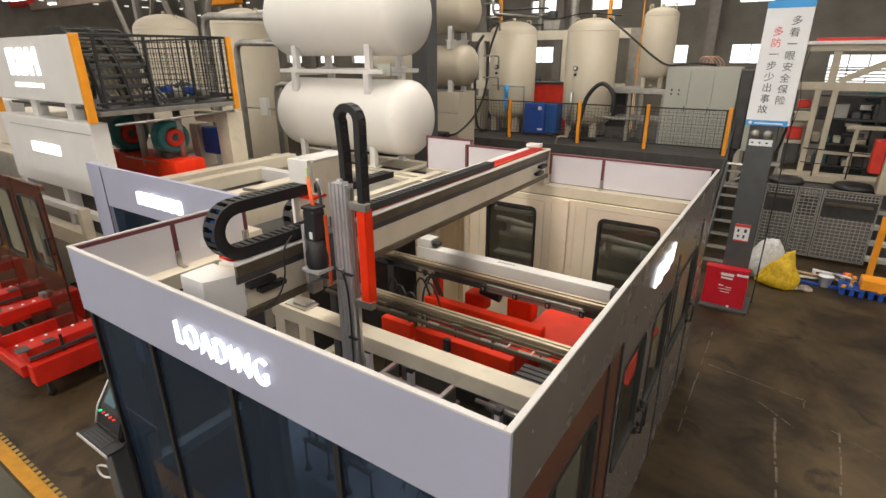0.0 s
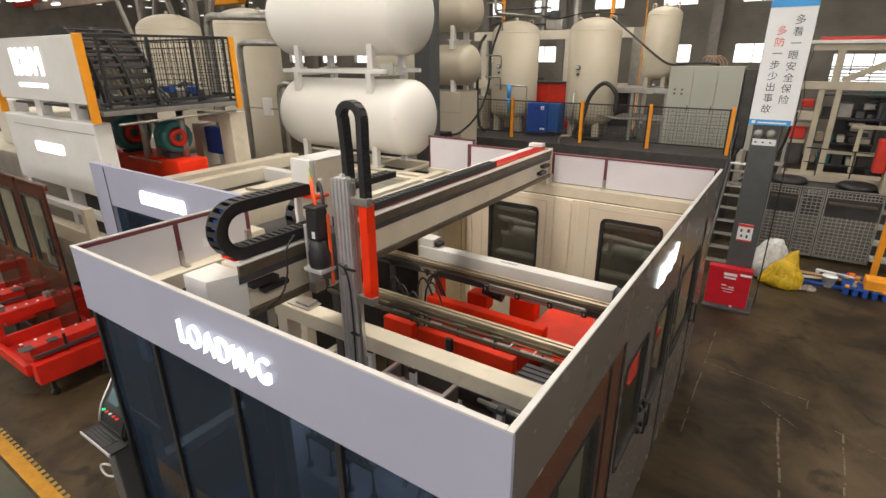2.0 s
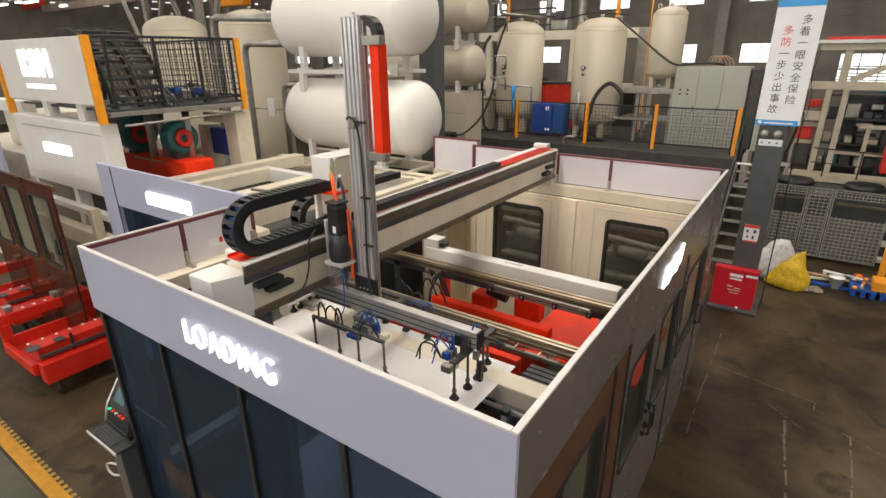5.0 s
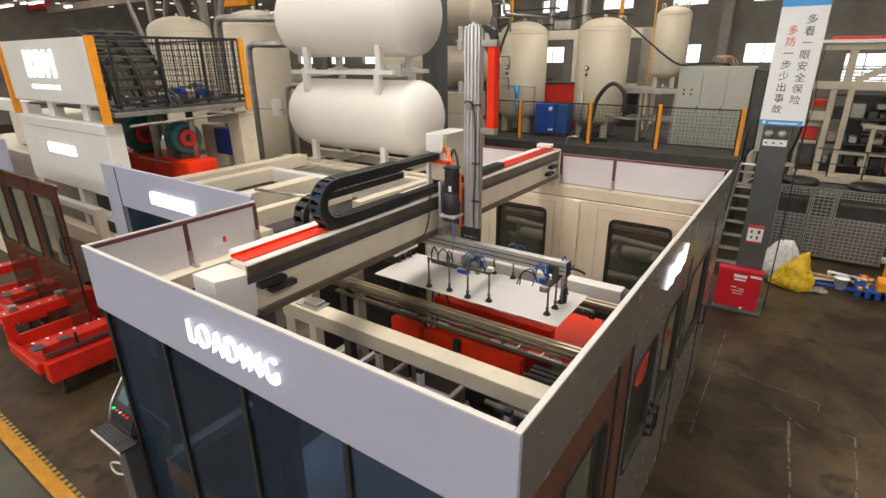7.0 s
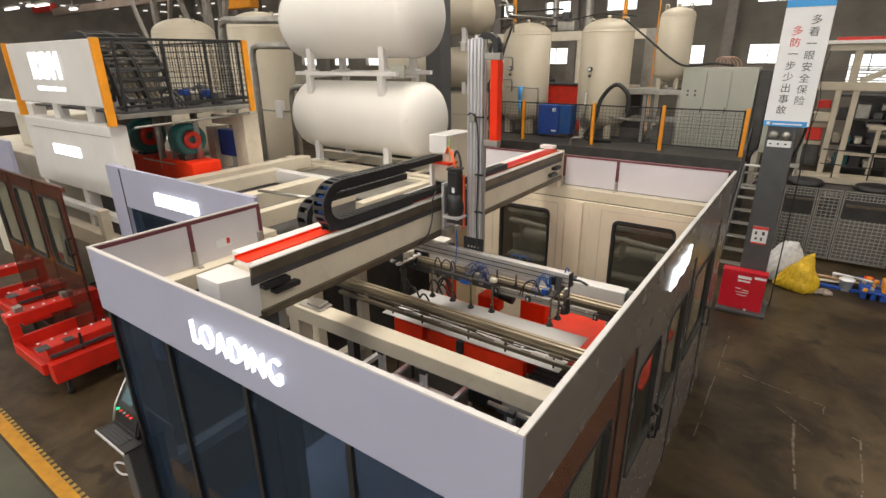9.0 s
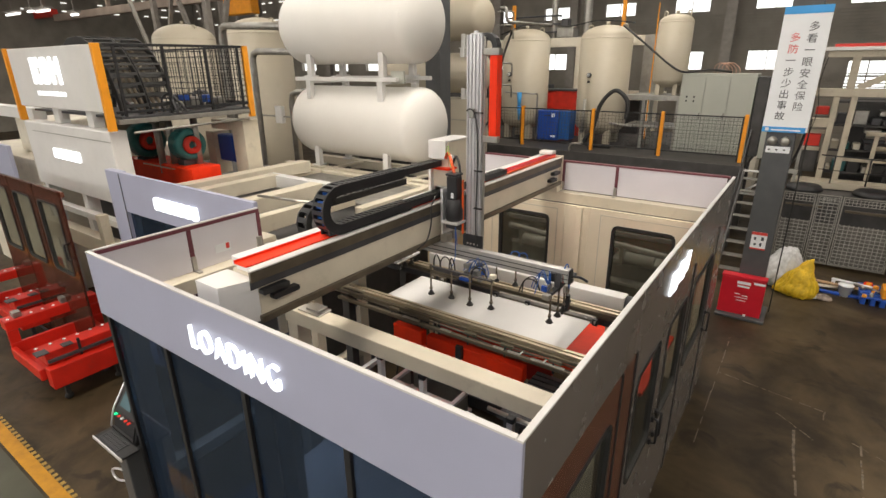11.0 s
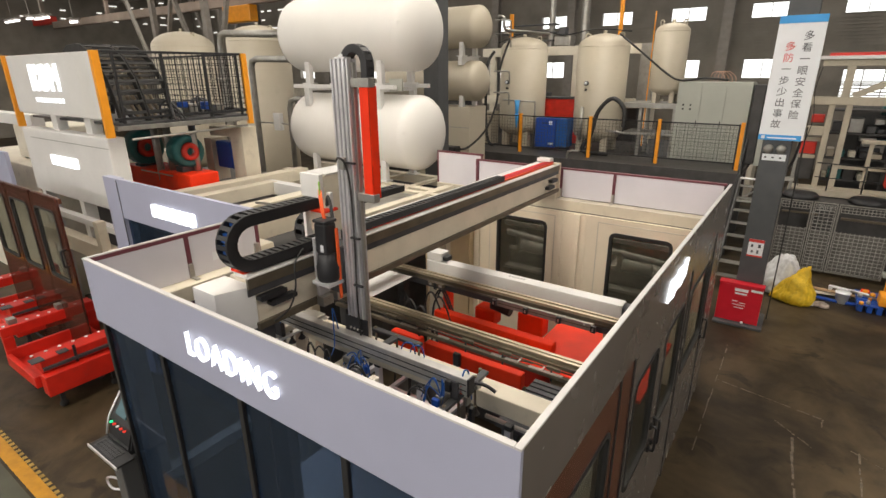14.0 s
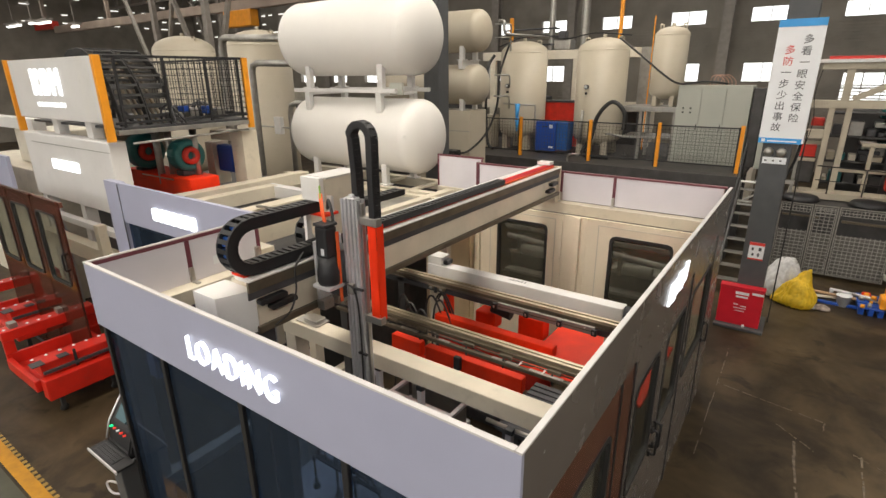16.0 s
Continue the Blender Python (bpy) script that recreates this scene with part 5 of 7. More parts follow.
# ---- forming press ----
def press():
    t = thing("forming_press", (-8.6, 3.2, 0), "large white forming press with lit lettering and railed top", "press")
    board = boxes("sign_board", WHITE, t, [(-10.22, -7.16, 1.79, 1.87, 3.58, 4.45)], 0.008, "white sign board")
    # brand mark as plain lit shapes
    z0, z1, y0, y1 = 3.93, 4.31, 1.765, 1.789
    boxes("lit_shape", LED, board, [(-9.34, -9.26, y0, y1, z0, z1), (-9.15, -9.08, y0, y1, z0, 4.07), (-9.15, -9.08, y0, y1, 4.17, z1), (-9.255, -9.16, y0, y1, 4.08, 4.16)], 0.006, "glowing white shape")
    bm = bmesh.new()
    ring_frame(bm, rrect(-8.97, -8.74, z0, z1, 0.09), rrect(-8.91, -8.80, z0 + 0.06, z1 - 0.06, 0.045), y0, y1, "xz")
    part("lit_shape", bm, LED, board, "glowing white shape")
    boxes("lit_shape", LED, board, [(x, x + 0.062, y0, y1, z0 if k != 1 else 4.08, z1 if k != 1 else 4.24) for k, x in enumerate((-8.62, -8.50, -8.38))], 0.006, "glowing white shape")
    for x, w in ((-9.32, 0.09), (-9.20, 0.09), (-9.08, 0.09), (-8.95, 0.02), (-8.88, 0.08), (-8.76, 0.04), (-8.68, 0.08), (-8.57, 0.02), (-8.50, 0.08), (-8.38, 0.08)):
        boxes("lit_bar", LED, board, [(x, x + w * 0.8, 1.775, 1.789, 3.765, 3.825)], 0.004)
    for x in (-7.16, -10.36):
        boxes("orange_post", ORANGE, t, [(x, x + 0.075, 1.76, 1.86, 3.34, 4.46)], 0.006, "safety-orange corner post")
    boxes("orange_post", ORANGE, t, [(-7.14, -7.07, 3.96, 4.05, 3.36, 4.46)], 0.006, "safety-orange corner post")
    head = boxes("press_head", WHITE, t, [(-10.30, -7.20, 1.78, 2.02, 2.27, 3.33)], 0.02, "white painted press head")
    boxes("head_seam", GALV, head, [(-10.0, -7.2, 1.774, 1.779, 3.18, 3.19)], 0)
    boxes("lit_bar", LED, head, [(-9.28, -8.32, 1.765, 1.779, 2.80, 2.95)], 0.02, "glowing white sign bar")
    for x in (-9.3, -8.1):
        boxes("board_stay", WHITE, t, [(x, x + 0.2, 1.9, 2.05, 3.332, 3.6)], 0.006)
    for x in (-10.25, -8.75, -7.40):
        boxes("press_leg", WHITE, t, [(x, x + 0.16, 1.82, 2.0, 0, 2.268)], 0.01)
    boxes("guard_rail", WHITE, t, [(-10.2, -6.95, 1.72, 1.84, 1.92, 2.02)], 0.008)
    boxes("guard_rail", CREAM, t, [(-10.2, -6.9, 1.66, 1.84, 1.40, 1.66)], 0.008)
    boxes("press_body", PRESS_DARK, t, [(-10.2, -8.0, 2.56, 5.2, 0, 2.2)], 0.02)
    boxes("side_beam", CREAM, t, [(-8.1, -7.86, 2.56, 5.6, 1.7, 2.0)], 0.01)
    # walkway on top with railing
    boxes("walkway", DARK, t, [(-10.2, -7.1, 1.95, 4.05, 3.485, 3.52)], 0.006)
    boxes("walkway_edge", GALV, t, [(-7.16, -7.07, 1.9, 3.95, 3.42, 3.484)], 0.008, "pale walkway edge beam")
    for z in (4.43, 3.56):
        boxes("railing", BLACK, t, [(-7.12, -7.085, 1.9, 3.95, z, z + 0.035)], 0.004)
        boxes("railing", BLACK, t, [(-10.2, -7.12, 4.0, 4.035, z, z + 0.035)], 0.004)
    for y in (2.0, 2.65, 3.3, 3.85):
        boxes("railing_post", BLACK, t, [(-7.12, -7.085, y, y + 0.035, 3.52, 4.43)], 0.003)
    bm = bmesh.new()
    wire_panel(bm, (-7.10, 2.6), (-7.10, 3.95), 3.6, 4.43, 0.085, 0.0045)
    tagged(part("wire_mesh", bm, BLACK, t), kind="stuff")
    bm = bmesh.new()
    wire_panel(bm, (-10.2, 4.02), (-7.12, 4.02), 3.6, 4.43, 0.09, 0.0045)
    tagged(part("wire_mesh", bm, BLACK, t), kind="stuff")
    # hanging cable chains and hoses
    for dy in (0.12, -0.27):
        pts = [(-9.22, 2.5 + dy, 3.52), (-9.1, 2.5 + dy, 4.0), (-8.86, 2.5 + dy, 4.34), (-8.5, 2.5 + dy, 4.52), (-8.1, 2.5 + dy, 4.54), (-7.72, 2.5 + dy, 4.38), (-7.46, 2.5 + dy, 4.08), (-7.32, 2.5 + dy, 3.75), (-7.28, 2.5 + dy, 3.53)]
        chain("link", RUBBER, t, pts, (0, 1, 0), 0.36, 0.10, 0.15, "", 0.28)
    bm = bmesh.new()
    for k in range(5):
        y = 2.32 + 0.085 * k
        tube(bm, [(-8.3, y, 4.42), (-7.95, y, 4.36), (-7.74, y, 4.08), (-7.60, y + 0.03, 3.80), (-7.40, y + 0.05, 3.53)], 0.026, 8, 5)
    part("hose", bm, mat("beige_hose", (0.36, 0.30, 0.22), 0.6, var=0.15), t, "beige hydraulic hose")
    bm = bmesh.new()
    for k in range(3):
        rod(bm, (-9.75 + 0.14 * k, 2.5, 3.5), (-9.7 + 0.14 * k, 2.5, 4.25), 0.06, 12)
    part("cylinder", bm, DARK, t)
    rs = random.Random(8)
    for k in range(12):
        bm = bmesh.new()
        x, y = rs.uniform(-8.4, -7.2), rs.uniform(2.4, 3.8)
        pipe(bm, [(x, y, 3.53), (x, y, 3.53 + rs.uniform(0.1, 0.32)), (x + rs.uniform(0.1, 0.4), y + rs.uniform(-0.2, 0.2), 3.62 + rs.uniform(0, 0.2)), (x + 0.4, y, 3.53)], rs.uniform(0.012, 0.035), 8, 0.06)
        part("pipe", bm, DARK, t)
    each("valve_manifold", BLUE, t, [(-7.42, -7.26, 2.95, 3.06, 3.66, 3.76), (-7.36, -7.24, 3.3, 3.42, 3.62, 3.74)], 0.02)
    each("pump_block", GALV, t, [(-7.46, -7.28, 3.08, 3.22, 3.53, 3.72), (-7.40, -7.22, 2.72, 2.84, 3.53, 3.66), (-7.34, -7.2, 3.48, 3.62, 3.53, 3.70)], 0.02)
    bm = bmesh.new()
    rod(bm, (-7.8, 2.2, 3.40), (-7.8, 3.9, 3.40), 0.05, 10)
    rod(bm, (-7.05, 2.05, 3.30), (-7.05, 3.9, 3.34), 0.018, 10)
    for x, y in ((-8.05, 2.85), (-7.85, 2.95), (-7.45, 3.15)):
        rod(bm, (x, y, 2.5), (x, y, 3.45), 0.055, 12)
    part("hydraulic_pipe", bm, GALV, t, "bright hydraulic pipe")
    each("underside_beam", DARK, t, [(-8.2, -7.2, y, y + 0.07, 3.40, 3.484) for y in (2.4, 3.1, 3.8)], 0.006)
    # portal frame at the rear
    boxes("portal_post", CREAM, t, [(-7.52, -7.18, 3.85, 4.15, 2.3, 3.30)], 0.01)
    boxes("portal_post", CREAM, t, [(-8.35, -8.12, 3.85, 4.15, 2.3, 3.06)], 0.01)
    boxes("portal_head", CREAM, t, [(-8.12, -7.522, 3.85, 4.15, 3.12, 3.28)], 0.01)
    boxes("blue_drive", BLUE, t, [(-8.08, -7.62, 3.90, 4.10, 2.55, 3.02)], 0.03)
    for n, (x, y, z, r) in enumerate(((-8.55, 2.95, 2.98, 0.29), (-7.42, 3.05, 2.98, 0.25))):
        m = thing("electric_motor", (x, y, z - r), "teal electric motor with red fan cover", "motor", "press motors")
        bm = bmesh.new()
        lathe(bm, [(0, -0.34), (r * 0.6, -0.34), (r, -0.27), (r, -0.05), (r * 0.95, 0.0), (r * 0.62, 0.0), (r * 0.58, -0.04), (0, -0.04)], (x, y, z), "X", 28)
        part("motor_housing", bm, TEAL, m)
        bm = bmesh.new()
        lathe(bm, [(r * 0.24, -0.038), (r * 0.26, 0.03), (r * 0.54, 0.03), (r * 0.57, -0.038)], (x, y, z), "X", 28)
        part("fan_cover", bm, RED_DIRTY, m, "red fan cover")
        for k in range(14):
            a = 2 * math.pi * k / 14
            bm = bmesh.new()
            beam(bm, (x - 0.08, y + r * 1.02 * math.cos(a), z + r * 1.02 * math.sin(a)), (x - 0.24, y + r * 1.02 * math.cos(a), z + r * 1.02 * math.sin(a)), 0.012, 0.012)
            part("cooling_fin", bm, TEAL, m)
        boxes("motor_foot", DARK, m, [(x - 0.25, x - 0.05, y - 0.15, y + 0.15, 2.661, z - r + 0.02)], 0.006)
    k = thing("red_oil_tank", (-7.6, 3.2, 2.2), "bright red oil tank with rails under the press motors", "oil tank")
    boxes("tank_body", RED, k, [(-9.2, -7.12, 2.80, 3.30, 2.20, 2.66)], 0.02)
    boxes("tank_rim", STEEL, k, [(-8.6, -7.6, 2.785, 2.799, 2.60, 2.62)], 0.002)


press()


def next_station():
    t = thing("trimming_station", (-12.0, 2.4, 0), "grey-fronted trimming station with cream machine head", "machine")
    f = boxes("front_fascia", PAINT_GREY, t, [(-14.5, -10.5, 1.5, 1.56, 2.1, 2.92)], 0.006)
    boxes("lit_bar", LED, f, [(-12.6, -11.3, 1.48, 1.499, 2.45, 2.62)], 0.02)
    boxes("station_body", CREAM_DIRTY, t, [(-14.5, -10.6, 1.9, 4.5, 0, 2.6)], 0.02)
    boxes("head_carriage", CREAM_DIRTY, t, [(-12.2, -10.7, 2.2, 3.2, 2.62, 3.25)], 0.03)
    boxes("top_beam", WHITE, t, [(-14.5, -10.5, 2.0, 2.2, 3.3, 3.5)], 0.01)


next_station()


def bronze_doors():
    """Sliding bronze acrylic doors with tall windows, on the front of the press line."""
    t = thing("bronze_sliding_door", (-8.1, 1.0, 0), "bronze-tinted acrylic sliding doors with tall clear windows", "sliding door")
    zt = 2.66
    for n, (x0, x1) in enumerate(((-8.03, -7.12), (-8.98, -8.06), (-9.95, -9.01))):
        bm = bmesh.new()
        w = rrect(x0 + 0.10, x1 - 0.16, 1.45, 2.46, 0.07)
        o = rrect(x0, x1, 0.05, zt, 0.10 if n == 0 else 0.01)
        ring_frame(bm, o, w, 0.99, 1.02, "xz")
        d = part("door_leaf", bm, GLASS_LEAF, t, "red-brown acrylic door leaf")
        bm = bmesh.new()
        ring_frame(bm, rrect(x0 + 0.085, x1 - 0.145, 1.435, 2.475, 0.08), rrect(x0 + 0.115, x1 - 0.175, 1.465, 2.445, 0.06), 0.98, 1.03, "xz")
        part("window_seal", bm, RUBBER, d)
        bm = bmesh.new()
        slab(bm, rrect(x0 + 0.1, x1 - 0.16, 1.45, 2.46, 0.07), 1.003, 1.008, "xz")
        part("window_pane", bm, GLASS_GREY, d, "clear grey pane")
    bm = bmesh.new()
    pipe(bm, [(-7.20, 0.99, 1.72), (-7.20, 0.93, 1.72), (-7.20, 0.93, 1.95), (-7.20, 0.99, 1.95)], 0.014, 8, 0.02)
    part("door_handle", bm, BLACK, t)
    boxes("top_rail", PAINT_BROWN, t, [(-10, -7.12, 1.021, 1.06, zt - 0.08, zt - 0.01)], 0.004)
    boxes("floor_rail", DARK, t, [(-10, -7.1, 0.98, 1.04, 0, 0.048)], 0.004)


bronze_doors()


def mould_cart(dx, dy, tag):
    """Red steel mould cart with bolted side bars."""
    t = thing("mould_cart", (-7.1 + dx, 0.75 + dy, 0), tag, "mould cart", "red mould carts")
    def bx(name, rows, m=CART_RED, bev=0.012, label=""):
        return each(name, m, t, [(a + dx, b + dx, c + dy, d + dy, e, f) for a, b, c, d, e, f in rows], bev, label)
    bx("side_bar", [(-8.08, -7.86, 0.22, 1.38, 0.755, 0.90)])
    bx("back_rail", [(-7.92, -7.86, 0.22, 1.38, 0.36, 0.565), (-7.92, -7.86, 0.22, 0.345, 0.567, 0.753), (-7.92, -7.86, 1.24, 1.38, 0.567, 0.753)], CART_RED, 0.006)
    bx("side_bar", [(-7.07, -6.80, 0.29, 1.17, 0.56, 0.74)])
    bx("skirt", [(-6.84, -6.66, 0.26, 1.12, 0.27, 0.558)], CART_RED)
    bx("stop_post", [(-6.798, -6.77, 0.66, 0.69, 0.56, 0.80)], BLACK, 0.003)
    bx("end_plate", [(-7.855, -6.85, 0.20, 0.27, 0.36, 0.52), (-7.855, -6.85, 1.18, 1.25, 0.36, 0.52)])
    bx("bed_plate", [(-7.855, -6.85, 0.27, 1.18, 0.37, 0.41)], CART_RED)
    bx("grip_plate", [(-6.90, -6.78, 0.50, 0.62, 0.741, 0.755), (-6.92, -6.76, 0.20, 0.34, 0.741, 0.755)], DARK, 0.003)
    bx("guide_strip", [(-6.798, -6.76, 0.3, 1.15, 0.60, 0.64)], DARK, 0.003)
    bx("post_block", [(-8.02, -7.90, 0.34, 0.44, 0.901, 0.98), (-8.02, -7.90, 0.92, 1.02, 0.901, 0.98)], GALV, 0.006)
    for bx_, z, n in ((-7.93, 0.901, 7), (-7.03, 0.741, 6)):
        for k in range(n):
            y = 0.28 + k * 0.95 / n
            bm = bmesh.new()
            lathe(bm, [(0, 0), (0.02, 0), (0.02, 0.008), (0.01, 0.014), (0, 0.014)], (bx_ + dx, y + dy, z), "Z", 10)
            part("bolt", bm, SIGN_WHITE, t, "bright bolt head")
    for x in (-7.75, -6.80):
        for y in (0.42, 1.05):
            bm = bmesh.new()
            lathe(bm, [(0, -0.02), (0.046, -0.02), (0.052, -0.010), (0.052, 0.010), (0.046, 0.02), (0, 0.02)], (x + dx, y + dy, 0.052), "X", 18)
            box(bm, x - 0.028 + dx, x + 0.028 + dx, y - 0.025 + dy, y + 0.025 + dy, 0.09, 0.34)
            part("caster", bm, RUBBER, t, "black caster wheel")


mould_cart(0, 0, "bright red steel mould cart with bolted side bars")
mould_cart(-2.25, 0.35, "bright red steel mould cart standing behind the first")


def console():
    """Operator console beside the enclosure's corner, its face leaning back over a keyboard tray."""
    t = thing("operator_console", (-3.9, -0.02, 0), "black operator console with screen, buttons and keyboard tray", "operator console")
    x0, x1 = -4.16, -3.73
    low, bend, top = Vector((0, 0.0, 1.035)), Vector((0, 0.045, 1.19)), Vector((0, 0.20, 1.41))
    bm = bmesh.new()
    slab(bm, [(low.y + 0.02, low.z), (bend.y + 0.015, bend.z), (top.y + 0.01, top.z), (top.y + 0.06, top.z - 0.01), (0.20, 1.20), (0.16, 1.035)], x0 + 0.014, x1, "yz")
    part("console_body", bm, BLACK, t, "black console housing")
    for x, m in ((x0 + 0.006, ALU), (x1 - 0.006, BLACK)):
        bm = bmesh.new()
        pipe(bm, [(x, low.y, low.z), (x, bend.y, bend.z), (x, top.y, top.z)], 0.009, 8, 0.04)
        part("edge_trim", bm, m, t, "thin silver edge trim" if m is ALU else "thin black edge trim")

    def on_face(a, b, u0, u1, v0, v1, d, name, m, label=""):
        n = Vector((0, -(b - a).z, (b - a).y)).normalized()
        bm = bmesh.new()
        vs = []
        for e in (0.001, d):
            for u, v in ((u0, v0), (u1, v0), (u1, v1), (u0, v1)):
                p = a.lerp(b, v) + n * (e - 0.012)
                vs.append(bm.verts.new((u, p.y, p.z)))
        for q in ((0, 1, 2, 3), (7, 6, 5, 4), (0, 4, 5, 1), (1, 5, 6, 2), (2, 6, 7, 3), (3, 7, 4, 0)):
            bm.faces.new([vs[i] for i in q])
        part(name, bm, m, t, label)
    on_face(bend, top, x0 + 0.085, x0 + 0.27, 0.24, 0.78, 0.016, "screen", SCREEN, "blue-grey lit screen")
    for k, m in enumerate((LED_GREEN, LED_RED, SIGN_WHITE, LED_RED, LED_RED)):
        u = x0 + 0.06 + 0.062 * k
        on_face(low, bend, u, u + (0.018 if m is LED_GREEN else 0.012), 0.82, 0.91, 0.026, "button", m)
    boxes("keyboard_tray", BLACK, t, [(x0, x1 + 0.10, -0.15, 0.0, 1.0, 1.022)], 0.006)
    boxes("tray_back", BLACK, t, [(x0 + 0.01, x1, 0.0, 0.17, 0.99, 1.034)], 0.006)
    boxes("tray_edge", ALU, t, [(x0 - 0.006, x1 + 0.104, -0.163, -0.15, 0.995, 1.025)], 0.004, "silver tray edge")
    bm = bmesh.new()
    for r in range(4):
        for k in range(12):
            box(bm, x0 + 0.06 + k * 0.029, x0 + 0.082 + k * 0.029, -0.135 + r * 0.030, -0.112 + r * 0.030, 1.0225, 1.03)
    tagged(part("keyboard_keys", bm, DARK, t), kind="stuff")
    boxes("pedestal", PILLAR, t, [(x0 + 0.28, x1 + 0.025, -0.10, 0.14, 0, 0.989)], 0.01, "dark grey pedestal")
    bm = bmesh.new()
    tube(bm, [(x0 + 0.30, -0.09, 0.74), (x0 + 0.22, -0.12, 0.74), (x0 + 0.15, -0.13, 0.69), (x0 + 0.17, -0.13, 0.63), (x0 + 0.23, -0.12, 0.61), (x0 + 0.30, -0.09, 0.62)], 0.010, 8, 6)
    part("hand_rail", bm, ALU, t, "bent silver rail")


console()


# ---- storage tanks ----
def dome(r, h, n=7):
    return [(r * math.cos(math.pi / 2 * k / n), h * math.sin(math.pi / 2 * k / n)) for k in range(n)] + [(0, h)]


def lying_tank(x0, x1, y, z, r, label, legs, nozzle=True):
    paint = TANK_WHITE if nozzle else TANK
    t = thing("storage_tank", ((x0 + x1) / 2, y, z - r), label, "tank", "lying storage tanks")
    d = r * 0.50
    prof = [(0, 0)] + [(a, d - b) for a, b in dome(r, d)[::-1][1:]] + [(r, d + 0.02), (r, x1 - x0 - d - 0.02)] + [(a, x1 - x0 - d + b) for a, b in dome(r, d)]
    bm = bmesh.new()
    lathe(bm, prof, (x0, y, z), "X", 56)
    part("vessel", bm, paint, t, "ivory enamelled vessel with domed ends")
    for x in (x0 + d, x1 - d):
        bm = bmesh.new()
        lathe(bm, [(r + 0.001, -0.008), (r + 0.004, 0), (r + 0.001, 0.008)], (x, y, z), "X", 56)
        part("weld_seam", bm, paint, t)
    if nozzle:
        bm = bmesh.new()
        rod(bm, (x1 - 0.32, y - r * 0.80, z + r * 0.1), (x1 - 0.20, y - r * 0.93, z + r * 0.1), 0.03, 12)
        part("nozzle", bm, paint, t)
    for lx in legs[0]:
        for s in (-1, 1):
            boxes("leg", WHITE, t, [(lx - 0.06, lx + 0.06, y + s * r * 0.62 - 0.05, y + s * r * 0.62 + 0.05, legs[1], z - r * 0.70)], 0.006)
            boxes("foot_plate", WHITE, t, [(lx - 0.11, lx + 0.11, y + s * r * 0.62 - 0.09, y + s * r * 0.62 + 0.09, legs[1], legs[1] + 0.025)], 0.004)
    return t


lying_tank(-8.02, -4.72, 6.0, 3.12, 0.655, "lower ivory storage tank lying on white legs", ((-7.35, -5.55), 2.27))
lying_tank(-8.12, -4.76, 6.0, 4.83, 0.665, "upper ivory storage tank stacked over another", ((-7.35, -5.55), 3.95))
k = thing("tank_saddle_frame", (-6.5, 6.0, 3.7), "white steel saddle frame between stacked tanks", "saddle frame")
for s in (-1, 1):
    boxes("saddle_rail", WHITE, k, [(-7.72, -5.18, 6.0 + s * 0.47 - 0.04, 6.0 + s * 0.47 + 0.04, 3.88, 3.948)], 0.006)
for x in (-7.35, -5.55):
    for s in (-1, 1):
        boxes("saddle_leg", WHITE, k, [(x - 0.06, x + 0.06, 6.0 + s * 0.47 - 0.05, 6.0 + s * 0.47 + 0.05, 3.55, 3.88)], 0.006)
    boxes("saddle_tie", WHITE, k, [(x - 0.05, x + 0.05, 5.57, 6.43, 3.83, 3.879)], 0.006)
boxes("plate_bracket", GREY_CAB, k, [(-5.38, -5.1, 5.6, 5.64, 3.85, 4.05)], 0.004)
k = thing("tank_stand", (-6.2, 6.0, 0), "cream steel stand under the storage tanks", "stand")
for s in (-1, 1):
    boxes("stand_beam", CREAM, k, [(-8.3, -4.45, 6.0 + s * 0.47 - 0.08, 6.0 + s * 0.47 + 0.08, 2.10, 2.268)], 0.006)
    for x in (-8.25, -4.6):
        boxes("stand_post", CREAM, k, [(x, x + 0.12, 6.0 + s * 0.47 - 0.06, 6.0 + s * 0.47 + 0.06, 0, 2.10)], 0.006)
lying_tank(-9.6, -6.2, 10.3, 5.18, 0.49, "upper ivory tank of the rear stacked pair", ((-8.6, -6.75), 4.5), False)
lying_tank(-9.6, -6.25, 10.3, 3.92, 0.49, "lower ivory tank of the rear stacked pair", ((-8.6, -6.75), 3.0), False)
k = thing("rear_tank_stand", (-7.6, 10.3, 0), "grey steel stand and cabinet under the rear tanks", "stand")
boxes("cabinet", TANK, k, [(-8.2, -6.46, 9.9, 10.7, 1.2, 3.30)], 0.01, "ivory sheet-steel plinth cabinet")
boxes("cabinet_seam", GALV, k, [(-8.2, -6.46, 9.893, 9.899, 2.78, 2.80)], 0)

boxes("base", DARK, k, [(-9.4, -6.3, 9.8, 10.8, 0, 1.2)], 0.01)
boxes("control_box", BLACK, k, [(-7.15, -6.72, 9.6, 9.892, 1.75, 2.32)], 0.02)
for x in (-8.6, -6.75):
    boxes("saddle", WHITE, k, [(x - 0.06, x + 0.06, 9.9, 10.7, 4.30, 4.50)], 0.006)
for z in (5.3, 5.0, 4.15, 3.65):
    bm = bmesh.new()
    pipe(bm, [(-6.0, 10.3, z), (-5.75, 10.3, z), (-5.68, 10.5, z), (-5.68, 10.5, z - 0.3)], 0.02, 10, 0.08)
    part("tank_pipe", bm, GALV, k, "grey pipework at the tank ends")
bm = bmesh.new()
pipe(bm, [(-5.75, 10.0, 5.35), (-5.6, 10.0, 5.35), (-5.6, 10.0, 5.05), (-5.0, 11.2, 5.0)], 0.035, 10, 0.1)
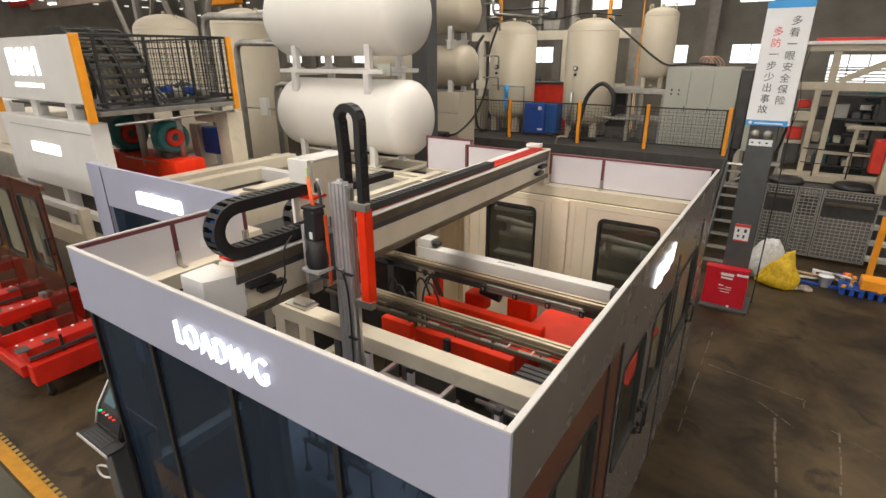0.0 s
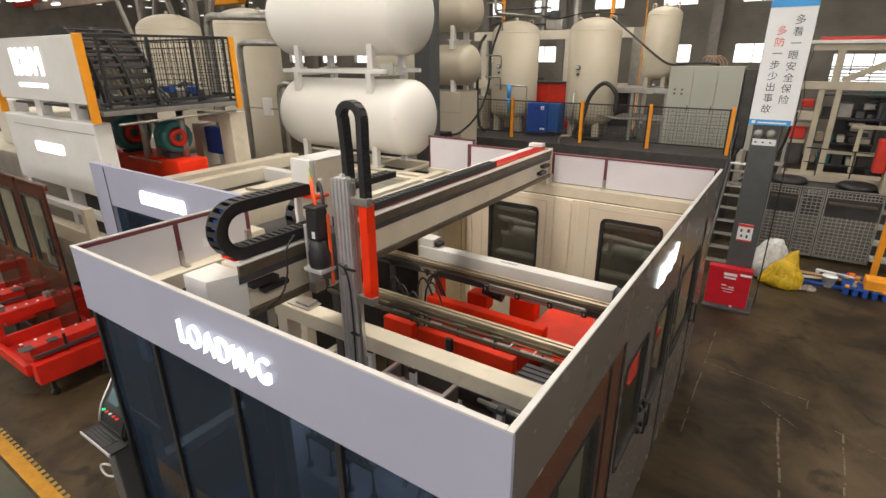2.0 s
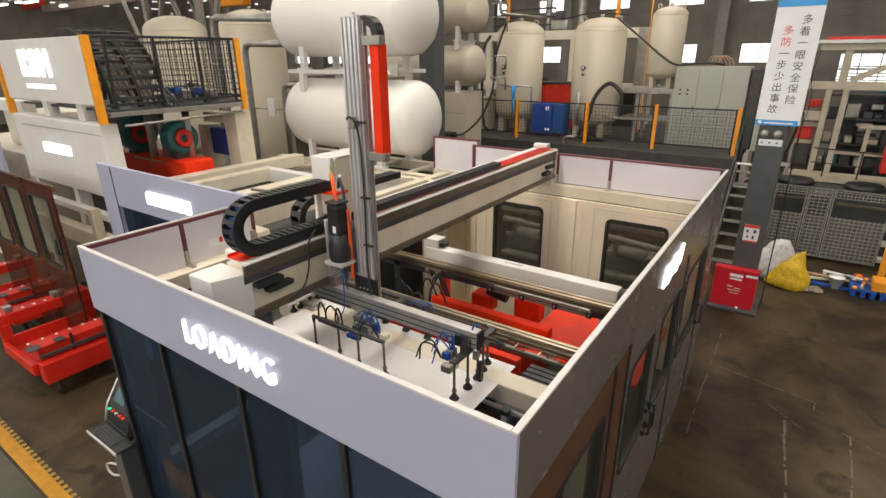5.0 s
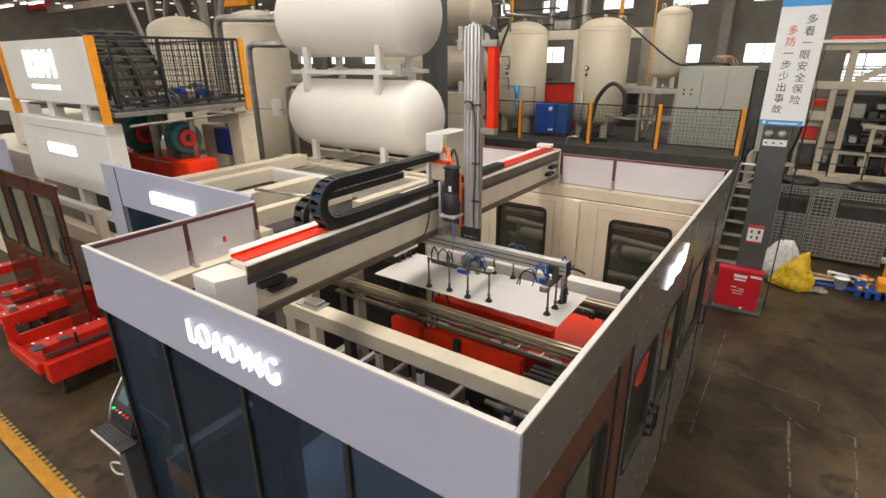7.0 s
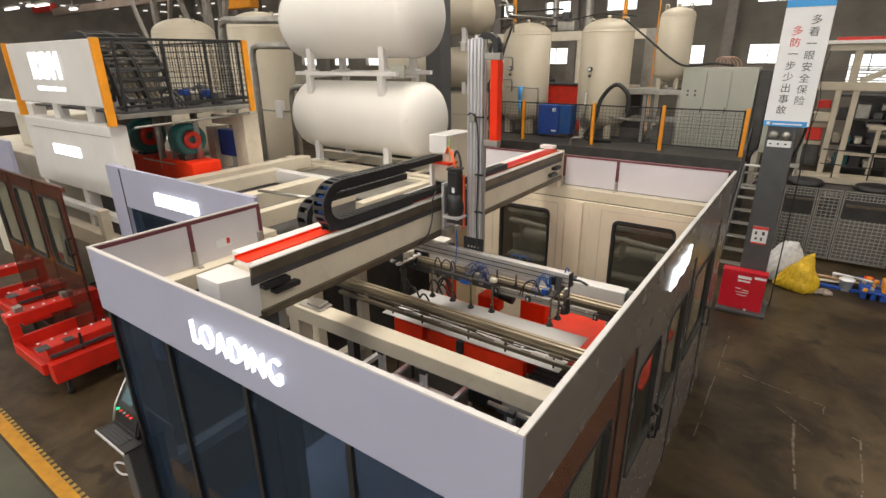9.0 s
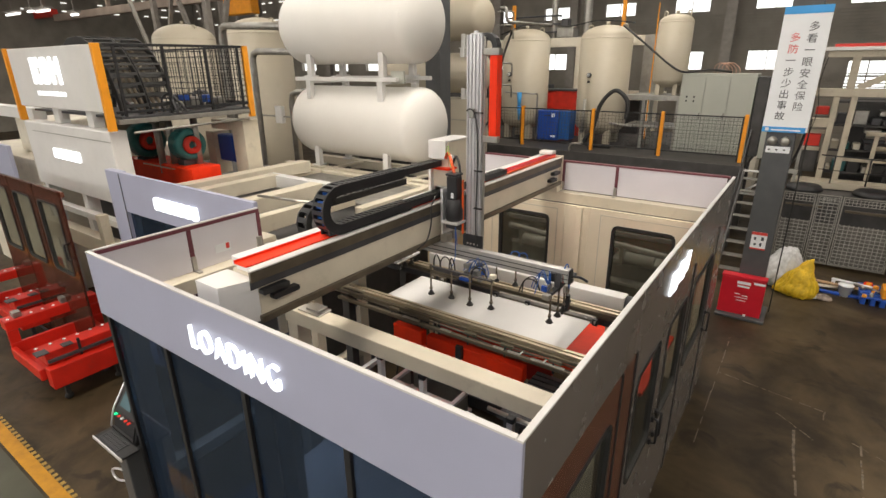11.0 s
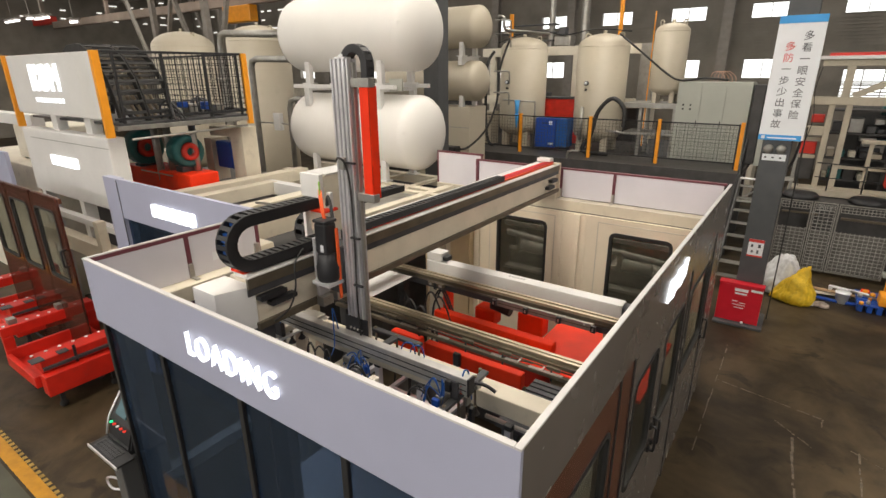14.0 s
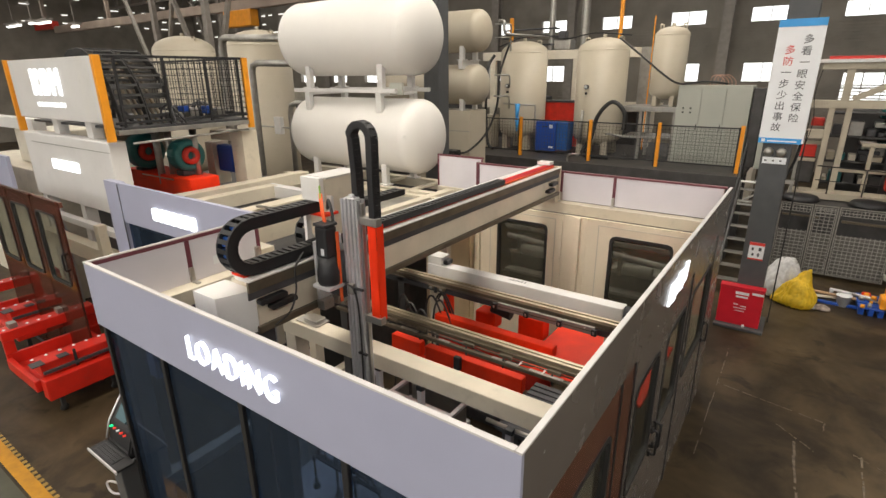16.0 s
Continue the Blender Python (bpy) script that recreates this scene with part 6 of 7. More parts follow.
part("tank_pipe", bm, GALV, k, "grey pipework at the tank ends")
bm = bmesh.new()
tube(bm, [(-6.75, 9.75, 2.25), (-6.45, 9.85, 2.32), (-6.1, 10.1, 2.75), (-5.92, 10.3, 3.4), (-5.9, 10.4, 4.2), (-5.75, 10.6, 4.9)], 0.026, 8, 6)
part("tank_hose", bm, RUBBER, k, "black hose")


p = thing("hall_pillar", (-6.35, 8.35, 0), "dark grey square building pillar behind the stacked tanks", "pillar", kind="structure")
boxes("pillar_shaft", PILLAR, p, [(-6.57, -6.17, 8.15, 8.55, 0, 11)], 0.01)
boxes("pillar_base", PILLAR, p, [(-6.72, -6.02, 8.0, 8.7, 0, 0.16)], 0.02)


def standing_tank(x, y, r, z0, z1, label, foot, gauge=True):
    t = thing("pressure_vessel", (x, y, foot), label, "tank", "standing vessels")
    h = r * 0.5
    prof = [(0, z0)] + [(a, z0 + h - b) for a, b in dome(r, h)[::-1][1:]] + [(r, z1 - h)] + [(a, z1 - h + b) for a, b in dome(r, h)]
    bm = bmesh.new()
    lathe(bm, prof, (x, y, 0), "Z", 48)
    part("vessel", bm, TANK, t, "ivory enamelled vessel")
    for z in (z0 + h, z1 - h):
        bm = bmesh.new()
        lathe(bm, [(r + 0.001, -0.008), (r + 0.004, 0), (r + 0.001, 0.008)], (x, y, z), "Z", 48)
        part("weld_seam", bm, TANK, t)
    for k in range(4):
        a = radians(45 + 90 * k)
        cx, cy = x + r * 0.72 * math.cos(a), y + r * 0.72 * math.sin(a)
        boxes("leg", TANK, t, [(cx - r * 0.13, cx + r * 0.13, cy - r * 0.13, cy + r * 0.13, foot, z0 + h * 0.9)], 0.006)
    bm = bmesh.new()
    rod(bm, (x, y, z1 - 0.02), (x, y, z1 + 0.08), 0.05, 12)
    part("top_nozzle", bm, TANK, t)
    for s in (-1, 1):
        bm = bmesh.new()
        tube(bm, [(x + s * r * 0.75, y, z1 - h * 0.45), (x + s * r * 0.76, y, z1 - h * 0.45 + 0.14), (x + s * r * 0.6, y, z1 - h * 0.45 + 0.14), (x + s * r * 0.6, y, z1 - h * 0.28)], 0.02, 6, 4)
        part("lifting_lug", bm, TANK, t)
    if gauge:
        gx, gy, gz = x - r * 0.24, y - r * 0.97, z0 + (z1 - z0) * 0.56
        bm = bmesh.new()
        lathe(bm, [(0, -0.05), (0.055, -0.05), (0.064, -0.03), (0.064, 0.02), (0, 0.02)], (gx, gy - 0.03, gz), "Y", 20)
        g = part("gauge", bm, DARK, t, "round pressure gauge")
        bm = bmesh.new()
        lathe(bm, [(0, -0.054), (0.040, -0.054), (0.040, -0.0505), (0, -0.0505)], (gx, gy - 0.03, gz), "Y", 20)
        part("dial", bm, SIGN_WHITE, g)
        boxes("gauge_valve", BLACK, t, [(gx - 0.03, gx + 0.03, gy - 0.06, gy, gz - 0.2, gz - 0.14)], 0.01)
    return t


standing_tank(-6.85, 13.6, 0.70, 2.22, 5.1, "tall ivory pressure vessel on the platform", 1.95)
standing_tank(-4.43, 13.6, 0.69, 2.18, 5.1, "tall ivory pressure vessel with hoses on the platform", 1.95)
standing_tank(-2.68, 13.6, 0.415, 3.50, 5.28, "smaller ivory pressure vessel on a steel frame", 3.33, False)
standing_tank(-16.68, 8.53, 0.95, 1.0, 5.44, "broad ivory vessel behind the press", 0, False)
standing_tank(-12.99, 8.71, 0.88, 0.9, 5.45, "broad ivory vessel wrapped by steel pipes", 0, False)
k = thing("steel_pipework", (-9.4, 5.7, 0), "large grey steel pipes beside the broad vessel", "pipework")
for pts, r in (([(-8.0, 6.0, 4.88), (-10.7, 6.0, 5.01), (-10.76, 6.0, 3.5), (-10.76, 6.0, 0)], 0.075), ([(-7.9, 6.0, 4.41), (-9.67, 6.0, 4.45), (-9.70, 6.0, 2.0), (-9.70, 6.0, 0)], 0.068), ([(-7.9, 6.0, 3.63), (-8.53, 6.0, 3.63), (-8.53, 6.0, 0)], 0.055)):
    bm = bmesh.new()
    pipe(bm, pts, r, 14, 0.2)
    part("pipe", bm, GALV, k, "grey steel pipe")
boxes("meter_box", WHITE, k, [(-9.15, -8.93, 6.02, 6.12, 2.95, 3.32)], 0.01)
boxes("meter_stay", GALV, k, [(-9.69, -8.5, 6.06, 6.10, 3.08, 3.11)], 0.004)
boxes("valve_wheel", STEEL, k, [(-10.9, -10.6, 5.86, 5.92, 4.0, 4.05)], 0.01)


# ---- raised platform with vessels ----
def platform():
    structure("platform_deck", [(-14, -0.45, 11.65, 17, 1.86, 1.95)], DECK, "dark steel platform deck", "platform")
    t = thing("platform_frame", (-7, 12, 0), "black steel platform frame and skirt", "frame", kind="structure")
    boxes("skirt", PRESS_DARK, t, [(-14, -0.45, 11.60, 11.648, 1.45, 1.955)], 0.004)
    for x in (-13, -10, -7, -4, -0.65):
        boxes("support_post", PRESS_DARK, t, [(x, x + 0.15, 11.7, 11.85, 0, 1.858)], 0.004)
    boxes("under_wall", PRESS_DARK, t, [(-14, -0.5, 13.5, 13.6, 0, 1.85)], 0)
    posts = [-8.25, -6.12, -4.10, -2.38, -0.60]
    f = thing("platform_fence", (-4, 12, 1.95), "low wire-mesh fence with orange posts on the platform", "fence")
    for x in posts:
        boxes("fence_post", ORANGE, f, [(x - 0.04, x + 0.04, 12.06, 12.14, 1.95, 3.02)], 0.006, "safety-orange post")
        # black strip stands in for the shadow beside each post
        boxes("post_shade_strip", BLACK, f, [(x - 0.075, x - 0.041, 12.07, 12.13, 1.97, 2.98)], 0.004)
    for x0, x1 in zip(posts, posts[1:]):
        for z in (2.94, 2.08):
            boxes("fence_rail", BLACK, f, [(x0 + 0.04, x1 - 0.076, 12.085, 12.115, z, z + 0.03)], 0.003)
        bm = bmesh.new()
        wire_panel(bm, (x0 + 0.05, 12.1), (x1 - 0.08, 12.1), 2.1, 2.94, 0.085, 0.0032)
        tagged(part("wire_mesh", bm, DARK, f), kind="stuff")
    bm = bmesh.new()
    wire_panel(bm, (-2.0, 12.16), (-0.66, 12.16), 2.1, 2.92, 0.062, 0.003)
    tagged(part("wire_mesh", bm, mat("dark_wire", (0.15, 0.15, 0.13), 0.5), f), kind="stuff")
    c = thing("air_compressor", (-5.5, 12.9, 1.95), "royal blue compressor unit with grey vents", "compressor")
    boxes("housing", BLUE, c, [(-5.98, -5.36, 12.75, 13.3, 2.03, 2.86)], 0.02)
    boxes("side_fin", mat("deep_blue_panel", (0.010, 0.085, 0.30), 0.4, var=0.1), c, [(-5.35, -5.02, 12.8, 13.25, 2.06, 2.85)], 0.01)
    boxes("gauge_plate", SIGN_WHITE, c, [(-5.55, -5.45, 12.742, 12.749, 2.68, 2.78)], 0)
    each("button", BLACK, c, [(-5.75 + 0.09 * k, -5.70 + 0.09 * k, 12.735, 12.749, 2.70, 2.74) for k in range(2)], 0.004)
    boxes("name_plate", SIGN_WHITE, c, [(-5.55, -5.40, 12.742, 12.749, 2.12, 2.17)], 0)
    each("skid", DARK, c, [(-5.95, -5.85, 12.8, 13.25, 1.952, 2.028), (-5.18, -5.08, 12.8, 13.25, 1.952, 2.028)], 0.004)
    r = thing("red_cabinet", (-5.3, 14.6, 1.95), "red steel cabinet behind the compressor", "cabinet")
    boxes("cabinet_body", RED_DIRTY, r, [(-6.7, -5.0, 14.6, 15.0, 1.95, 3.3)], 0.02)
    boxes("cabinet_top", DARK, r, [(-6.74, -4.96, 14.56, 15.04, 3.301, 3.36)], 0.01)
    q = thing("tan_cabinet", (-7.6, 13.3, 1.95), "low tan steel cabinet behind the fence", "cabinet")
    boxes("cabinet_body", TANK, q, [(-8.1, -7.62, 13.0, 13.5, 1.95, 2.95)], 0.01)
    boxes("cabinet_door", TANK, q, [(-8.06, -7.66, 12.98, 12.999, 2.02, 2.9)], 0.004)
    g = thing("electrical_cabinet", (-1.3, 13.3, 1.95), "grey-green electrical cabinet with three doors", "cabinet")
    boxes("cabinet_body", GREY_CAB, g, [(-2.25, -0.62, 13.0, 13.7, 1.97, 3.86)], 0.01)
    for k in range(3):
        x = -2.22 + 0.535 * k
        d = boxes("cabinet_door", GREY_CAB, g, [(x, x + 0.52, 12.978, 12.999, 2.05, 3.80)], 0.004)
        if k == 0:
            each("switch", BLACK, d, [(x + 0.12 + 0.17 * j, x + 0.16 + 0.17 * j, 12.96, 12.977, 3.30 - 0.1 * i, 3.34 - 0.1 * i) for j in range(2) for i in range(2)], 0.003)
        boxes("latch", BLACK, d, [(x + 0.47, x + 0.49, 12.965, 12.977, 2.8, 2.95)], 0.003)
    # dark block stands in for the shaded gap beside the cabinet
    boxes("shaded_gap_block", PRESS_DARK, g, [(-0.60, -0.36, 13.05, 13.7, 1.97, 3.80)], 0.01)
    boxes("end_panel", GREY_CAB, g, [(-0.34, -0.12, 13.0, 13.7, 1.95, 3.9)], 0.01)
    bm = bmesh.new()
    for k in range(4):
        x = -1.6 + 0.08 * k
        tube(bm, [(x, 13.3, 3.86), (x + 0.02, 13.3, 4.05), (x + 0.15, 13.3, 4.10), (x + 0.3, 13.3, 3.98), (x + 0.32, 13.3, 3.86)], 0.008, 6, 5)
    part("top_cable", bm, mat("pink_cable", (0.6, 0.36, 0.26), 0.5), g, "pale pink cable loops")
    s = thing("small_vessel_frame", (-2.7, 13.6, 1.95), "grey steel frame carrying the small vessel", "frame")
    for x in (-3.15, -2.3):
        for y in (13.2, 14.0):
            boxes("frame_leg", GALV, s, [(x - 0.04, x + 0.04, y - 0.04, y + 0.04, 1.95, 3.2)], 0.004)
    boxes("frame_top", GALV, s, [(-3.6, -2.1, 13.1, 14.1, 3.2, 3.328)], 0.006)
    boxes("frame_shelf", GALV, s, [(-3.6, -2.1, 13.1, 14.1, 2.5, 2.56)], 0.006)
    # pipes, hoses and valves on the vessels
    h = thing("vessel_pipework", (-4.6, 12.85, 1.95), "valves, blue filter and black hoses on the vessels", "pipework")
    bm = bmesh.new()
    tube(bm, [(-3.75, 12.6, 2.0), (-4.45, 12.6, 2.05), (-4.25, 12.6, 2.5), (-4.1, 12.6, 3.1), (-3.75, 12.6, 3.45), (-3.42, 12.6, 3.2), (-3.40, 12.6, 2.75)], 0.055, 10, 7)
    tube(bm, [(-7.55, 13.0, 4.7), (-7.6, 12.7, 4.3), (-7.58, 12.6, 3.2), (-7.5, 12.6, 2.2), (-7.3, 12.6, 1.99)], 0.045, 8, 6)
    tube(bm, [(-3.9, 13.2, 5.05), (-3.2, 13.0, 4.55), (-2.6, 12.9, 4.1), (-2.2, 12.9, 3.9), (-1.7, 13.2, 3.95), (-1.2, 13.3, 3.9)], 0.026, 8, 6)
    tube(bm, [(-7.5, 13.2, 4.95), (-6.5, 13.4, 5.25), (-5.5, 13.4, 5.1), (-4.6, 13.3, 5.2), (-3.6, 13.2, 5.1)], 0.016, 8, 6)
    part("black_hose", bm, RUBBER, h)
    bm = bmesh.new()
    rod(bm, (-6.58, 12.72, 2.95), (-6.58, 12.72, 3.34), 0.045, 10, 0.075)
    rod(bm, (-6.58, 12.72, 2.55), (-6.58, 12.72, 2.949), 0.025, 10, 0.06)
    part("blue_filter", bm, BLUE_LIGHT, h, "blue inline filter")
    bm = bmesh.new()
    rod(bm, (-7.1, 12.82, 3.33), (-6.1, 12.82, 3.30), 0.025, 8)
    pipe(bm, [(-6.1, 12.82, 3.30), (-6.05, 12.82, 3.30), (-6.05, 12.82, 1.97)], 0.025, 8)
    rod(bm, (-4.62, 12.75, 2.3), (-4.60, 12.75, 3.2), 0.045, 10)
    rod(bm, (-3.9, 12.8, 2.6), (-3.3, 12.8, 2.55), 0.03, 8)
    pipe(bm, [(-4.55, 11.75, 1.7), (-4.55, 11.75, 2.15), (-4.25, 11.75, 2.15)], 0.03, 8)
    tagged(part("valve_pipe", bm, GALV, h), kind="stuff")


platform()


# ---- steelwork and plant behind the platform ----
def far_plant():
    t = thing("pipe_bridge", (-6, 16.5, 0), "grey steel pipe bridge behind the vessels", "pipe bridge")
    for z in (4.9, 3.3):
        boxes("bridge_beam", CREAM_DIRTY, t, [(-9.5, -3.2, 15.6, 15.8, z - 0.28, z)], 0.006)
    for x in (-9.2, -6.1, -5.0, -3.7):
        boxes("bridge_post", CREAM_DIRTY, t, [(x, x + 0.2, 15.62, 15.78, 0, 4.62)], 0.006)
    boxes("bridge_body", PRESS_DARK, t, [(-9, -4, 16.0, 17.5, 0, 3.2)], 0.02)
    boxes("grey_panel", GALV, t, [(-3.95, -3.5, 15.55, 15.6, 3.2, 4.9)], 0.004)
    for x, y, w, z in ((-8.05, 15.0, 0.05, 5.9), (-4.46, 15.0, 0.05, 6.6), (-3.5, 15.0, 0.015, 5.7)):
        o = thing("orange_stanchion", (x, y, 1.95), "tall orange steel stanchion on the platform", "stanchion", "orange stanchions")
        boxes("stanchion_post", ORANGE, o, [(x - w, x + w, y - w, y + w, 1.95, z)], 0.006)
    d = thing("exhaust_duct", (-5.6, 16.3, 4.9), "silver exhaust ducts and blower on the bridge", "duct")
    for x, r in ((-7.15, 0.10), (-6.0, 0.13)):
        bm = bmesh.new()
        prof = []
        for k in range(22):
            prof += [(r, 4.9 + k * 0.09), (r * 1.06, 4.945 + k * 0.09)]
        lathe(bm, prof, (x, 16.2, 0), "Z", 20)
        part("duct", bm, GALV, d, "corrugated silver duct")
    boxes("blower", GALV, d, [(-6.95, -6.35, 15.9, 16.4, 4.9, 5.25)], 0.05)
    boxes("blower_motor", DARK, d, [(-6.75, -6.5, 15.8, 16.1, 5.251, 5.5)], 0.04)
    bm = bmesh.new()
    for z in (5.1, 5.35, 5.6):
        pipe(bm, [(-8.8, 15.9, z), (-6.9, 15.9, z), (-6.9, 16.2, z)], 0.03, 8)
    part("duct_rail", bm, DARK, d)
    rs = random.Random(21)
    # dark far machines that fill the depth of the hall
    for k in range(16):
        x = -30 + k * 1.9 + rs.uniform(-0.4, 0.4)
        y = rs.uniform(17.5, 22)
        hgt = rs.uniform(1.8, 4.2)
        m = thing("far_machine", (x, y, 0), "dark machine far back in the hall", "machine", "far machines")
        boxes("machine_body", rs.choice((PRESS_DARK, CREAM_DIRTY, PRESS_DARK, GREY_CAB)), m, [(x - 0.8, x + 0.8, y - 0.7, y + 0.7, 0, hgt)], 0.03)
        boxes("machine_head", rs.choice((PRESS_DARK, RED_DIRTY, CREAM_DIRTY)), m, [(x - 0.5, x + 0.3, y - 0.75, y + 0.2, hgt, hgt + rs.uniform(0.3, 0.9))], 0.03)
        boxes("machine_panel", rs.choice((GALV, CREAM_DIRTY, BLUE)), m, [(x - 0.6, x + 0.2, y - 0.73, y - 0.70, 0.5, hgt * 0.7)], 0.004)
    # left side of the hall
    for n, (x, y, z, w) in enumerate(((-40.2, 11.5, 7.2, 2.1), (-37.4, 11.5, 7.2, 0.7), (-35.7, 11.5, 7.12, 1.8), (-31.8, 11.5, 6.72, 0.7))):
        l = thing("tube_light", (x, y, z), "glowing white fluorescent tube light", "lamp", "tube lights")
        boxes("tube", TUBE_LIGHT, l, [(x - w / 2, x + w / 2, y - 0.08, y + 0.08, z - 0.05, z + 0.05)], 0.03)
        boxes("lamp_housing", TRUSS, l, [(x - w / 2, x + w / 2, y - 0.2, y + 0.2, z + 0.102, z + 0.2)], 0.01)
        each("hanger", TRUSS, l, [(x - 0.02, x + 0.02, y - 0.02, y + 0.02, z + 0.2, 11.0)], 0)
    c = thing("bridge_crane", (-30, 14, 7.2), "red bridge crane beam high in the hall", "crane")
    boxes("crane_girder", RED_DIRTY, c, [(-44.5, -41.5, 14.0, 14.4, 7.3, 7.75)], 0.02)
    each("crane_hanger", ROOF_MAT, c, [(x, x + 0.15, 14.1, 14.3, 7.4, 11.0) for x in (-43, -34, -27, -18, -9)], 0)
    boxes("crane_rail", ROOF_MAT, c, [(-41.5, -8, 14.05, 14.35, 7.0, 7.4)], 0.02)
    o = thing("orange_hoist", (-21.5, 14.2, 6.3), "orange hoist trolley on the crane", "hoist")
    boxes("hoist_body", ORANGE, o, [(-22.4, -20.4, 13.95, 14.4, 6.3, 6.998)], 0.05)
    for k, (x, y) in enumerate(((-26, 12), (-19.5, 10.5), (-30, 18))):
        q = thing("steel_lattice", (x, y, 0), "grey steel lattice strut in the hall", "strut", "lattice struts")
        bm = bmesh.new()
        beam(bm, (x - 1.6, y, 8.5), (x + 1.2, y, 3.0), 0.14, 0.14)
        beam(bm, (x + 3.4, y, 8.5), (x + 1.2, y, 3.0), 0.14, 0.14)
        part("diagonal", bm, TRUSS, q)
        boxes("post", TRUSS, q, [(x + 1.1, x + 1.35, y - 0.1, y + 0.1, 0, 9)], 0.005)


far_plant()


def louvres():
    """Bright slots of louvred vents high on the far walls."""
    rs = random.Random(17)
    t = thing("wall_louvre", (-38, 25.9, 7.5), "rows of bright louvre slots high in the dark wall", "louvre", kind="structure")
    for r in range(6):
        for k in range(12):
            x = -44.5 + k * 1.25 + rs.uniform(-0.2, 0.2)
            z = 7.3 + r * 0.6
            if rs.random() < 0.75:
                boxes("slot", SKYLIGHT, t, [(x, x + rs.uniform(0.3, 0.75), 25.93, 25.99, z, z + 0.07)], 0)
    t = thing("side_wall_louvre", (-44.9, 20, 7.5), "rows of bright louvre slots high in the dark side wall", "louvre", kind="structure")
    for r in range(5):
        for k in range(10):
            y = 13.5 + k * 1.2 + rs.uniform(-0.2, 0.2)
            z = 7.9 + r * 0.55
            if rs.random() < 0.6:
                boxes("slot", SKYLIGHT, t, [(-44.99, -44.93, y, y + rs.uniform(0.25, 0.6), z, z + 0.06)], 0)


louvres()


# ---- pillar with safety sign ----
def pillar():
    t = thing("building_pillar", (0.26, 8.35, 0), "dark grey square building pillar with notices", "pillar", kind="structure")
    boxes("pillar_shaft", PILLAR, t, [(0.07, 0.46, 8.15, 8.54, 0.0, 11)], 0.01)
    boxes("pillar_base", PILLAR, t, [(-0.16, 0.58, 7.86, 8.6, 0.0, 0.05)], 0.012, "dark painted concrete base")
    for x in (0.165, 0.335):
        bm = bmesh.new()
        lathe(bm, [(0, -0.05), (0.05, -0.05), (0.07, -0.02), (0.07, 0), (0, 0)], (x, 8.148, 2.98), "Y", 18)
        part("socket", bm, GALV, t, "round grey socket")
    boxes("switch_plate", SIGN_WHITE, t, [(0.10, 0.42, 8.135, 8.149, 2.80, 2.90)], 0.002)
    each("switch", BLACK, t, [(0.13 + 0.1 * k, 0.16 + 0.1 * k, 8.12, 8.134, 2.84, 2.86) for k in range(3)], 0.002)
    n = boxes("notice", SIGN_WHITE, t, [(0.15, 0.37, 8.143, 8.149, 1.20, 1.50)], 0)
    each("notice_band", INK_RED, n, [(0.15, 0.37, 8.139, 8.1425, 1.45, 1.50), (0.15, 0.37, 8.139, 8.1425, 1.20, 1.225)], 0)
    each("notice_mark", INK, n, [(0.19, 0.22, 8.139, 8.1425, 1.36, 1.41), (0.29, 0.33, 8.139, 8.1425, 1.36, 1.42), (0.20, 0.23, 8.139, 8.1425, 1.27, 1.31), (0.28, 0.31, 8.139, 8.1425, 1.26, 1.32)], 0.002)
    s = thing("safety_sign", (0.29, 8.12, 3.1), "tall white safety slogan board with blue bands on a pillar", "sign")
    b = boxes("board", SIGN_WHITE, s, [(0.0, 0.585, 8.10, 8.142, 3.13, 4.885)], 0.004)
    boxes("top_band", BLUE_LIGHT, s, [(0.0, 0.585, 8.094, 8.0995, 4.78, 4.885)], 0, "sky-blue band")
    boxes("bottom_band", BLUE_LIGHT, s, [(0.0, 0.56, 8.094, 8.0995, 3.12, 3.20)], 0, "sky-blue band")
    boxes("band_text", SIGN_WHITE, s, [(0.12, 0.50, 8.090, 8.0935, 3.145, 3.165)], 0)
    boxes("band_mark", SIGN_WHITE, s, [(0.04, 0.09, 8.090, 8.0935, 3.14, 3.185)], 0.01)
    boxes("side_board", SIGN_WHITE, s, [(0.545, 0.585, 8.143, 8.55, 3.13, 4.6)], 0.004)
    for x, z, text, red in ((0.40, 4.60, "多看一眼安全保险", 0), (0.195, 4.46, "多防一步少出事故", 2)):
        for k, ch in enumerate(text):
            writing(ch, 0.135, 0.001, Matrix.Translation((x, 8.097, z - 0.158 * k)) @ Matrix.Rotation(radians(90), 4, "X"), "character", INK_RED if k < red else INK, b, "printed character")
    r = thing("fire_box", (0.17, 7.98, 0.052), "red fire equipment box with white lettering bars", "fire box")
    boxes("box_body", RED_BOX, r, [(-0.145, 0.505, 7.97, 8.13, 0.052, 0.71)], 0.012)
    boxes("box_lid", RED_BOX, r, [(-0.155, 0.515, 7.96, 8.14, 0.712, 0.745)], 0.006)
    each("text_bar", SIGN_WHITE, r, [(0.09, 0.29, 7.965, 7.969, 0.61, 0.66), (0.10, 0.28, 7.965, 7.969, 0.555, 0.585), (0.33, 0.50, 7.965, 7.969, 0.64, 0.68), (0.08, 0.16, 7.965, 7.969, 0.42, 0.435), (0.19, 0.28, 7.965, 7.969, 0.40, 0.412), (0.09, 0.28, 7.965, 7.969, 0.36, 0.37), (0.12, 0.26, 7.965, 7.969, 0.31, 0.32)], 0)
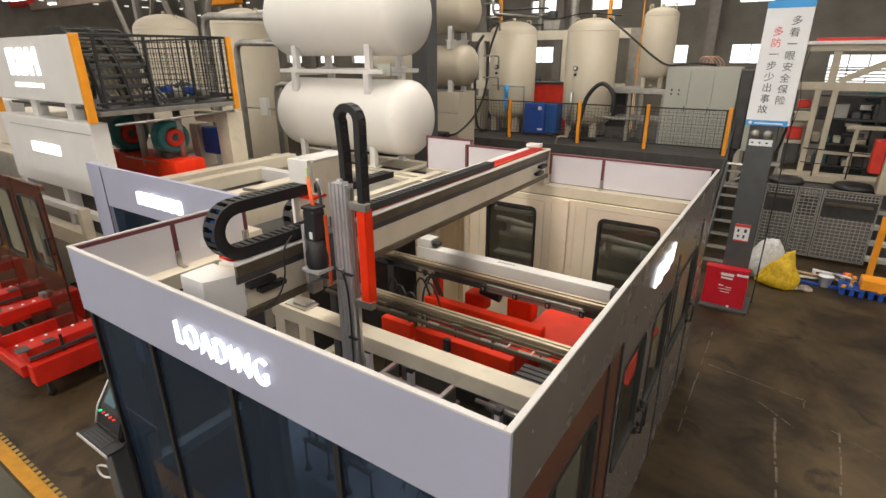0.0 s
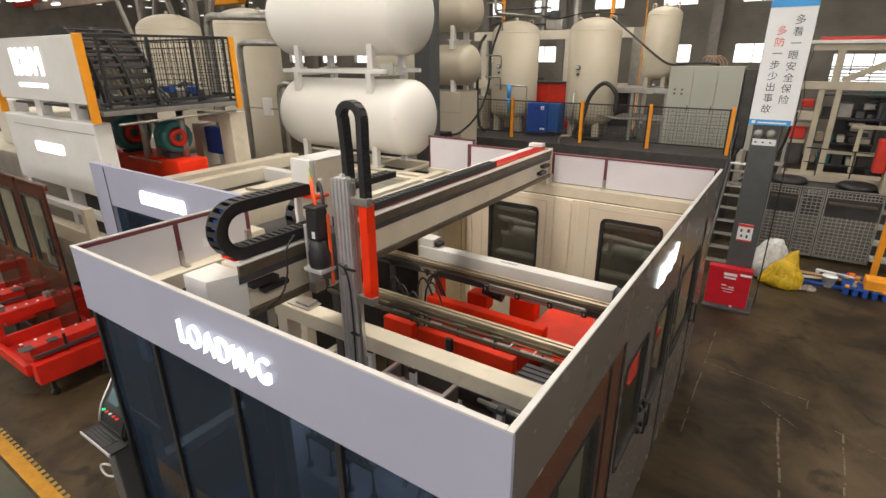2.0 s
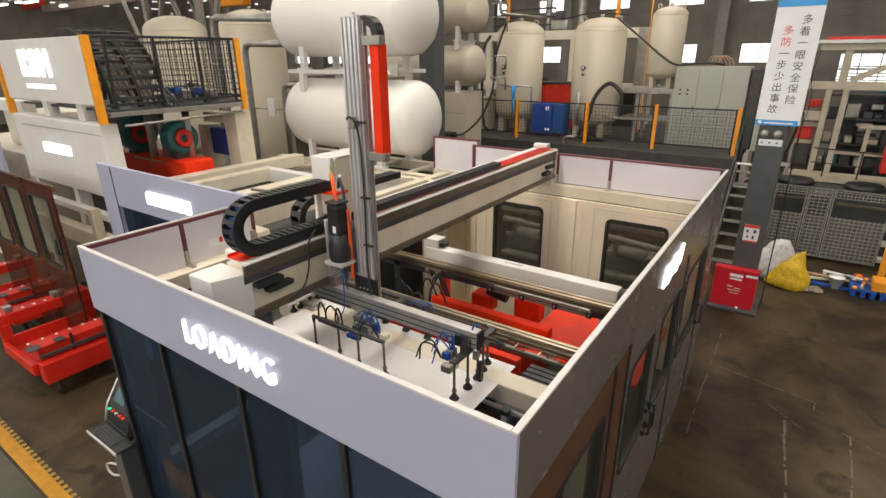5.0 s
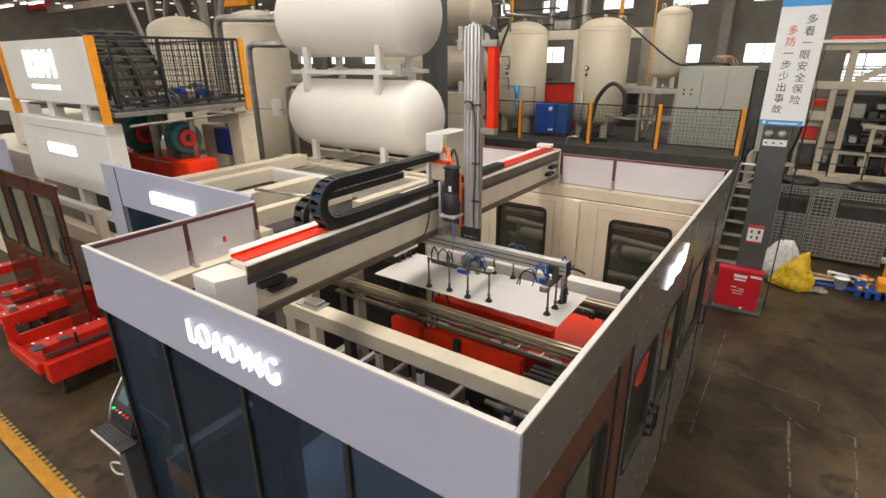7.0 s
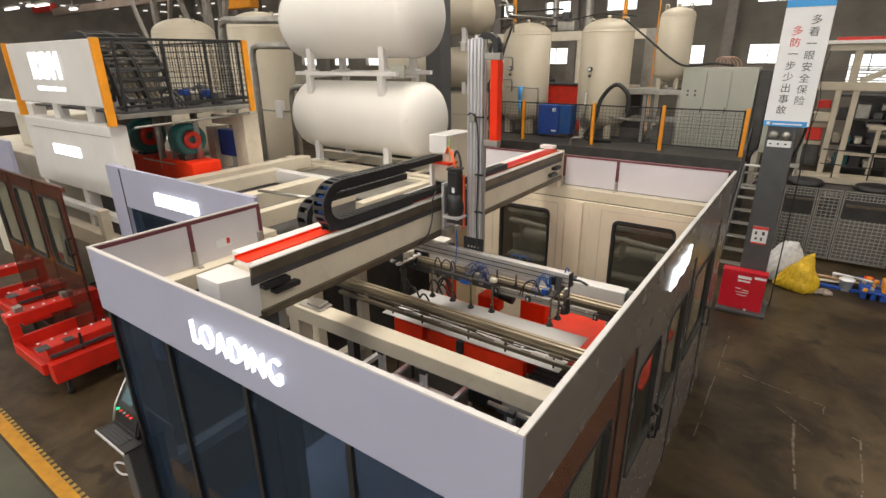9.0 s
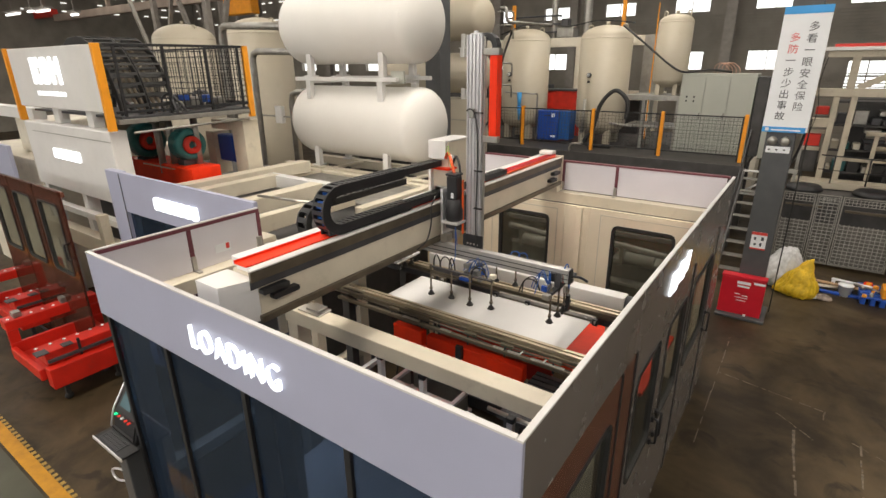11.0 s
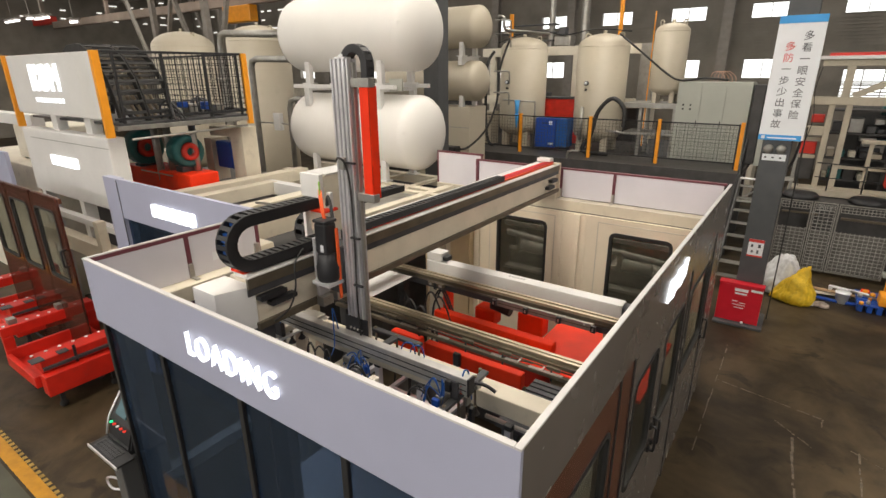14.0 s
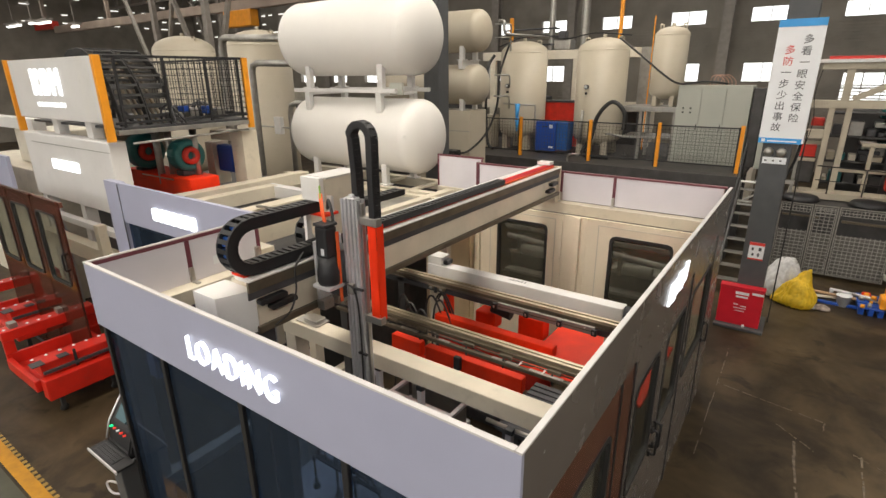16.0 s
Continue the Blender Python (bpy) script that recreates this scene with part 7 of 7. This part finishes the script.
    boxes("white_bottle", SIGN_WHITE, r, [(0.26, 0.30, 7.92, 7.955, 0.052, 0.09)], 0.01)
    h = thing("pillar_cable", (0.6, 8.5, 0), "grey cable duct and black hose beside the pillar", "cable duct")
    bm = bmesh.new()
    tube(bm, [(0.56, 8.58, 3.1), (0.52, 8.58, 2.8), (0.44, 8.58, 2.5), (0.40, 8.58, 2.0), (0.40, 8.58, 0.0)], 0.02, 8, 6)
    part("hose", bm, RUBBER, h)
    boxes("duct", RUBBER, h, [(0.60, 0.62, 8.47, 8.49, 0, 3.3)], 0.003)
    boxes("switch_box", GALV, h, [(0.46, 0.58, 8.16, 8.26, 2.5, 2.56)], 0.004)


pillar()


def ladder():
    t = thing("steel_stair", (-0.05, 10.5, 0), "narrow black steel stair up to the platform", "stair")
    for x in (-0.42, 0.32):
        bm = bmesh.new()
        beam(bm, (x, 9.55, 0.05), (x, 11.58, 1.93), 0.04, 0.16, 0.004)
        part("stringer", bm, PRESS_DARK, t)
    for k in range(8):
        y, z = 9.72 + k * 0.235, 0.22 + k * 0.217
        boxes("tread", GALV, t, [(-0.395, 0.295, y - 0.09, y + 0.09, z, z + 0.025)], 0.004, "grey steel tread")
    for x in (-0.42, 0.32):
        bm = bmesh.new()
        pipe(bm, [(x, 9.6, 0.15), (x, 9.6, 1.0), (x, 11.5, 2.8), (x, 11.5, 1.95)], 0.018, 8, 0.1)
        part("stair_rail", bm, BLACK, t)
    g = thing("stair_gate", (-0.3, 11.3, 1.95), "white tube gate at the stair head", "gate")
    bm = bmesh.new()
    pipe(bm, [(-0.42, 11.45, 1.40), (-0.42, 11.45, 1.9), (0.25, 11.45, 1.9), (0.25, 11.45, 1.40), (-0.42, 11.45, 1.40)], 0.025, 8, 0.03)
    rod(bm, (-0.42, 11.45, 1.42), (0.2, 11.45, 1.85), 0.02)
    part("gate_frame", bm, WHITE, g)


ladder()


# ---- caged machine and white portal ----
def caged_machine():
    t = thing("caged_machine", (1.4, 11.9, 0), "machine behind grey wire-mesh guard panels", "machine guard")
    panels = [(0.40, 0.97), (0.99, 1.40), (1.42, 2.36)]
    for n, (x0, x1) in enumerate(panels):
        bm = bmesh.new()
        ring_frame(bm, [(x0, 0.08), (x1, 0.08), (x1, 1.55), (x0, 1.55)], [(x0 + 0.022, 0.10), (x1 - 0.022, 0.10), (x1 - 0.022, 1.53), (x0 + 0.022, 1.53)], 11.48, 11.52, "xz")
        p = part("guard_frame", bm, GALV, t)
        bm = bmesh.new()
        wire_panel(bm, (x0 + 0.04, 11.5), (x1 - 0.04, 11.5), 0.12, 0.98 if n != 1 else 1.5, 0.075, 0.0055)
        tagged(part("wire_mesh", bm, mat("grey_wire", (0.40, 0.39, 0.36), 0.5) if n == 0 else bpy.data.materials["grey_wire"], p), kind="stuff")
        bm = bmesh.new()
        wire_panel(bm, (x0 + 0.04, 11.5), (x1 - 0.04, 11.5), 1.38, 1.51, 0.06, 0.0055)
        tagged(part("wire_mesh", bm, bpy.data.materials["grey_wire"], p), kind="stuff")
        boxes("backing_sheet", mat("perforated_grey_sheet", (0.15, 0.143, 0.13), 0.6, var=0.25, scale=6, dirt=0.2) if n == 0 else bpy.data.materials["perforated_grey_sheet"], p, [(x0 + 0.04, x1 - 0.04, 11.56, 11.57, 0.12, 0.95)], 0)
    boxes("machine_body", PRESS_DARK, t, [(0.4, 2.4, 11.8, 13.2, 0, 1.50)], 0.02)
    each("inner_rail", RAIL_DARK, t, [(0.45, 1.1, 11.7, 11.78, 1.22, 1.26), (1.5, 2.3, 11.7, 11.78, 1.18, 1.23)], 0.01)
    for x in (0.72, 1.9):
        bm = bmesh.new()
        lathe(bm, [(0, 0), (0.34, 0), (0.36, 0.03), (0.30, 0.10), (0.12, 0.12), (0, 0.14)], (x, 12.0, 1.52), "Z", 24)
        part("turntable", bm, BLACK, t, "black round cover")
    s = thing("step_block", (2.75, 11.2, 0), "pale stacked step blocks beside the cage", "steps")
    for k in range(4):
        boxes("step", GREY_CAB, s, [(2.35, 2.9, 11.3 + 0.2 * k, 11.5 + 0.2 * k, 0.22 + 0.28 * k, 0.30 + 0.28 * k)], 0.006)
    boxes("step_wall", DARK, s, [(2.36, 2.9, 12.1, 12.2, 0, 1.5)], 0)
    p = thing("orange_barrier_post", (2.35, 10.4, 0), "slanted safety-orange barrier post", "barrier post")
    boxes("post", ORANGE, p, [(2.32, 2.42, 10.5, 10.6, 0, 1.35)], 0.006)


caged_machine()


def white_portal():
    t = thing("portal_frame", (1.8, 13.0, 0), "tall cream portal frame with red top strip", "portal frame")
    y = 12.6
    boxes("top_beam", PORTAL, t, [(0.62, 5.5, y, y + 0.2, 4.20, 4.36)], 0.006)
    boxes("top_strip", INK_RED, t, [(0.7, 5.5, y - 0.02, y + 0.22, 4.362, 4.46)], 0.006, "red top strip")
    # white strip paints a lit edge along the top beam
    boxes("lit_edge", WHITE, t, [(0.55, 5.5, y - 0.05, y - 0.02, 4.33, 4.40)], 0.006)
    boxes("mid_beam", PORTAL, t, [(0.5, 5.5, y, y + 0.2, 3.42, 3.58)], 0.006)
    for x in (1.05, 2.6):
        boxes("stay", PORTAL, t, [(x, x + 0.14, y + 0.01, y + 0.19, 3.58, 4.20)], 0.006)
    bm = bmesh.new()
    beam(bm, (1.25, y + 0.1, 3.6), (2.4, y + 0.1, 4.2), 0.1, 0.12)
    part("brace", bm, PORTAL, t)
    for x in (0.88, 1.18):
        boxes("post", PORTAL, t, [(x, x + 0.11, y + 0.02, y + 0.18, 1.45, 3.42)], 0.006)
    boxes("low_beam", PORTAL, t, [(0.45, 3.2, y - 0.30, y + 0.2, 1.52, 1.66)], 0.006)
    boxes("side_arm", PORTAL, t, [(0.5, 0.88, y, y + 0.2, 2.78, 2.96)], 0.006)
    for x in (0.5, 3.0):
        boxes("base_post", PORTAL, t, [(x, x + 0.16, y + 0.22, y + 0.4, 0, 1.5)], 0.006)
    each("slide_head", RED_DIRTY, t, [(0.5, 0.82, y + 0.25, y + 0.7, 2.34, 2.60), (0.62, 0.86, y + 0.3, y + 0.7, 3.02, 3.18)], 0.02)
    each("slide_rail", PORTAL, t, [(0.48, 0.9, y + 0.24, y + 0.3, 2.62, 2.70), (0.48, 0.84, y + 0.26, y + 0.32, 2.24, 2.32), (1.3, 2.6, y + 0.3, y + 0.36, 2.05, 2.13), (1.6, 2.5, y + 0.28, y + 0.34, 2.62, 2.70), (1.75, 1.83, y + 0.3, y + 0.38, 1.66, 2.62)], 0.006)
    boxes("dark_unit", PRESS_DARK, t, [(0.45, 0.85, y + 0.3, y + 0.8, 1.75, 2.28)], 0.03)
    boxes("corner_arm", PORTAL, t, [(2.25, 2.7, y - 0.9, y - 0.5, 1.5, 2.9)], 0.03)
    boxes("corner_red", RED_DIRTY, t, [(2.05, 2.24, y - 0.85, y - 0.5, 1.9, 2.55)], 0.02)
    m = thing("dark_press_unit", (1.9, 14.5, 0), "dark tooling press with bright plates inside the portal", "press")
    boxes("unit_body", PRESS_DARK, m, [(1.3, 4.5, 14.2, 15.6, 0, 3.3)], 0.03)
    rs = random.Random(12)
    for k in range(44):
        x, z = 1.35 + rs.uniform(0, 2.4), 1.6 + rs.uniform(0, 1.7)
        boxes("tool_plate", rs.choice((GALV, CREAM_DIRTY, DARK, DARK, STEEL, TEAL, GREY_CAB, RED_DIRTY)), m, [(x, x + rs.uniform(0.15, 0.6), 14.0 - rs.uniform(0, 0.25), 14.198, z, z + rs.uniform(0.05, 0.16))], 0.01)
    f = thing("thin_guard_rail", (1.6, 12.0, 1.6), "thin dark guard rail on the portal base", "guard rail")
    bm = bmesh.new()
    rod(bm, (0.9, 12.2, 2.25), (2.4, 12.2, 2.20), 0.012, 8)
    rod(bm, (0.9, 12.2, 1.95), (2.4, 12.2, 1.90), 0.010, 8)
    for x in (1.15, 1.75, 2.3):
        rod(bm, (x, 12.2, 1.66), (x, 12.2, 2.24), 0.014, 8)
    part("rail_tube", bm, BLACK, f)
    q = thing("vertical_cable_duct", (0.62, 12.2, 0), "pale cable duct rising beside the pillar", "cable duct")
    boxes("duct_run", GALV, q, [(0.47, 0.53, 12.2, 12.3, 0, 4.4)], 0.004)


white_portal()


def parts_rack():
    """Shelved machine parts and cables seen through the portal."""
    rs = random.Random(31)
    t = thing("parts_rack", (1.4, 13.4, 0), "steel rack crowded with dark machine parts", "rack")
    each("rack_post", PRESS_DARK, t, [(x, x + 0.06, 13.3, 13.36, 0, 3.3) for x in (0.95, 2.1, 3.3)], 0.004)
    each("rack_shelf", PRESS_DARK, t, [(0.95, 3.36, 13.3, 13.9, z, z + 0.04) for z in (1.7, 2.2, 2.75, 3.25)], 0.004)
    for z in (1.74, 2.24, 2.79):
        x = 1.04
        while x < 3.2:
            w, h = rs.uniform(0.08, 0.26), rs.uniform(0.08, 0.38)
            boxes("stored_part", rs.choice((DARK, PRESS_DARK, GALV, PORTAL, CREAM_DIRTY, TEAL, DARK)), t, [(x, x + w, 13.35 + rs.uniform(0, 0.1), 13.8, z + 0.001, z + h)], 0.015)
            x += w + rs.uniform(0.02, 0.08)
    c = thing("hanging_cable", (0.62, 12.3, 1.6), "black cables sagging down the portal post", "cable")
    for k in range(2):
        bm = bmesh.new()
        x = 0.58 + 0.05 * k
        tube(bm, [(x, 12.5, 4.2), (x - 0.05, 12.45, 3.7), (x + 0.02 * k, 12.45, 3.1), (x - 0.06, 12.45, 2.4), (x, 12.45, 1.67)], 0.007, 6, 5)
        part("cable", bm, RUBBER, c)


parts_rack()


# ---- loose things on the floor ----
def sack(name, label, cat, m, loc, size, seed, knots, lean=0.0):
    """A slumped woven sack: a ball pulled about by noise, flat underneath."""
    t = thing(name, loc, label, cat)
    bm = bmesh.new()
    bmesh.ops.create_icosphere(bm, subdivisions=5, radius=1)
    for v in bm.verts:
        d = v.co.copy()
        fold = Vector((d.x * 4.5, d.y * 4.5, d.z * 1.6)) + Vector((seed, 1, 0))
        n = noise.noise(d * 1.3 + Vector((seed, 0, 0))) * 0.22 - (1 - abs(noise.noise(fold)) * 2.2) ** 3 * 0.10 + (1 - abs(noise.noise(d * 5 + Vector((0, seed, 0)))) * 2) ** 2 * 0.018
        v.co = d * (1 + n)
        for kx, ky, kz, w in knots:
            q = Vector((kx, ky, kz)).normalized()
            s = max(0, d.dot(q)) ** 22
            v.co += q * s * w
        z = max(0.0, v.co.z + 0.75)
        k = 1.12 - 0.26 * min(z, 2.0)
        v.co = Vector(((v.co.x * k + lean * z) * size[0], v.co.y * k * size[1], z * size[2]))
    for f in bm.faces:
        f.smooth = True
    bmesh.ops.translate(bm, verts=bm.verts, vec=Vector(loc))
    part("sack_body", bm, m, t)


sack("white_sack", "full white woven sack leaning by the cage", "sack", BAG_WHITE, (0.60, 10.05, 0), (0.36, 0.32, 0.46), 2.0, ((0.5, 0, 1, 0.12),), 0.20)
sack("yellow_bag", "yellow woven carrier bag with knotted handles", "bag", BAG_YELLOW, (0.96, 9.62, 0), (0.31, 0.27, 0.33), 7.0, ((0.30, 0, 1, 0.45), (-0.25, 0.1, 1, 0.25), (-1, 0, -0.5, 0.25)), 0.10)


def floor_clutter():
    rs = random.Random(4)
    for k in range(2):
        t = thing("blue_pallet", (2.1 + 0.45 * k, 9.9, 0), "royal blue plastic pallet with loose parts on it", "pallet", "blue pallets")
        x, y = 1.9 + 0.42 * k, 9.75
        each("deck_board", BLUE, t, [(x, x + 0.38, y + 0.14 * j, y + 0.14 * j + 0.10, 0.12, 0.145) for j in range(6)], 0.006)
        each("pallet_foot", BLUE, t, [(x + 0.02 + 0.14 * i, x + 0.10 + 0.14 * i, y + 0.02, y + 0.76, 0, 0.119) for i in range(3)], 0.006)
    t = thing("blue_strip", (1.55, 10.0, 0), "long blue plastic strip on the floor", "strip")
    boxes("strip_body", BLUE, t, [(1.15, 1.95, 9.98, 10.06, 0, 0.05)], 0.01)
    t = thing("paint_bucket", (1.70, 10.05, 0), "white plastic bucket with lid", "bucket")
    bm = bmesh.new()
    lathe(bm, [(0, 0), (0.09, 0), (0.115, 0.2), (0.125, 0.2), (0.125, 0.215), (0, 0.22)], (1.70, 10.05, 0.0), "Z", 24)
    part("bucket_body", bm, SIGN_WHITE, t)
    for n, (a, b, m, w) in enumerate((((1.1, 10.35, 0.10), (2.0, 10.2, 0.12), CARD, 0.08), ((1.5, 10.5, 0.14), (2.1, 10.3, 0.16), SIGN_WHITE, 0.07), ((1.2, 10.2, 0.05), (1.7, 10.3, 0.06), CREAM_DIRTY, 0.09), ((1.8, 10.4, 0.15), (2.2, 10.1, 0.17), GALV, 0.04))):
        p = thing("loose_batten", a, "loose batten lying on the floor clutter", "batten", "loose battens")
        bm = bmesh.new()
        beam(bm, a, b, w, 0.03, 0.004)
        box(bm, a[0], a[0] + 0.06, a[1] - 0.03, a[1] + 0.03, 0, a[2])
        part("batten_body", bm, m, p)
    for k in range(16):
        x, y = rs.uniform(1.9, 2.6), rs.uniform(9.75, 10.45)
        p = thing("loose_fitting", (x, y, 0.146), "small loose machine fitting on a pallet", "fitting", "loose fittings")
        bm = bmesh.new()
        r = rs.uniform(0.02, 0.05)
        lathe(bm, [(0, 0), (r, 0), (r, r * 1.2), (r * 0.6, r * 1.5), (0, r * 1.5)], (x, y, 0.146), "Z", 12)
        part("fitting_body", bm, rs.choice((DARK, GALV, ORANGE, BLACK, STEEL)), p)
    t = thing("orange_crate", (2.35, 10.0, 0.15), "orange plastic crate on a pallet", "crate")
    boxes("crate_body", ORANGE, t, [(2.2, 2.6, 9.8, 10.15, 0.146, 0.34)], 0.02)
    t = thing("plastic_tub", (2.05, 10.45, 0), "small red plastic tub", "tub")
    boxes("tub_body", RED, t, [(1.98, 2.12, 10.4, 10.52, 0, 0.2)], 0.03)
    sack("rag_heap", "crumpled grey and brown rags on the floor", "rags", mat("grey_rag", (0.33, 0.27, 0.23), 0.8, var=0.5, scale=16), (1.38, 9.62, 0), (0.15, 0.10, 0.06), 11.0, ())
    sack("rag_heap", "crumpled pale rags on the floor", "rags", mat("pale_rag", (0.5, 0.5, 0.52), 0.8, var=0.4, scale=20), (1.22, 9.60, 0), (0.09, 0.08, 0.05), 15.0, ())


floor_clutter()


# ---- movement ----
TOP = [(0, 3.37), (1.0, 3.371), (1.5, 3.39), (2.0, 3.402), (2.5, 3.422), (2.8, 3.45), (3.0, 3.50), (3.2, 3.625), (3.5, 3.896), (3.8, 4.165), (4.0, 4.295), (4.2, 4.36), (4.5, 4.40), (7.1, 4.403), (7.3, 4.385), (7.5, 4.332), (7.8, 4.14), (8.0, 4.03), (8.2, 4.0), (8.5, 4.008), (8.7, 4.08), (9.0, 4.31), (9.2, 4.382), (9.5, 4.40), (13.4, 4.385), (13.7, 4.36), (14.0, 4.245), (14.3, 3.98), (14.5, 3.767), (14.8, 3.49), (15.0, 3.40), (15.3, 3.385), (16.0, 3.384)]
ACROSS = [(0, 1.0), (4.3, 1.0), (4.7, 1.03), (5.0, 1.15), (5.5, 1.56), (6.0, 2.0), (6.3, 2.27), (6.5, 2.42), (6.8, 2.545), (7.0, 2.566), (10.8, 2.566), (11.0, 2.56), (11.3, 2.50), (11.5, 2.40), (12.0, 1.945), (12.5, 1.50), (12.8, 1.235), (13.0, 1.110), (13.25, 1.025), (13.5, 1.0), (16.0, 1.0)]


def along(rows, t):
    return float(np.interp(t, [r[0] for r in rows], [r[1] for r in rows]))


def motions():
    times = sorted({t for t, _ in TOP} | {t for t, _ in ACROSS})
    walk(car, [(t, pose(GX, along(ACROSS, t), 2.9)) for t in times])
    walk(col, [(t, pose(-1.8, along(ACROSS, t), along(TOP, t))) for t in times])
    walk(cloop, [(t, pose(-1.7, along(ACROSS, t) + 0.03, 3.90 + (along(TOP, t) - 3.37) * 0.5)) for t in times])
    walk(bend, [(t, pose(CX, 0.48 + (along(ACROSS, t) - 1.0) * 0.5, ZB)) for t in times])
    rows = [(t, pose(-1.78, along(ACROSS, t), 1.02 + along(TOP, t) - 3.37)) for t in times if t <= 8.2]
    rows += [(8.5, pose(-1.78, 2.585, 1.62)), (8.8, pose(-1.78, 2.594, 1.602)), (9.5, pose(-1.78, 2.60, 1.605)), (10.3, pose(-1.78, 2.61, 1.70)), (11.2, pose(-1.78, 2.615, 1.86)), (11.5, pose(-1.78, 2.615, 1.885)), (12.8, pose(-1.78, 2.615, 1.885)), (13.0, pose(-1.83, 2.615, 1.885)), (13.2, pose(-2.08, 2.615, 1.885)), (13.5, pose(-2.66, 2.615, 1.885)), (13.8, pose(-3.4, 2.615, 1.885)), (14.1, pose(-4.15, 2.615, 1.885)), (14.5, pose(-4.7, 2.615, 1.885)), (14.9, pose(-4.85, 2.615, 1.885)), (16.0, pose(-4.85, 2.615, 1.885))]
    walk(sheet, rows)


motions()
